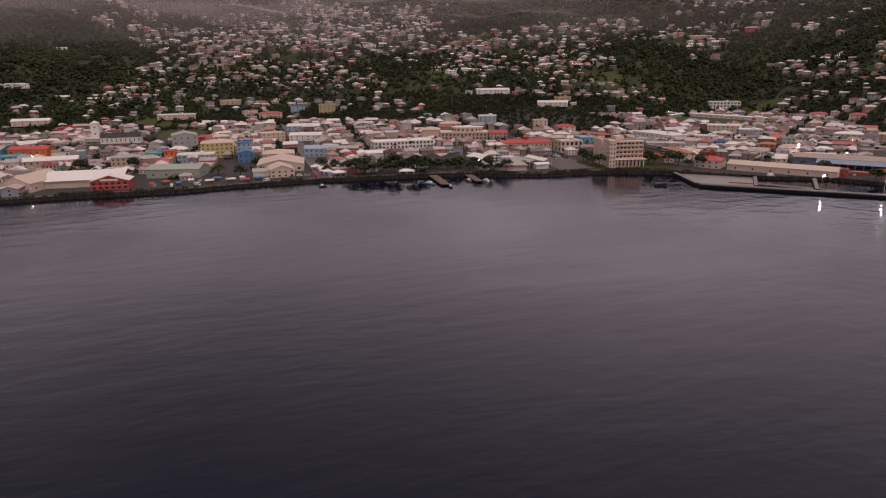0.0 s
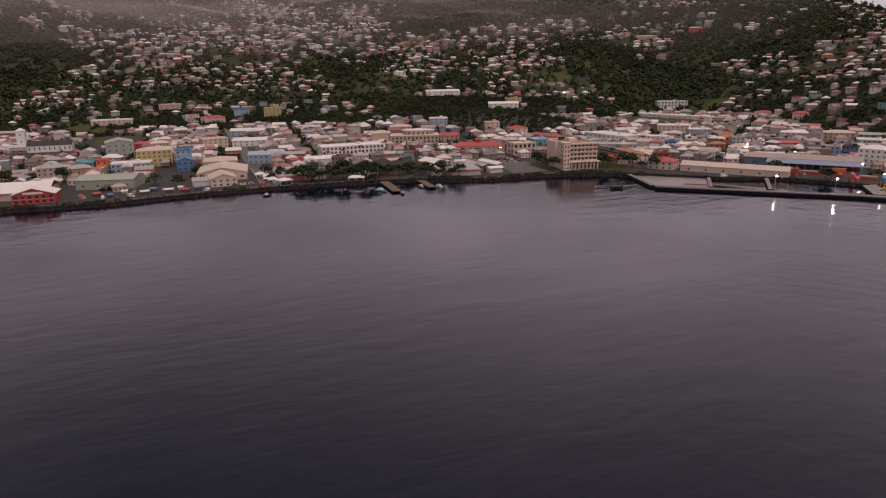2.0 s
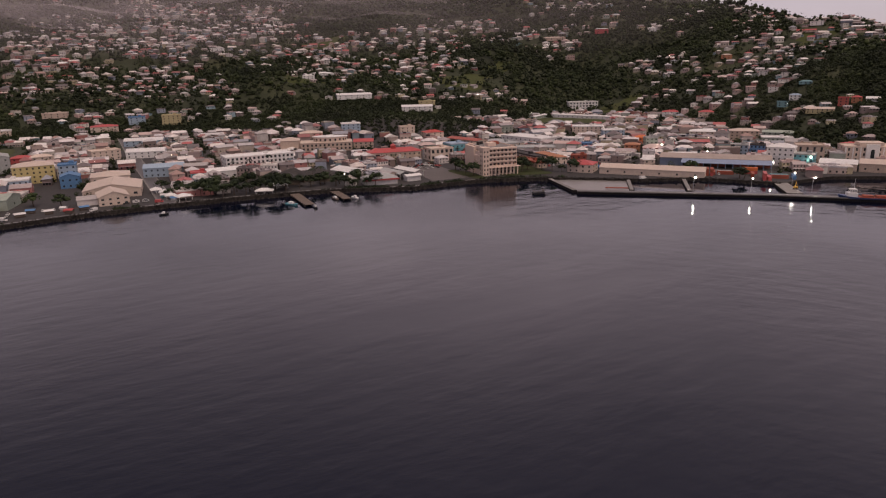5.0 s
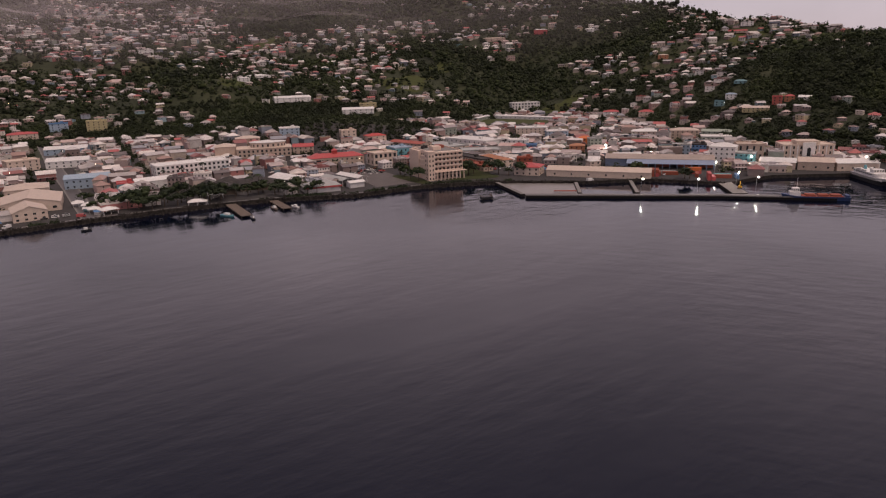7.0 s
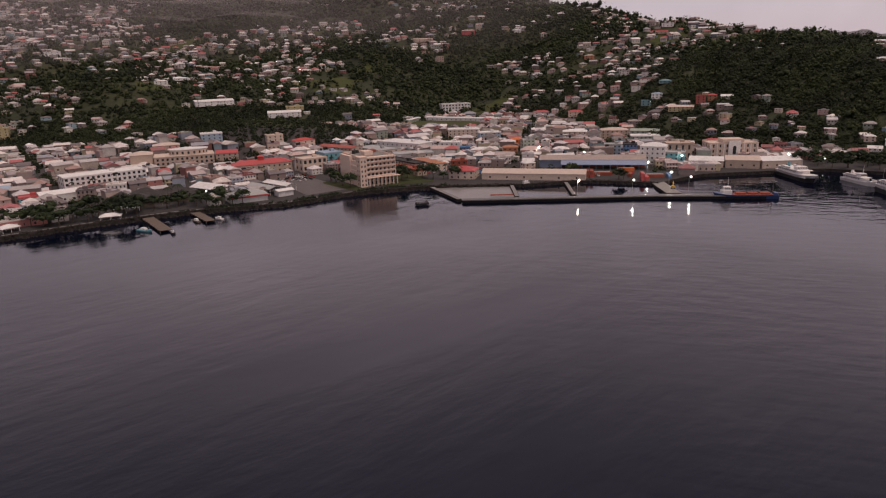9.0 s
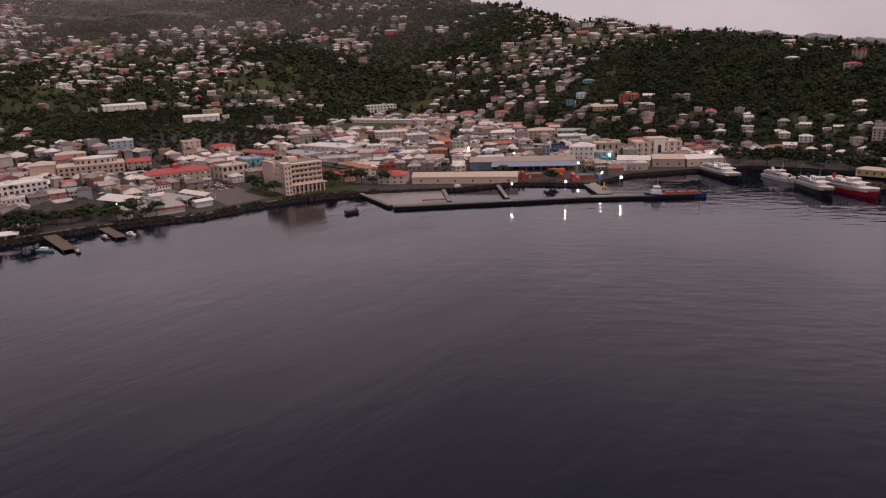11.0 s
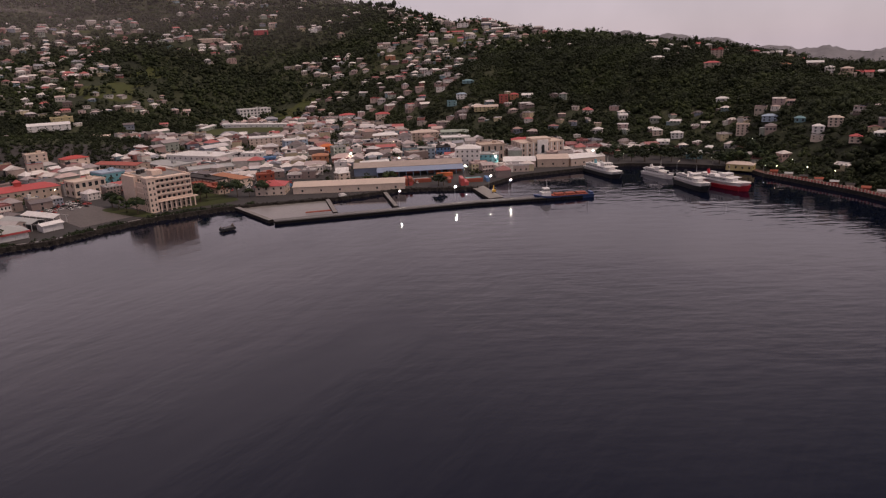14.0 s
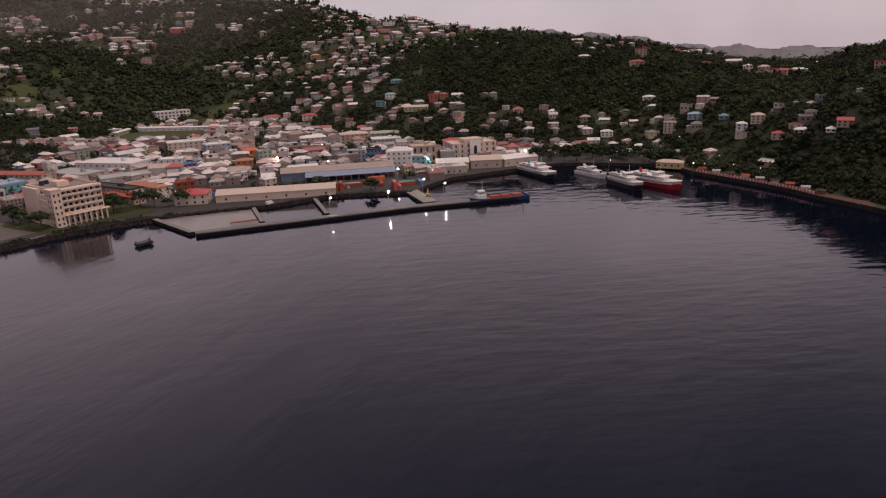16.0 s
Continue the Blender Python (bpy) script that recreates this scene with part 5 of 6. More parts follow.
def cargo():
    ob = thing("cargo_ship", pose(438, 298, 0, 0, 0, 137), "small navy-blue coaster with rust-red deck and white wheelhouse", "ship")
    part("hull", hull(40, 8, -1.2, 2.4, sheer=1.5), navy, ob)
    part("deck", boxes((-16, 8, -3.3, 3.3, 2.41, 2.75)), rust, ob, "rust-red deck")
    for i in range(3):
        part("hatch", boxes((-15 + i * 7.4, -9 + i * 7.4, -2.4, 2.4, 2.76, 3.7)), rust, ob)
    part("wheelhouse", boxes((9, 15, -2.8, 2.8, 2.5, 5.2)), white, ob)
    bridge = part("bridge", boxes((9.6, 13.6, -2.2, 2.2, 5.21, 7.6)), white, ob)
    for i in range(3):
        add_window(bridge, 13.6, -1.4 + i * 1.4, 6.1, 0.9, 0.8, 90)
        add_window(bridge, 10.4 + i * 1.2, 2.2, 6.1, 0.8, 0.8)
    part("mast", tube(bmesh.new(), (11, 0, 7.6), (11, 0, 14), 0.15, 0.07, 6), white, ob)
    part("derrick", tube(bmesh.new(), (-17, 0, 2.7), (-17, 0, 11), 0.2, 0.12, 6), timber, ob)
    part("boom", tube(bmesh.new(), (-17, 0, 4), (-9, 0, 9.5), 0.12, 0.08, 6), timber, ob)
    part("bulwark", boxes((-19.5, -17.5, -3.2, 3.2, 2.4, 3.6)), navy, ob)


cargo()


def skiff(x, y, deg, L, m, label):
    ob = thing("boat", pose(x, y, 0, 0, 0, deg), label, "boat")
    part("hull", hull(L, L * 0.3, -0.4, 0.9, 0.4, sheer=0.4), m, ob)
    part("cabin", boxes((-L * 0.25, L * 0.1, -L * 0.1, L * 0.1, 0.91, 2.1)), white, ob)
    part("thwart", boxes((L * 0.15, L * 0.2, -L * 0.12, L * 0.12, 0.91, 1.1)), timber, ob)


skiff(111, 482, -60, 11, teal, "white and turquoise motor boat beside a jetty")
skiff(31, 494, 10, 6, black, "small dark fishing boat on the water")
skiff(122, 464, 100, 5, black, "small dark dinghy off the jetty")
skiff(155, 482, 110, 7, white, "pale open boat beside a jetty")
skiff(142, 486, 100, 8, timber, "brown open boat beside a jetty")


# ---- common houses ----
def proto_house(w, d, h, storeys, roof, bays, porch=False):
    ob = thing("house", pose(0, 0, -900), "painted town house with sheet metal roof", "house", "town houses")
    bm = boxes((-w / 2, w / 2, -d / 2, d / 2, -3, h))
    if roof.startswith("gable"):
        gable_ends(bm, w, d, h, w * 0.16 if roof[-1] == "y" else d * 0.16, roof[-1])
    part("wall", bm, wall_mix, ob)
    bm = bmesh.new()
    if roof == "flat":
        box(bm, -w / 2 - 0.2, w / 2 + 0.2, -d / 2 - 0.2, -d / 2 + 0.2, h - 0.2, h + 0.9)
        box(bm, -w / 2 - 0.2, w / 2 + 0.2, d / 2 - 0.2, d / 2 + 0.2, h - 0.2, h + 0.9)
        box(bm, -w / 2 - 0.2, -w / 2 + 0.2, -d / 2 + 0.21, d / 2 - 0.21, h - 0.2, h + 0.9)
        box(bm, w / 2 - 0.2, w / 2 + 0.2, -d / 2 + 0.21, d / 2 - 0.21, h - 0.2, h + 0.9)
        box(bm, -w / 2 + 0.21, w / 2 - 0.21, -d / 2 + 0.21, d / 2 - 0.21, h + 0.01, h + 0.2)
        box(bm, -w * 0.2, w * 0.1, 0, d * 0.25, h + 0.21, h + 2.0)
    elif roof == "hip":
        hip(bm, w, d, h, min(w, d) * 0.24, 0.6)
    else:
        gable(bm, w, d, h, w * 0.16 if roof[-1] == "y" else d * 0.16, 0.5, 0.2, roof[-1])
    part("roof", bm, roof_mix, ob)
    fh = h / storeys
    for s in range(storeys):
        for i in range(bays):
            add_window(ob, -w / 2 + (i + 0.5) * w / bays, -d / 2, s * fh + 0.9, 1.2, 1.35)
        add_window(ob, -w / 2, 0, s * fh + 0.9, 1.2, 1.35, 90)
    if porch:
        part("awning", boxes((-w / 2 + 0.3, w / 2 - 0.3, -d / 2 - 2.0, -d / 2 - 0.07, fh - 0.25, fh - 0.1)), roof_mix, ob)
    return ob


PROTOS = [proto_house(12, 10, 5.4, 2, "hip", 4), proto_house(14, 11, 5.6, 2, "gablex", 4, True), proto_house(10, 13, 5.6, 2, "gabley", 3, True),
          proto_house(12, 12, 7.8, 3, "flat", 4), proto_house(15, 12, 5.6, 2, "flat", 5, True), proto_house(12, 10, 3.2, 1, "gablex", 3), proto_house(13, 13, 5.2, 2, "hip", 3),
          proto_house(18, 13, 4.2, 1, "gablex", 4), proto_house(11, 9, 3.4, 1, "hip", 3), proto_house(17, 14, 4.6, 1, "flat", 4)]
HUTS = [proto_house(11, 8, 3.6, 1, "hip", 2), proto_house(10, 9, 6.2, 2, "hip", 2), proto_house(12, 8, 6.0, 2, "gablex", 2), proto_house(9, 8, 3.4, 1, "gabley", 2), proto_house(12, 10, 6.4, 2, "flat", 2)]


class Heap:
    """Joined far houses: walls, roofs and dark windows in one mesh."""

    def __init__(self):
        self.co, self.fa, self.mi = [], [], []

    def add(self, m, pts, faces, mat):
        k = len(self.co)
        self.co += [tuple(m @ Vector(p)) for p in pts]
        self.fa += [tuple(k + i for i in f) for f in faces]
        self.mi += [mat] * len(faces)

    def box(self, m, x0, x1, y0, y1, z0, z1, mat):
        self.add(m, [(x, y, z) for z in (z0, z1) for x, y in ((x0, y0), (x1, y0), (x1, y1), (x0, y1))],
                 ((3, 2, 1, 0), (4, 5, 6, 7), (0, 1, 5, 4), (1, 2, 6, 5), (2, 3, 7, 6), (3, 0, 4, 7)), mat)

    def house(self, m, w, d, h, kind, rng):
        self.box(m, -w / 2, w / 2, -d / 2, d / 2, -4, h, 0)
        a, b = w / 2 + 0.6, d / 2 + 0.6
        if kind == 0:
            k, r = max(0.1, a - b), b * 0.5
            self.add(m, [(-a, -b, h), (a, -b, h), (a, b, h), (-a, b, h), (-k, 0, h + r), (k, 0, h + r)],
                     ((0, 1, 5, 4), (1, 2, 5), (2, 3, 4, 5), (3, 0, 4), (3, 2, 1, 0)), 1)
        elif kind == 1:
            r = b * 0.4
            self.add(m, [(-a, -b, h - 0.2), (a, -b, h - 0.2), (a, b, h - 0.2), (-a, b, h - 0.2), (-a, 0, h + r), (a, 0, h + r)],
                     ((0, 1, 5, 4), (1, 2, 5), (2, 3, 4, 5), (3, 0, 4), (3, 2, 1, 0)), 1)
        else:
            self.box(m, -w / 2 + 0.3, w / 2 - 0.3, -d / 2 + 0.3, d / 2 - 0.3, h + 0.01, h + 0.15, 1)
            for x0, x1, y0, y1 in ((-w / 2, w / 2, -d / 2 - 0.05, -d / 2 + 0.29), (-w / 2, w / 2, d / 2 - 0.29, d / 2 + 0.05), (-w / 2 - 0.05, -w / 2 + 0.29, -d / 2 + 0.3, d / 2 - 0.3), (w / 2 - 0.29, w / 2 + 0.05, -d / 2 + 0.3, d / 2 - 0.3)):
                self.box(m, x0, x1, y0, y1, h + 0.02, h + 0.9, 0)
            q = rng.uniform(-0.3, 0.2) * w
            self.box(m, q, q + rng.uniform(1.5, 3.5), 0, d * 0.3, h + 0.16, h + rng.uniform(1.4, 2.6), rng.choice((0, 2)))
        for s in range(max(1, int(h / 3))):
            for i in range(3):
                x = -w / 2 + (i + 0.5) * w / 3
                self.box(m, x - 0.7, x + 0.7, -d / 2 - 0.06, -d / 2 + 0.05, s * 3 + 0.9, s * 3 + 2.3, 2)
        if h > 5 and rng.random() < 0.5:
            self.box(m, -w / 2, w / 2, -d / 2 - 1.6, -d / 2 - 0.07, 2.7, 2.9, 1)
        if rng.random() < 0.6:
            # a lower annex under a lean-to sheet
            s_, q, lo = rng.choice((-1, 1)), rng.uniform(2.2, 4.5), h * rng.uniform(0.5, 0.85)
            y0, y1 = sorted((rng.uniform(-0.5, 0.0) * d, rng.uniform(0.15, 0.5) * d))
            x0, x1 = sorted((s_ * (w / 2 + 0.02), s_ * (w / 2 + q)))
            self.box(m, x0, x1, y0, y1, -4, lo - 0.5, 0)
            za, zb = (lo, lo - 0.7) if s_ > 0 else (lo - 0.7, lo)
            self.add(m, [(x0 - 0.2, y0 - 0.3, za - 0.15), (x1 + 0.2, y0 - 0.3, zb - 0.15), (x1 + 0.2, y1 + 0.3, zb - 0.15), (x0 - 0.2, y1 + 0.3, za - 0.15), (x0 - 0.2, y0 - 0.3, za), (x1 + 0.2, y0 - 0.3, zb), (x1 + 0.2, y1 + 0.3, zb), (x0 - 0.2, y1 + 0.3, za)],
                     ((3, 2, 1, 0), (4, 5, 6, 7), (0, 1, 5, 4), (1, 2, 6, 5), (2, 3, 7, 6), (3, 0, 4, 7)), 1)
        if rng.random() < 0.3:
            # a black water tank on a stand beside the wall
            x0 = rng.uniform(-0.4, 0.4) * w
            self.box(m, x0, x0 + 1.3, d / 2 + 0.1, d / 2 + 1.4, -4, h * 0.7 + 1.2, 2)


def grid_angle(x, y):
    a, r = bearing(x, y)
    return -47 * sstep(a, 30, 48) - 25 * sstep(a, 55, 75)


# open places that stay clear of common houses
for q in ((252, 545, 34, 36, 0), (395, 420, 85, 28, -42), (585, 850, 66, 44, -38), (556, 800, 48, 26, -38), (27, 640, 9, 130, 0), (16, 830, 9, 90, 4), (9, 960, 8, 60, 6), (-60, 520, 60, 15, 0), (90, 522, 60, 7, 0), (-170, 1000, 36, 36, 0), (-120, 888, 27, 50, 0),
          (-165, 778, 42, 24, 0), (-110, 820, 26, 22, 0), (-320, 930, 40, 40, 0), (135, 560, 35, 32, 0), (335, 488, 34, 15, -35), (366, 507, 30, 20, -42), (320, 520, 14, 22, 0), (440, 410, 30, 25, -45), (-40, 590, 14, 60, 0)):
    take(*q)

rng = random.Random(11)
spots = []
WOODS = [(-423, 1402, 230), (-369, 1198, 130), (-171, 1987, 150), (568, 1783, 200), (640, 1600, 110), (238, 1260, 75), (183, 1354, 40), (242, 1121, 60), (720, 1010, 120), (686, 1151, 70), (898, 1112, 85), (930, 1080, 70), (979, 1000, 70)]
WOODS += [(831, 1589, 110), (775, 1060, 85), (820, 560, 80), (825, 480, 95), (850, 400, 120), (835, 330, 110), (774, 211, 75), (725, 130, 50), (585, 85, 35), (315, 825, 95), (349, 763, 45), (395, 790, 50), (294, 1030, 50), (250, 860, 70), (190, 900, 60), (500, 1560, 80)]


def wood(x, y):
    return max((1 - ((x - a) ** 2 + (y - b) ** 2) / r ** 2) for a, b, r in WOODS)


town = Heap()
near = 0
sites = []
for turn0, ox, oy in ((0.0, -420.0, 512.0), (-46.0, 250.0, 560.0)):
    c0, s0 = math.cos(radians(turn0)), math.sin(radians(turn0))
    for iu in range(-12, 76):
        for iv in range(-8, 56):
            if iu % 7 == 6 or iv % 5 == 4:
                continue
            u, v = iu * 12.4 + rng.uniform(-2.5, 2.5), iv * 11.2 + rng.uniform(-2.5, 2.5)
            x, y = ox + u * c0 - v * s0, oy + u * s0 + v * c0
            a, r = bearing(x, y)
            d = r - table(SHORE, a)
            if (a < 34) != (turn0 == 0.0) or a < -36 or a > 72 or (a > 65 and d < 60) or d < 13 or d > table(FLAT, a) + 15:
                continue
            sites.append((d, x, y, turn0))
sites.sort()
for d, x, y, turn0 in sites:
    if wood(x, y) > 0.12 or (d > 260 and rng.random() < 0.16) or rng.random() < 0.06 or not free(x, y, 4.6):
        continue
    spots.append((x, y))
    take(x, y, 3.6, 3.2, turn0)
    sc = rng.uniform(0.68, 1.02)
    turn = turn0 + rng.choice((0, 0, 0, 90, 90, 180)) + rng.gauss(0, 9)
    z = land(x, y)
    if near < 165:
        near += 1
        p = rng.choice(PROTOS)
        copy_thing(p, pose(x, y, z, 0, 0, turn) @ Matrix.Diagonal((sc, sc, rng.uniform(0.9, 1.15), 1)))
    else:
        town.house(pose(x, y, z, 0, 0, turn), rng.choice((rng.uniform(6, 11), rng.uniform(9, 15), rng.uniform(11, 21))), rng.uniform(7, 12.5), rng.choice((2.7, 3.0, 3.2, 3.6, 4.6, 5.4, 5.8, 8.4)), rng.choice((0, 0, 1, 1, 1, 2, 2)), rng)
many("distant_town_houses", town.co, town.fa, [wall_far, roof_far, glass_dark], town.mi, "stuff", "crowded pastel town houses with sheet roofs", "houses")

# houses on the slopes, in loose clusters
# centre, half width along the slope, half depth up it, and how thickly built
CLUSTERS = [(-259, 1557, 79, 75, 0.7), (-324, 1867, 56, 73, 0.5), (-87, 1838, 77, 94, 0.6), (-110, 1417, 107, 124, 0.9), (-182, 1313, 111, 40, 0.8), (18, 1549, 104, 250, 1.0), (155, 1558, 91, 220, 1.2),
            (357, 1774, 60, 180, 1.0), (168, 1942, 98, 135, 1.0), (81, 1354, 68, 67, 0.8), (-60, 1244, 114, 45, 0.9), (136, 1222, 41, 68, 0.8), (8, 1158, 70, 40, 0.7), (-260, 1150, 110, 60, 0.7), (-30, 1080, 150, 50, 0.8)]
CLUSTERS += [(362, 1452, 62, 85, 1.1), (362, 1223, 58, 63, 0.9), (449, 1372, 48, 66, 0.9), (235, 1097, 60, 16, 0.9), (278, 1505, 64, 78, 0.9), (587, 1404, 76, 78, 1.0), (723, 1523, 56, 78, 0.8),
             (756, 1390, 37, 70, 1.0), (517, 1196, 54, 60, 0.9), (815, 1279, 42, 60, 1.4), (818, 1201, 34, 26, 1.0), (957, 1246, 37, 28, 1.2), (1022, 1460, 60, 57, 1.0), (1004, 1163, 13, 30, 1.0), (550, 1027, 90, 22, 1.0)]
CLUSTERS += [(853, 1009, 27, 26, 1.0), (854, 935, 23, 25, 0.9), (844, 883, 25, 18, 1.0), (876, 813, 26, 42, 1.1), (863, 744, 52, 70, 1.1), (955, 796, 57, 60, 1.1), (1232, 1047, 81, 50, 1.4), (766, 648, 66, 30, 1.1),
             (767, 875, 43, 22, 1.0), (762, 731, 52, 24, 0.9), (1102, 804, 65, 50, 1.4), (1079, 699, 51, 50, 1.3), (994, 775, 70, 60, 1.2), (839, 703, 43, 50, 0.9), (698, 485, 34, 18, 1.0)]
CLUSTERS += [(702, 426, 38, 22, 1.2), (690, 560, 60, 40, 1.0), (682, 357, 40, 30, 0.9), (680, 304, 36, 26, 1.1), (676, 237, 34, 26, 0.9), (614, 159, 34, 24, 1.1), (582, 111, 22, 16, 0.7), (641, 280, 46, 20, 1.2),
             (630, 223, 46, 18, 1.2), (603, 177, 40, 16, 1.2), (1070, 410, 50, 40, 0.9), (852, 298, 40, 30, 1.2), (765, 211, 40, 30, 1.1), (1170, 860, 90, 60, 1.3)]


CLUSTERS += [(140, 1380, 67, 46, 0.9), (107, 1148, 41, 57, 0.9), (209, 1098, 53, 16, 1.0), (319, 1191, 49, 47, 0.9), (367, 1079, 54, 17, 1.0), (492, 1033, 72, 19, 1.0), (396, 1352, 68, 78, 1.0), (584, 1309, 46, 65, 1.0), (226, 1490, 97, 41, 0.9), (131, 1047, 50, 18, 0.9)]
CROWD = np.array(CLUSTERS)


def crowd(x, y):
    a = math.atan2(x - BAY[0], y - BAY[1])
    s_, c_ = math.sin(a), math.cos(a)
    dx, dy = x - CROWD[:, 0], y - CROWD[:, 1]
    u, v = (dx * c_ - dy * s_) / (1.2 * CROWD[:, 2]), (dx * s_ + dy * c_) / (1.15 * CROWD[:, 3])
    return float(np.max(CROWD[:, 4] * np.exp(-u * u - v * v)))


hill = Heap()
hn = 0
cell = {}
for k in range(60000):
    a, r = rng.uniform(-27, 96), math.sqrt(rng.uniform(480 ** 2, 2250 ** 2))
    x, y = BAY[0] + r * math.sin(radians(a)), BAY[1] + r * math.cos(radians(a))
    d = r - table(SHORE, a)
    thick = crowd(x, y)
    if d < table(FLAT, a) + 5 or d < 20 or wood(x, y) > 0.05 + 0.3 * rng.random() + 0.5 * (thick > 0.8):
        continue
    if rng.random() > (0.02 if a < 66 else 0.006) + 0.42 * min(thick, 0.75):
        continue
    key = (int(x / (11 if r < 1100 else 14)), int(y / (11 if r < 1100 else 14)))
    if key in cell or not free(x, y, 6):
        continue
    cell[key] = 1
    spots.append((x, y))
    z = land(x, y) + 0.3
    turn = -a + rng.gauss(0, 22)
    if r < 1020 and hn < 135:
        hn += 1
        f_ = rng.uniform(0.6, 1.0) * (1.0 if a < 56 else 0.85)
        copy_thing(rng.choice(HUTS), pose(x, y, z, 0, 0, turn) @ Matrix.Diagonal((f_ * rng.uniform(0.95, 1.25), f_, f_ * rng.uniform(0.7, 0.95), 1)))
    else:
        big = rng.uniform(0.55, 0.95) * (1.0 if a < 56 else 0.85) if r < 1150 else rng.uniform(0.7, 1.15)
        hill.house(pose(x, y, z, 0, 0, turn), rng.uniform(10, 15) * big, rng.uniform(8.5, 11) * big, rng.choice((2.6, 3.0, 3.4, 3.6, 5.2, 5.8)) * big, rng.choice((0, 0, 0, 1, 1, 2)), rng)
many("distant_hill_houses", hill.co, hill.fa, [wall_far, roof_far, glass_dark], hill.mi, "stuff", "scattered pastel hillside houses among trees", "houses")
for p in PROTOS + HUTS:
    for o in list(p.children_recursive) + [p]:
        bpy.data.objects.remove(o)

# ---- woods ----
def crown_template(seed, lobes, leafs):
    r_ = random.Random(seed)
    bm = bmesh.new()
    for i in range(lobes):
        a, q = r_.uniform(0, math.tau), math.sqrt(r_.random())
        c = Vector((0.72 * q * math.cos(a), 0.72 * q * math.sin(a), r_.uniform(0.25, 1.05 - 0.45 * q * q)))
        s = r_.uniform(0.16, 0.40)
        g = bmesh.ops.create_icosphere(bm, subdivisions=1, radius=s)
        for v in g["verts"]:
            k = r_.uniform(0.6, 1.35)
            v.co = Vector((v.co.x * k, v.co.y * k, v.co.z * k * 0.8)) + c
    for i in range(leafs):
        a, e_ = r_.uniform(0, math.tau), r_.uniform(0.0, 1.4)
        p = Vector((math.cos(a) * math.cos(e_) * 0.85, math.sin(a) * math.cos(e_) * 0.85, 0.45 + math.sin(e_) * 0.8)) * r_.uniform(0.85, 1.12)
        q = Vector((r_.uniform(-1, 1), r_.uniform(-1, 1), r_.uniform(-0.6, 0.6))).normalized()
        t_ = q.orthogonal().normalized()
        u_ = r_.uniform(0.07, 0.17)
        vs = [bm.verts.new(p + q * u_), bm.verts.new(p + t_ * u_), bm.verts.new(p - q * u_ * 0.8)]
        bm.faces.new(vs)
    bm.verts.index_update()
    co = np.array([v.co[:] for v in bm.verts])
    fa = np.array([[v.index for v in f.verts] for f in bm.faces])
    bm.free()
    return co, fa


def forest(name, spots_, templates, mat, label):
    r_ = random.Random(3)
    cos, fas, k = [], [], 0
    for x, y, z, s in spots_:
        co, fa = r_.choice(templates)
        a = r_.uniform(0, math.tau)
        c, s_ = math.cos(a), math.sin(a)
        m = np.array([[c, -s_, 0], [s_, c, 0], [0, 0, r_.uniform(0.8, 1.25)]]) * s
        cos.append(co @ m.T + np.array([x, y, z - 0.2 * s]))
        fas.append(fa + k)
        k += len(co)
    co, fa = np.concatenate(cos), np.concatenate(fas)
    me = bpy.data.meshes.new(name)
    me.vertices.add(len(co))
    me.vertices.foreach_set("co", co.ravel())
    me.loops.add(fa.size)
    me.loops.foreach_set("vertex_index", fa.ravel().astype(np.int32))
    me.polygons.add(len(fa))
    me.polygons.foreach_set("loop_start", np.arange(0, fa.size, 3, dtype=np.int32))
    me.update(calc_edges=True)
    me.materials.append(mat)
    return tagged(new(name, me), label, "trees", "", "stuff")


spots += CLEARINGS + [(q[0], q[1]) for q in TAKEN if inland(q[0], q[1])[0] > table(FLAT, inland(q[0], q[1])[1]) - 10]
occupied = {}
for x, y in spots:
    occupied.setdefault((int(x // 20), int(y // 20)), []).append((x, y))


def near_house(x, y, r):
    i, j = int(x // 20), int(y // 20)
    return any((x - a) ** 2 + (y - b) ** 2 < r * r for p in (-1, 0, 1) for q in (-1, 0, 1) for a, b in occupied.get((i + p, j + q), ()))


MEADOWS = [(545, 1085, 45), (740, 905, 35), (585, 850, 60), (-170, 1006, 30), (-120, 880, 22), (-120, 905, 22), (-320, 930, 45), (290, 1150, 30), (1020, 790, 30), (430, 1480, 40), (700, 1480, 50)]


def meadow(x, y):
    """Open grass with a wandering edge."""
    w = 1 + 0.35 * math.sin(x / 9 + 2 * math.sin(y / 13)) + 0.3 * math.cos(y / 11 + x / 17)
    return any(((x - p) / 1.5) ** 2 + ((y - q) * 1.1) ** 2 < (s * w) ** 2 for p, q, s in MEADOWS)


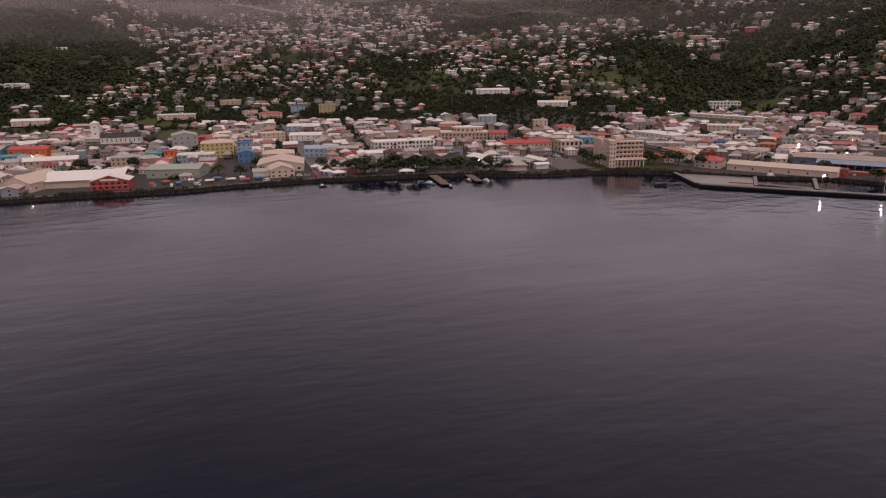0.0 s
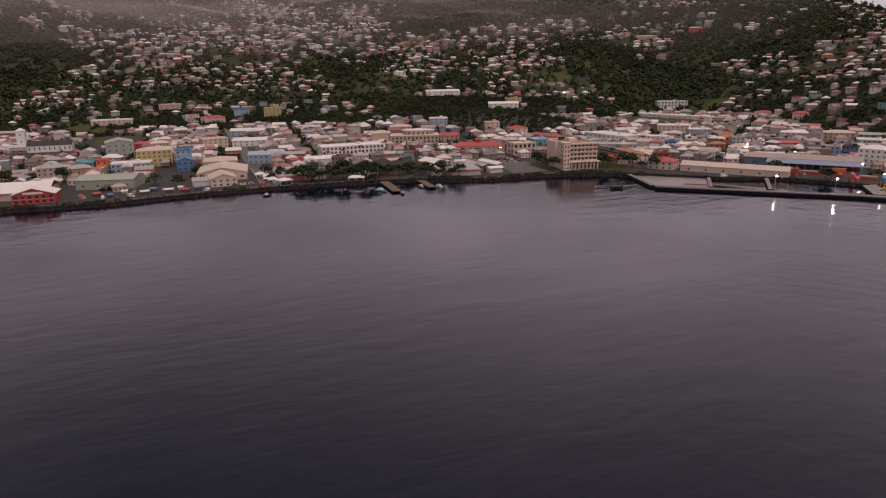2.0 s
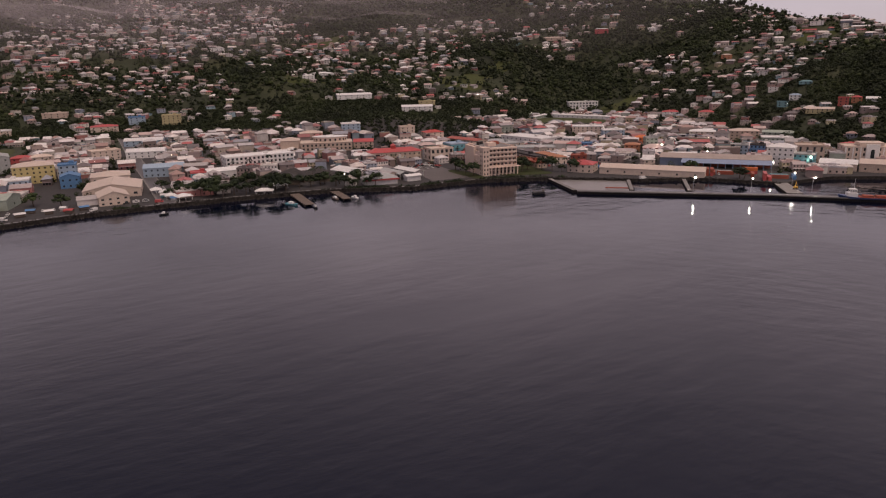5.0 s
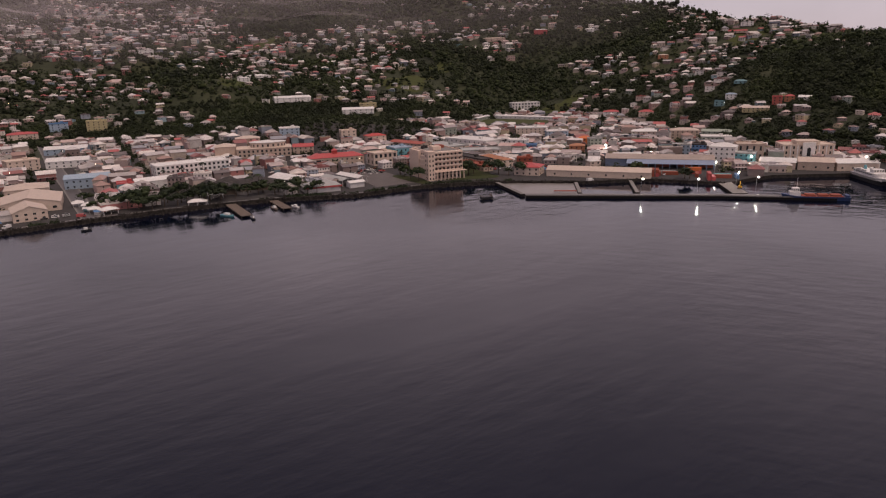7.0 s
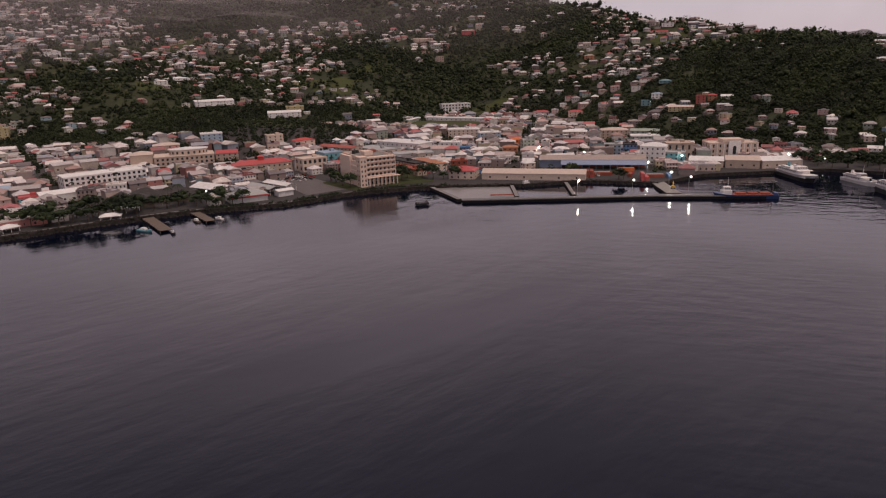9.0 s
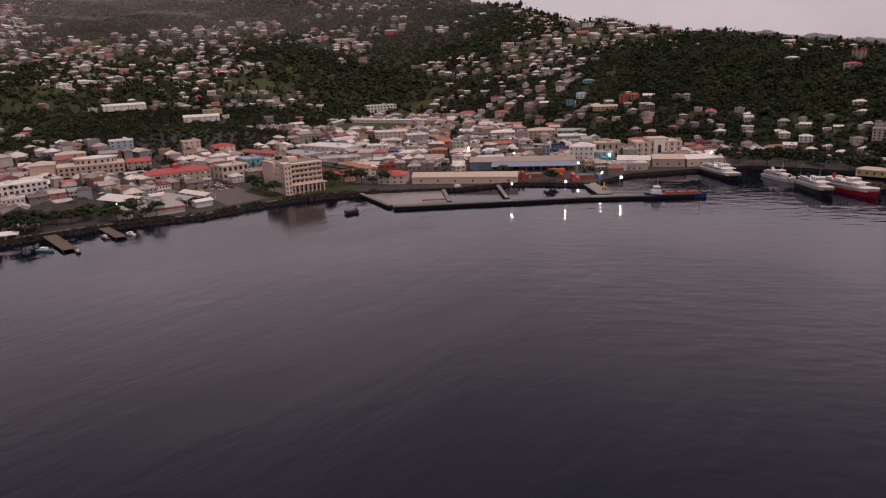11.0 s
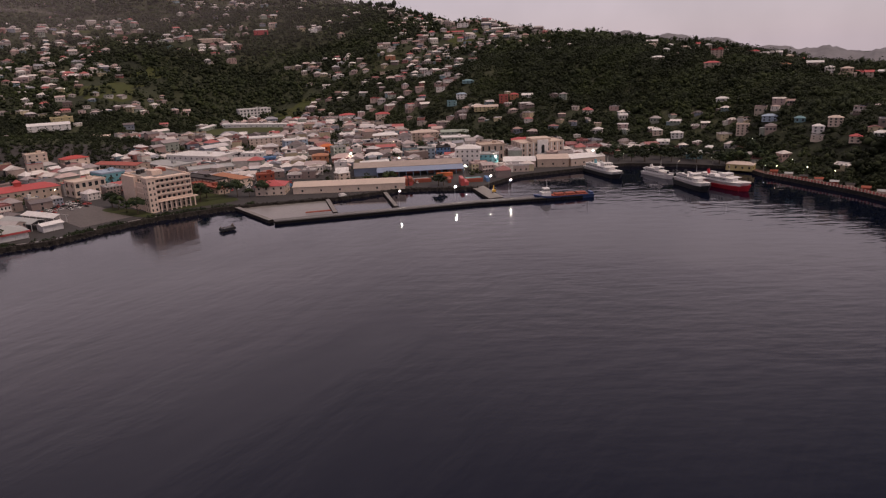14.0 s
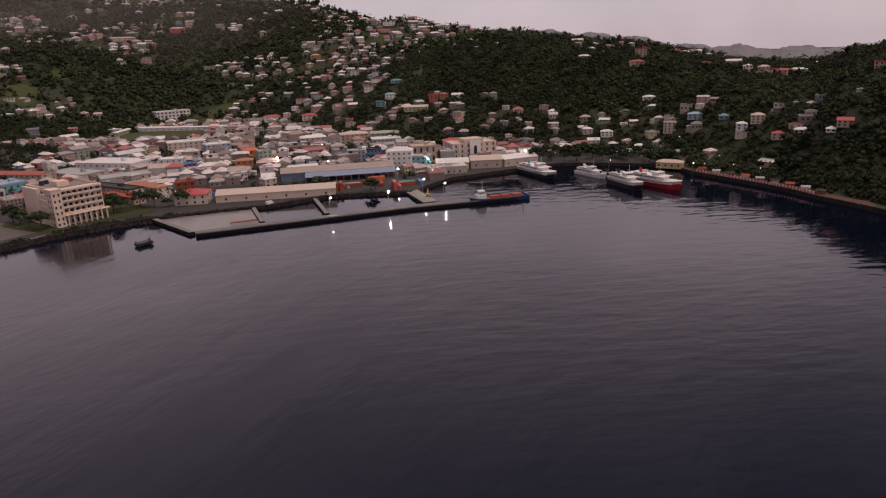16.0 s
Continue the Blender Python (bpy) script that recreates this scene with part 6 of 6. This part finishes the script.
tn, tm, tf = [], [], []
for step, r0, r1, out in ((6.4, 405, 1000, tn), (10.5, 1000, 1600, tm), (18, 1600, 2700, tf)):
    for i in range(int(-900 / step), int(2400 / step)):
        for j in range(0, int(2700 / step)):
            x, y = (i + rng.uniform(-0.45, 0.45)) * step, (j + rng.uniform(-0.45, 0.45)) * step
            a, r = bearing(x, y)
            if not (r0 < r < r1) or a < -27 or a > 98:
                continue
            d = r - table(SHORE, a)
            fl = table(FLAT, a)
            if d < (13 if 77 < a < 91.5 else 6):
                continue
            w = wood(x, y)
            if d < fl * 0.95 and not (w > 0.1):
                if rng.random() > (0.20 if d < 160 else 0.42) or d < 40:
                    continue
            elif rng.random() < (0.06 if a < 57 else 0.02) + (0.22 if a < 57 else 0.03) * min(1.0, crowd(x, y)) * (r < 1400):
                continue
            up = 1 + (3.5 if d > fl * 0.95 else 0) / r  # the downhill side of a house is kept clear
            if near_house(BAY[0] + (x - BAY[0]) * up, BAY[1] + (y - BAY[1]) * up, (5.2 if a > 64 else 6.8) if d > fl * 0.95 else 8.0) or (meadow(x, y) and rng.random() < 0.88):
                continue
            if d < fl and not free(x, y, 2):
                continue
            out.append((x, y, land(x, y), (0.78 if d < fl else 0.95 if crowd(x, y) > 0.45 else (1.0 if r < 1000 else 1.2) if a < 57 else 1.3) * step * rng.choice((rng.uniform(0.4, 0.7), rng.uniform(0.6, 0.95)))))
big_t = [crown_template(s, 9, 70) for s in range(8)]
mid_t = [crown_template(20 + s, 6, 22) for s in range(6)]
forest("woodland", tn, big_t, leaves, "dense dark green tropical woodland on the slopes")
forest("far_woodland", tm, mid_t, leaves, "dark green woodland between hillside houses")
forest("hilltop_woodland", tf, [crown_template(40 + s, 5, 8) for s in range(5)], leaves, "dark green woodland on the upper hills")

# low growth along the crown of the sea wall
br = random.Random(52)
bushes = []
for k in range(2600):
    a = br.uniform(-33, 54)
    if math.sin(a * 0.9) + 0.7 * math.sin(a * 2.3 + 1) < br.uniform(-1.1, 0.9):
        continue
    r = table(SHORE, a) + br.uniform(0.2, 5.5)
    x, y = BAY[0] + r * math.sin(radians(a)), BAY[1] + r * math.cos(radians(a))
    if free(x, y, 1.0):
        bushes.append((x, y, land(x, y) + 0.2, br.uniform(0.7, 1.9)))
forest("shore_bushes", bushes, mid_t, shore_leaves, "low dark bushes along the sea wall")

# ---- waterfront trees ----
def leafy(seed, lobes, leafs):
    r_ = random.Random(seed)
    bm = bmesh.new()
    for i in range(lobes):
        a, e_ = r_.uniform(0, math.tau), r_.uniform(-0.2, 1.3)
        c = Vector((0.6 * math.cos(a) * math.cos(e_), 0.6 * math.sin(a) * math.cos(e_), 0.5 * math.sin(e_)))
        g = bmesh.ops.create_icosphere(bm, subdivisions=1, radius=r_.uniform(0.25, 0.42))
        for v in g["verts"]:
            v.co = v.co * r_.uniform(0.7, 1.25) + c
    for i in range(leafs):
        a, e_ = r_.uniform(0, math.tau), r_.uniform(-0.5, 1.5)
        p = Vector((math.cos(a) * math.cos(e_), math.sin(a) * math.cos(e_), 0.8 * math.sin(e_))) * r_.uniform(0.7, 1.08)
        q = Vector((r_.uniform(-1, 1), r_.uniform(-1, 1), r_.uniform(-0.6, 0.6))).normalized()
        t_ = q.orthogonal().normalized()
        s = r_.uniform(0.06, 0.13)
        bm.faces.new([bm.verts.new(p + q * s), bm.verts.new(p + t_ * s), bm.verts.new(p - q * s), bm.verts.new(p - t_ * s)])
    return bm


def tree_proto(seed, h, w):
    r_ = random.Random(seed)
    ob = thing("tree", pose(0, 0, -900), "dark leafy broad-crowned waterfront tree", "tree", "waterfront trees")
    stem = part("trunk", tube(bmesh.new(), (0, 0, -0.5), (0.2, 0.1, h * 0.5), 0.28, 0.18, 7), bark, ob)
    for i in range(3):
        a = i * 2.1 + r_.uniform(0, 0.6)
        part("limb", tube(bmesh.new(), (0.2, 0.1, h * 0.42), (w * 0.3 * math.cos(a), w * 0.3 * math.sin(a), h * 0.75), 0.13, 0.05, 5), bark, stem)
    bm = leafy(seed, 8, 130)
    bmesh.ops.scale(bm, vec=(w / 2, w / 2, h * 0.42), verts=bm.verts)
    bmesh.ops.translate(bm, vec=(0, 0, h * 0.66), verts=bm.verts)
    part("crown", bm, shore_leaves, ob)
    return ob


def palm_proto(seed, h):
    r_ = random.Random(seed)
    ob = thing("palm_tree", pose(0, 0, -900), "slender palm with a drooping green crown", "tree", "waterfront palms")
    part("trunk", tube(bmesh.new(), (0, 0, -0.5), (0.5, 0.2, h), 0.2, 0.13, 7), bark, ob)
    bm = bmesh.new()
    for i in range(13):
        a = i * math.tau / 13 + r_.uniform(-0.2, 0.2)
        prev = None
        for k in range(6):
            q = k / 5
            c = Vector((0.5 + 2.8 * q * math.cos(a), 0.2 + 2.8 * q * math.sin(a), h + 0.9 * q - 2.4 * q * q))
            sd = Vector((-math.sin(a), math.cos(a), 0)) * (0.38 * math.sin(math.pi * min(1, q + 0.12)) + 0.03)
            row = [bm.verts.new(c - sd - Vector((0, 0, 0.2))), bm.verts.new(c), bm.verts.new(c + sd - Vector((0, 0, 0.2)))]
            if prev:
                bm.faces.new((prev[0], prev[1], row[1], row[0]))
                bm.faces.new((prev[1], prev[2], row[2], row[1]))
            prev = row
    part("crown", bm, shore_leaves, ob)
    return ob


trees = [tree_proto(1, 8, 9), tree_proto(2, 7, 8), tree_proto(3, 9.5, 10), tree_proto(4, 6, 8)]
palms = [palm_proto(1, 8), palm_proto(2, 10)]
tr = random.Random(21)


def plant(rows, kinds):
    for x, y in rows:
        s = tr.uniform(1.0, 1.6) if kinds is not palms else tr.uniform(0.85, 1.3)
        copy_thing(tr.choice(kinds), pose(x, y, land(x, y), 0, 0, tr.uniform(0, 360)) @ Matrix.Diagonal((s, s, s, 1)))


plant([(44, 548), (52, 544), (46, 562), (64, 528), (72, 526), (80, 529), (88, 526), (95, 530), (103, 527), (70, 540), (62, 545), (84, 542)], trees)
plant([(112, 548), (122, 540), (118, 532), (130, 538), (108, 560), (150, 540), (160, 534), (170, 520), (165, 512), (174, 510), (158, 514), (180, 508)], trees)
plant([(263, 508), (262, 520), (264, 534), (266, 546), (307, 506), (316, 512), (326, 505), (334, 488), (330, 496), (342, 482), (312, 530), (322, 528)], trees)
plant([(426, 391), (429, 389), (411, 425), (-30, 545), (-48, 560), (-118, 600), (-150, 590), (-160, 598), (34, 575)], trees)
plant([(570, 330), (585, 300), (592, 280), (598, 262), (600, 245), (596, 230), (605, 215), (590, 205), (600, 292), (608, 270), (580, 320), (612, 240)], trees)
plant([(58, 534), (76, 534), (92, 536), (100, 536), (68, 534), (110, 530), (116, 524), (106, 522), (50, 552), (56, 556), (137, 532), (145, 534), (154, 524), (38, 548)], trees)
plant([(300, 612), (306, 606), (316, 604), (110, 640), (96, 642), (128, 644), (142, 545), (150, 548), (127, 527), (345, 500), (352, 492), (230, 600)], palms)
er = random.Random(77)
for k in range(62):
    a, d_ = er.uniform(65.5, 79.0), er.uniform(6, 60)
    r = table(SHORE, a) + d_
    x, y = BAY[0] + r * math.sin(radians(a)), BAY[1] + r * math.cos(radians(a))
    if free(x, y, 2.5):
        copy_thing(er.choice(trees), pose(x, y, land(x, y), 0, 0, er.uniform(0, 360)))
for p in trees + palms:
    for o in list(p.children_recursive) + [p]:
        bpy.data.objects.remove(o)

# ---- lamps ----
def lamp_proto(h, head, label, r):
    ob = thing("street_lamp", pose(0, 0, -900), label, "street lamp", "street lamps")
    part("pole", tube(bmesh.new(), (0, 0, -0.5), (0, 0, h), 0.14, 0.09, 6), grey, ob)
    arm_ = part("arm", tube(bmesh.new(), (0, 0, h - 0.1), (0, -1.2, h + 0.1), 0.07, 0.06, 5), grey, ob)
    bm = bmesh.new()
    bmesh.ops.create_icosphere(bm, subdivisions=2, radius=r)
    bmesh.ops.translate(bm, vec=(0, -1.3, h), verts=bm.verts)
    part("lamp_head", bm, head, arm_, "glowing lamp head")
    return ob


big_lamp = lamp_proto(9, flood, "tall quay floodlight, lit at dusk", 0.36)
small_lamp = lamp_proto(6, warm, "lit street lamp with warm glow", 0.22)
tiny_lamp = lamp_proto(5, flood, "lit white street lamp on a post", 0.15)
for x, y in ((365, 376), (394, 353), (434, 353), (428, 333), (463, 394), (475, 528), (473, 470), (510, 398), (570, 340)):
    copy_thing(big_lamp, pose(x, y, 1.9 if free(x, y, 0) else land(x, y), 0, 0, tr.uniform(-40, 40)))
for x, y in ((137, 545), (150, 552), (170, 548), (208, 640), (212, 600), (262, 620), (175, 740), (-225, 690), (-170, 505), (315, 600), (330, 570), (600, 205), (590, 190), (575, 178), (560, 160), (600, 250), (590, 320), (560, 352), (574, 207), (570, 198), (563, 266)):
    copy_thing(tiny_lamp if tr.random() < 0.4 else small_lamp, pose(x, y, land(x, y), 0, 0, tr.uniform(0, 360)))
k = 0
while k < 46:
    a, r = tr.uniform(-25, 90), tr.uniform(520, 1500)
    x, y = BAY[0] + r * math.sin(radians(a)), BAY[1] + r * math.cos(radians(a))
    if r - table(SHORE, a) > 20 and free(x, y, 1) and wood(x, y) < 0:
        copy_thing(tiny_lamp if tr.random() < 0.6 else small_lamp, pose(x, y, land(x, y) + 2, 0, 0, tr.uniform(0, 360)))
        k += 1
for p in (big_lamp, small_lamp, tiny_lamp):
    for o in list(p.children_recursive) + [p]:
        bpy.data.objects.remove(o)

# ---- containers, vehicles ----
CONT = {"rust": rust, "orange": orange, "blue": blue, "red": coral, "teal": teal, "grey": grey}
for i, (x, y, deg, col, lev) in enumerate(((420, 417, 44, "rust", 0), (420, 417, 44, "rust", 1), (422.4, 414.6, 44, "red", 0), (422.4, 414.6, 44, "rust", 1), (427, 417, 44, "rust", 0), (433, 411, -46, "rust", 0), (434, 414.5, -46, "grey", 0),
                                          (447, 406, -46, "orange", 0), (449, 403, -40, "orange", 1), (449, 403, -40, "red", 0), (439, 380, 44, "red", 0), (441.5, 378, 44, "red", 0), (439, 380, 44, "red", 1), (451, 377, -46, "rust", 0), (454, 380, -46, "teal", 0), (460, 372, 44, "blue", 0), (444, 395, 40, "rust", 0))):
    ob = thing("shipping_container", pose(x, y, 2.0 + lev * 2.6, 0, 0, deg), f"{'weathered ' + col} ribbed steel shipping container on the quay", "container", "quay containers")
    bm = boxes((-6, 6, -1.2, 1.2, 0, 2.58))
    for q in range(11):
        box(bm, -5.5 + q * 1.05, -5.2 + q * 1.05, -1.26, -1.21, 0.2, 2.4)
    part("body", bm, CONT[col], ob)
    part("door", boxes((6.01, 6.08, -1.1, -0.05, 0.1, 2.5)), CONT[col], ob)
    part("door", boxes((6.01, 6.08, 0.05, 1.1, 0.1, 2.5)), CONT[col], ob)

CARS = [("white", white), ("white", pale_roof), ("dark red", red), ("silver grey", grey), ("dark blue", navy), ("black", black)]


def car_proto(word, m):
    ob = thing("car", pose(0, 0, -900), f"parked {word} saloon car on asphalt", "car", "parked cars")
    bm = prism(bmesh.new(), [(-2.1, -0.85), (2.1, -0.85), (2.2, -0.6), (2.2, 0.6), (2.1, 0.85), (-2.1, 0.85), (-2.2, 0.6), (-2.2, -0.6)], 0.3, 0.85)
    part("body", bm, m, ob)
    bm = boxes((-1.3, 0.9, -0.72, 0.72, 0.86, 1.42))
    for v in bm.verts:
        if v.co.z > 1.2:
            v.co.x *= 0.72
            v.co.y *= 0.85
    part("cabin", bm, glass_dark, ob)
    part("roof", boxes((-0.9, 0.6, -0.6, 0.6, 1.43, 1.48)), m, ob)
    for sx in (-1.35, 1.35):
        for sy in (-0.8, 0.8):
            part("wheel", tube(bmesh.new(), (sx, sy - 0.1, 0.32), (sx, sy + 0.1, 0.32), 0.32, 0.32, 10), black, ob)
    return ob


cars = [car_proto(*c) for c in CARS]
lots = [(232, 566, 6, 5.2, 5, 0), (262, 572, 7, 3.0, 4, 90), (330, 530, 6, 5.5, 5, -40), (348, 520, 7, 4.2, 4, -42), (362, 508, 6, 4, 3, -42), (-60, 530, 8, 6.5, 2, 0), (28, 536, 2, 5, 4, 90), (415, 425, 6, 4.5, 2, -44), (210, 598, 8, 6, 1, 0), (120, 598, 7, 6.5, 1, 0)]
for x, y, nu, du, nv, deg in lots:
    for i in range(nu):
        for j in range(nv):
            if tr.random() < 0.45:
                continue
            u, v = i * du, j * 6.2
            px, py = x + u * math.cos(radians(deg)) - v * math.sin(radians(deg)), y + u * math.sin(radians(deg)) + v * math.cos(radians(deg))
            copy_thing(tr.choice(cars), pose(px, py, land(px, py) + 0.02, 0, 0, deg + 90 + tr.uniform(-6, 6)))
for p in cars:
    for o in list(p.children_recursive) + [p]:
        bpy.data.objects.remove(o)

ex = thing("excavator", pose(425, 343, 1.95, 0, 0, 30), "yellow excavator parked on the pier", "excavator")
ye = paint("machine_yellow", (0.62, 0.36, 0.03), 0.5)
part("track", boxes((-2, 2, -1.4, -0.8, 0, 0.8)), black, ex)
part("track", boxes((-2, 2, 0.8, 1.4, 0, 0.8)), black, ex)
part("body", boxes((-1.8, 1.5, -1.2, 1.2, 0.9, 2.0)), ye, ex)
part("cab", boxes((0.2, 1.6, -1.2, -0.2, 2.0, 3.2)), glass_dark, ex)
part("boom", tube(bmesh.new(), (1.2, 0.4, 1.8), (4.2, 0.4, 4.2), 0.25, 0.2, 6), ye, ex)
part("stick", tube(bmesh.new(), (4.2, 0.4, 4.2), (5.8, 0.4, 1.4), 0.2, 0.15, 6), ye, ex)
part("bucket", boxes((5.3, 6.3, 0, 0.8, 0.5, 1.4)), black, ex)

# ---- the headland wharf: a low red railing on posts, stalls and lit lamps ----
wharf = thing("wharf_railing", pose(0, 0, 0), "long reddish wharf railing on pale posts", "railing")
prev = None
for i in range(74):
    a = 78.6 + i * 0.115
    r = table(SHORE, a) + 0.4
    p = Vector((BAY[0] + r * math.sin(radians(a)), BAY[1] + r * math.cos(radians(a)), 2.4))
    if i % 2 == 0:
        part("post", boxes((p.x - 0.35, p.x + 0.35, p.y - 0.35, p.y + 0.35, 2.0, 4.2)), cream, wharf)
    if prev is not None and i % 2 == 0:
        bm = tube(bmesh.new(), prev + Vector((0, 0, 0.6)), p + Vector((0, 0, 0.6)), 0.22, 0.22, 5)
        tube(bm, prev + Vector((0, 0, 1.3)), p + Vector((0, 0, 1.3)), 0.2, 0.2, 5)
        part("rail", bm, coral, wharf)
    if i % 2 == 0:
        prev = p
for i in range(9):
    a = 79.0 + i * 1.05
    r = table(SHORE, a) + 8
    x, y = BAY[0] + r * math.sin(radians(a)), BAY[1] + r * math.cos(radians(a))
    st = thing("wharf_stall", pose(x, y, land(x, y), 0, 0, -a), "small wharf stall with rusty pitched roof", "stall", "wharf stalls")
    part("wall", boxes((-2.4, 2.4, -1.6, 1.6, -1, 2.4)), cream if i % 2 else rust, st)
    part("roof", gable(bmesh.new(), 4.8, 3.2, 2.4, 0.8, 0.4, 0.12, "x"), (rust, grey, dark_roof)[i % 3], st)
    part("counter", boxes((-2.0, 2.0, -2.1, -1.61, 0.7, 1.0)), timber, st)

# ---- stalls and vans on the open waterfront lot ----
vr = random.Random(31)
for i, (x, y) in enumerate(((-92, 522), (-84, 528), (-74, 520), (-66, 531), (-52, 524), (-47, 534), (-36, 526), (-28, 533), (-24, 522), (-16, 528), (40, 530), (48, 540), (44, 552), (34, 546), (108, 545), (120, 550))):
    st = thing("market_stall", pose(x, y, land(x, y), 0, 0, vr.uniform(-30, 30)), "small vendor stall with a bright sheet roof", "stall", "vendor stalls")
    w, d = vr.uniform(3, 6), vr.uniform(2.5, 4)
    part("wall", boxes((-w / 2, w / 2, -d / 2, d / 2, -0.3, 2.3)), vr.choice((cream, timber, teal, white, rust)), st)
    part("roof", gable(bmesh.new(), w, d, 2.31, 0.7, 0.5, 0.1, "x"), vr.choice((pale_roof, coral, pale_roof, blue)), st)
    part("counter", boxes((-w / 2 + 0.2, w / 2 - 0.2, -d / 2 - 0.5, -d / 2 - 0.01, 0.8, 1.0)), timber, st)
for i, (x, y, c) in enumerate(((-78, 515, white), (-60, 516, white), (-10, 520, white), (30, 528, coral), (244, 590, coral), (250, 594, coral), (366, 428, white), (400, 440, white), (372, 490, blue), (380, 484, rust))):
    st = thing("van", pose(x, y, land(x, y), 0, 0, vr.uniform(0, 360)), "parked high-roofed delivery van on asphalt", "van", "parked vans")
    part("body", boxes((-2.6, 1.6, -1, 1, 0.45, 2.3)), c, st)
    part("cab", boxes((1.61, 2.7, -0.95, 0.95, 0.45, 1.5)), c, st)
    part("windscreen", boxes((1.65, 2.3, -0.9, 0.9, 1.51, 2.1)), glass_dark, st)
    for sx in (-1.7, 1.7):
        for sy in (-0.95, 0.95):
            part("wheel", tube(bmesh.new(), (sx, sy - 0.12, 0.38), (sx, sy + 0.12, 0.38), 0.38, 0.38, 10), black, st)

# ---- added see-through sheet: mist and aerial haze over the upper slopes ----
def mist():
    m, nt, b = base("mist_and_haze_sheet")
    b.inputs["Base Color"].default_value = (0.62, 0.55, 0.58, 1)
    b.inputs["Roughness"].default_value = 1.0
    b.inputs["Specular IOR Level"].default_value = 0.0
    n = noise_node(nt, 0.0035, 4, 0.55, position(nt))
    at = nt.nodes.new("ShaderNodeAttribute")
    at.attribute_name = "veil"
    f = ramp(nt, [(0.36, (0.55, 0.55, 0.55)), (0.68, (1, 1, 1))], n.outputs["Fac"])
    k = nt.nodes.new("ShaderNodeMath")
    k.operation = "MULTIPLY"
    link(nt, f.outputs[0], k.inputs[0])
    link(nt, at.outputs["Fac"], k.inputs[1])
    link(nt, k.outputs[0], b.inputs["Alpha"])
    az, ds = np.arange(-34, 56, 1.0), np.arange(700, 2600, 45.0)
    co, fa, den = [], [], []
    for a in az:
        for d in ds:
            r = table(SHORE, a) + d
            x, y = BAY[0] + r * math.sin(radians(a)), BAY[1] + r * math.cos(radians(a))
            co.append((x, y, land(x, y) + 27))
            # sheet opacity rises inland, imitating haze that thickens with distance
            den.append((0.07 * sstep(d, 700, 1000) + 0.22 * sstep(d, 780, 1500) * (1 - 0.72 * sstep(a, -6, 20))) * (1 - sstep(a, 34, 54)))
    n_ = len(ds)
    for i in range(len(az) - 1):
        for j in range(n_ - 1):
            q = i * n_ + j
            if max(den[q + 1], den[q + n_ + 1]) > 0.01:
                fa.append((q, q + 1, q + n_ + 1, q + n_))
    ob = many("mist", co, fa, [m], None, "structure", "translucent grey sheet standing in for mist and haze over the upper slopes", "mist")
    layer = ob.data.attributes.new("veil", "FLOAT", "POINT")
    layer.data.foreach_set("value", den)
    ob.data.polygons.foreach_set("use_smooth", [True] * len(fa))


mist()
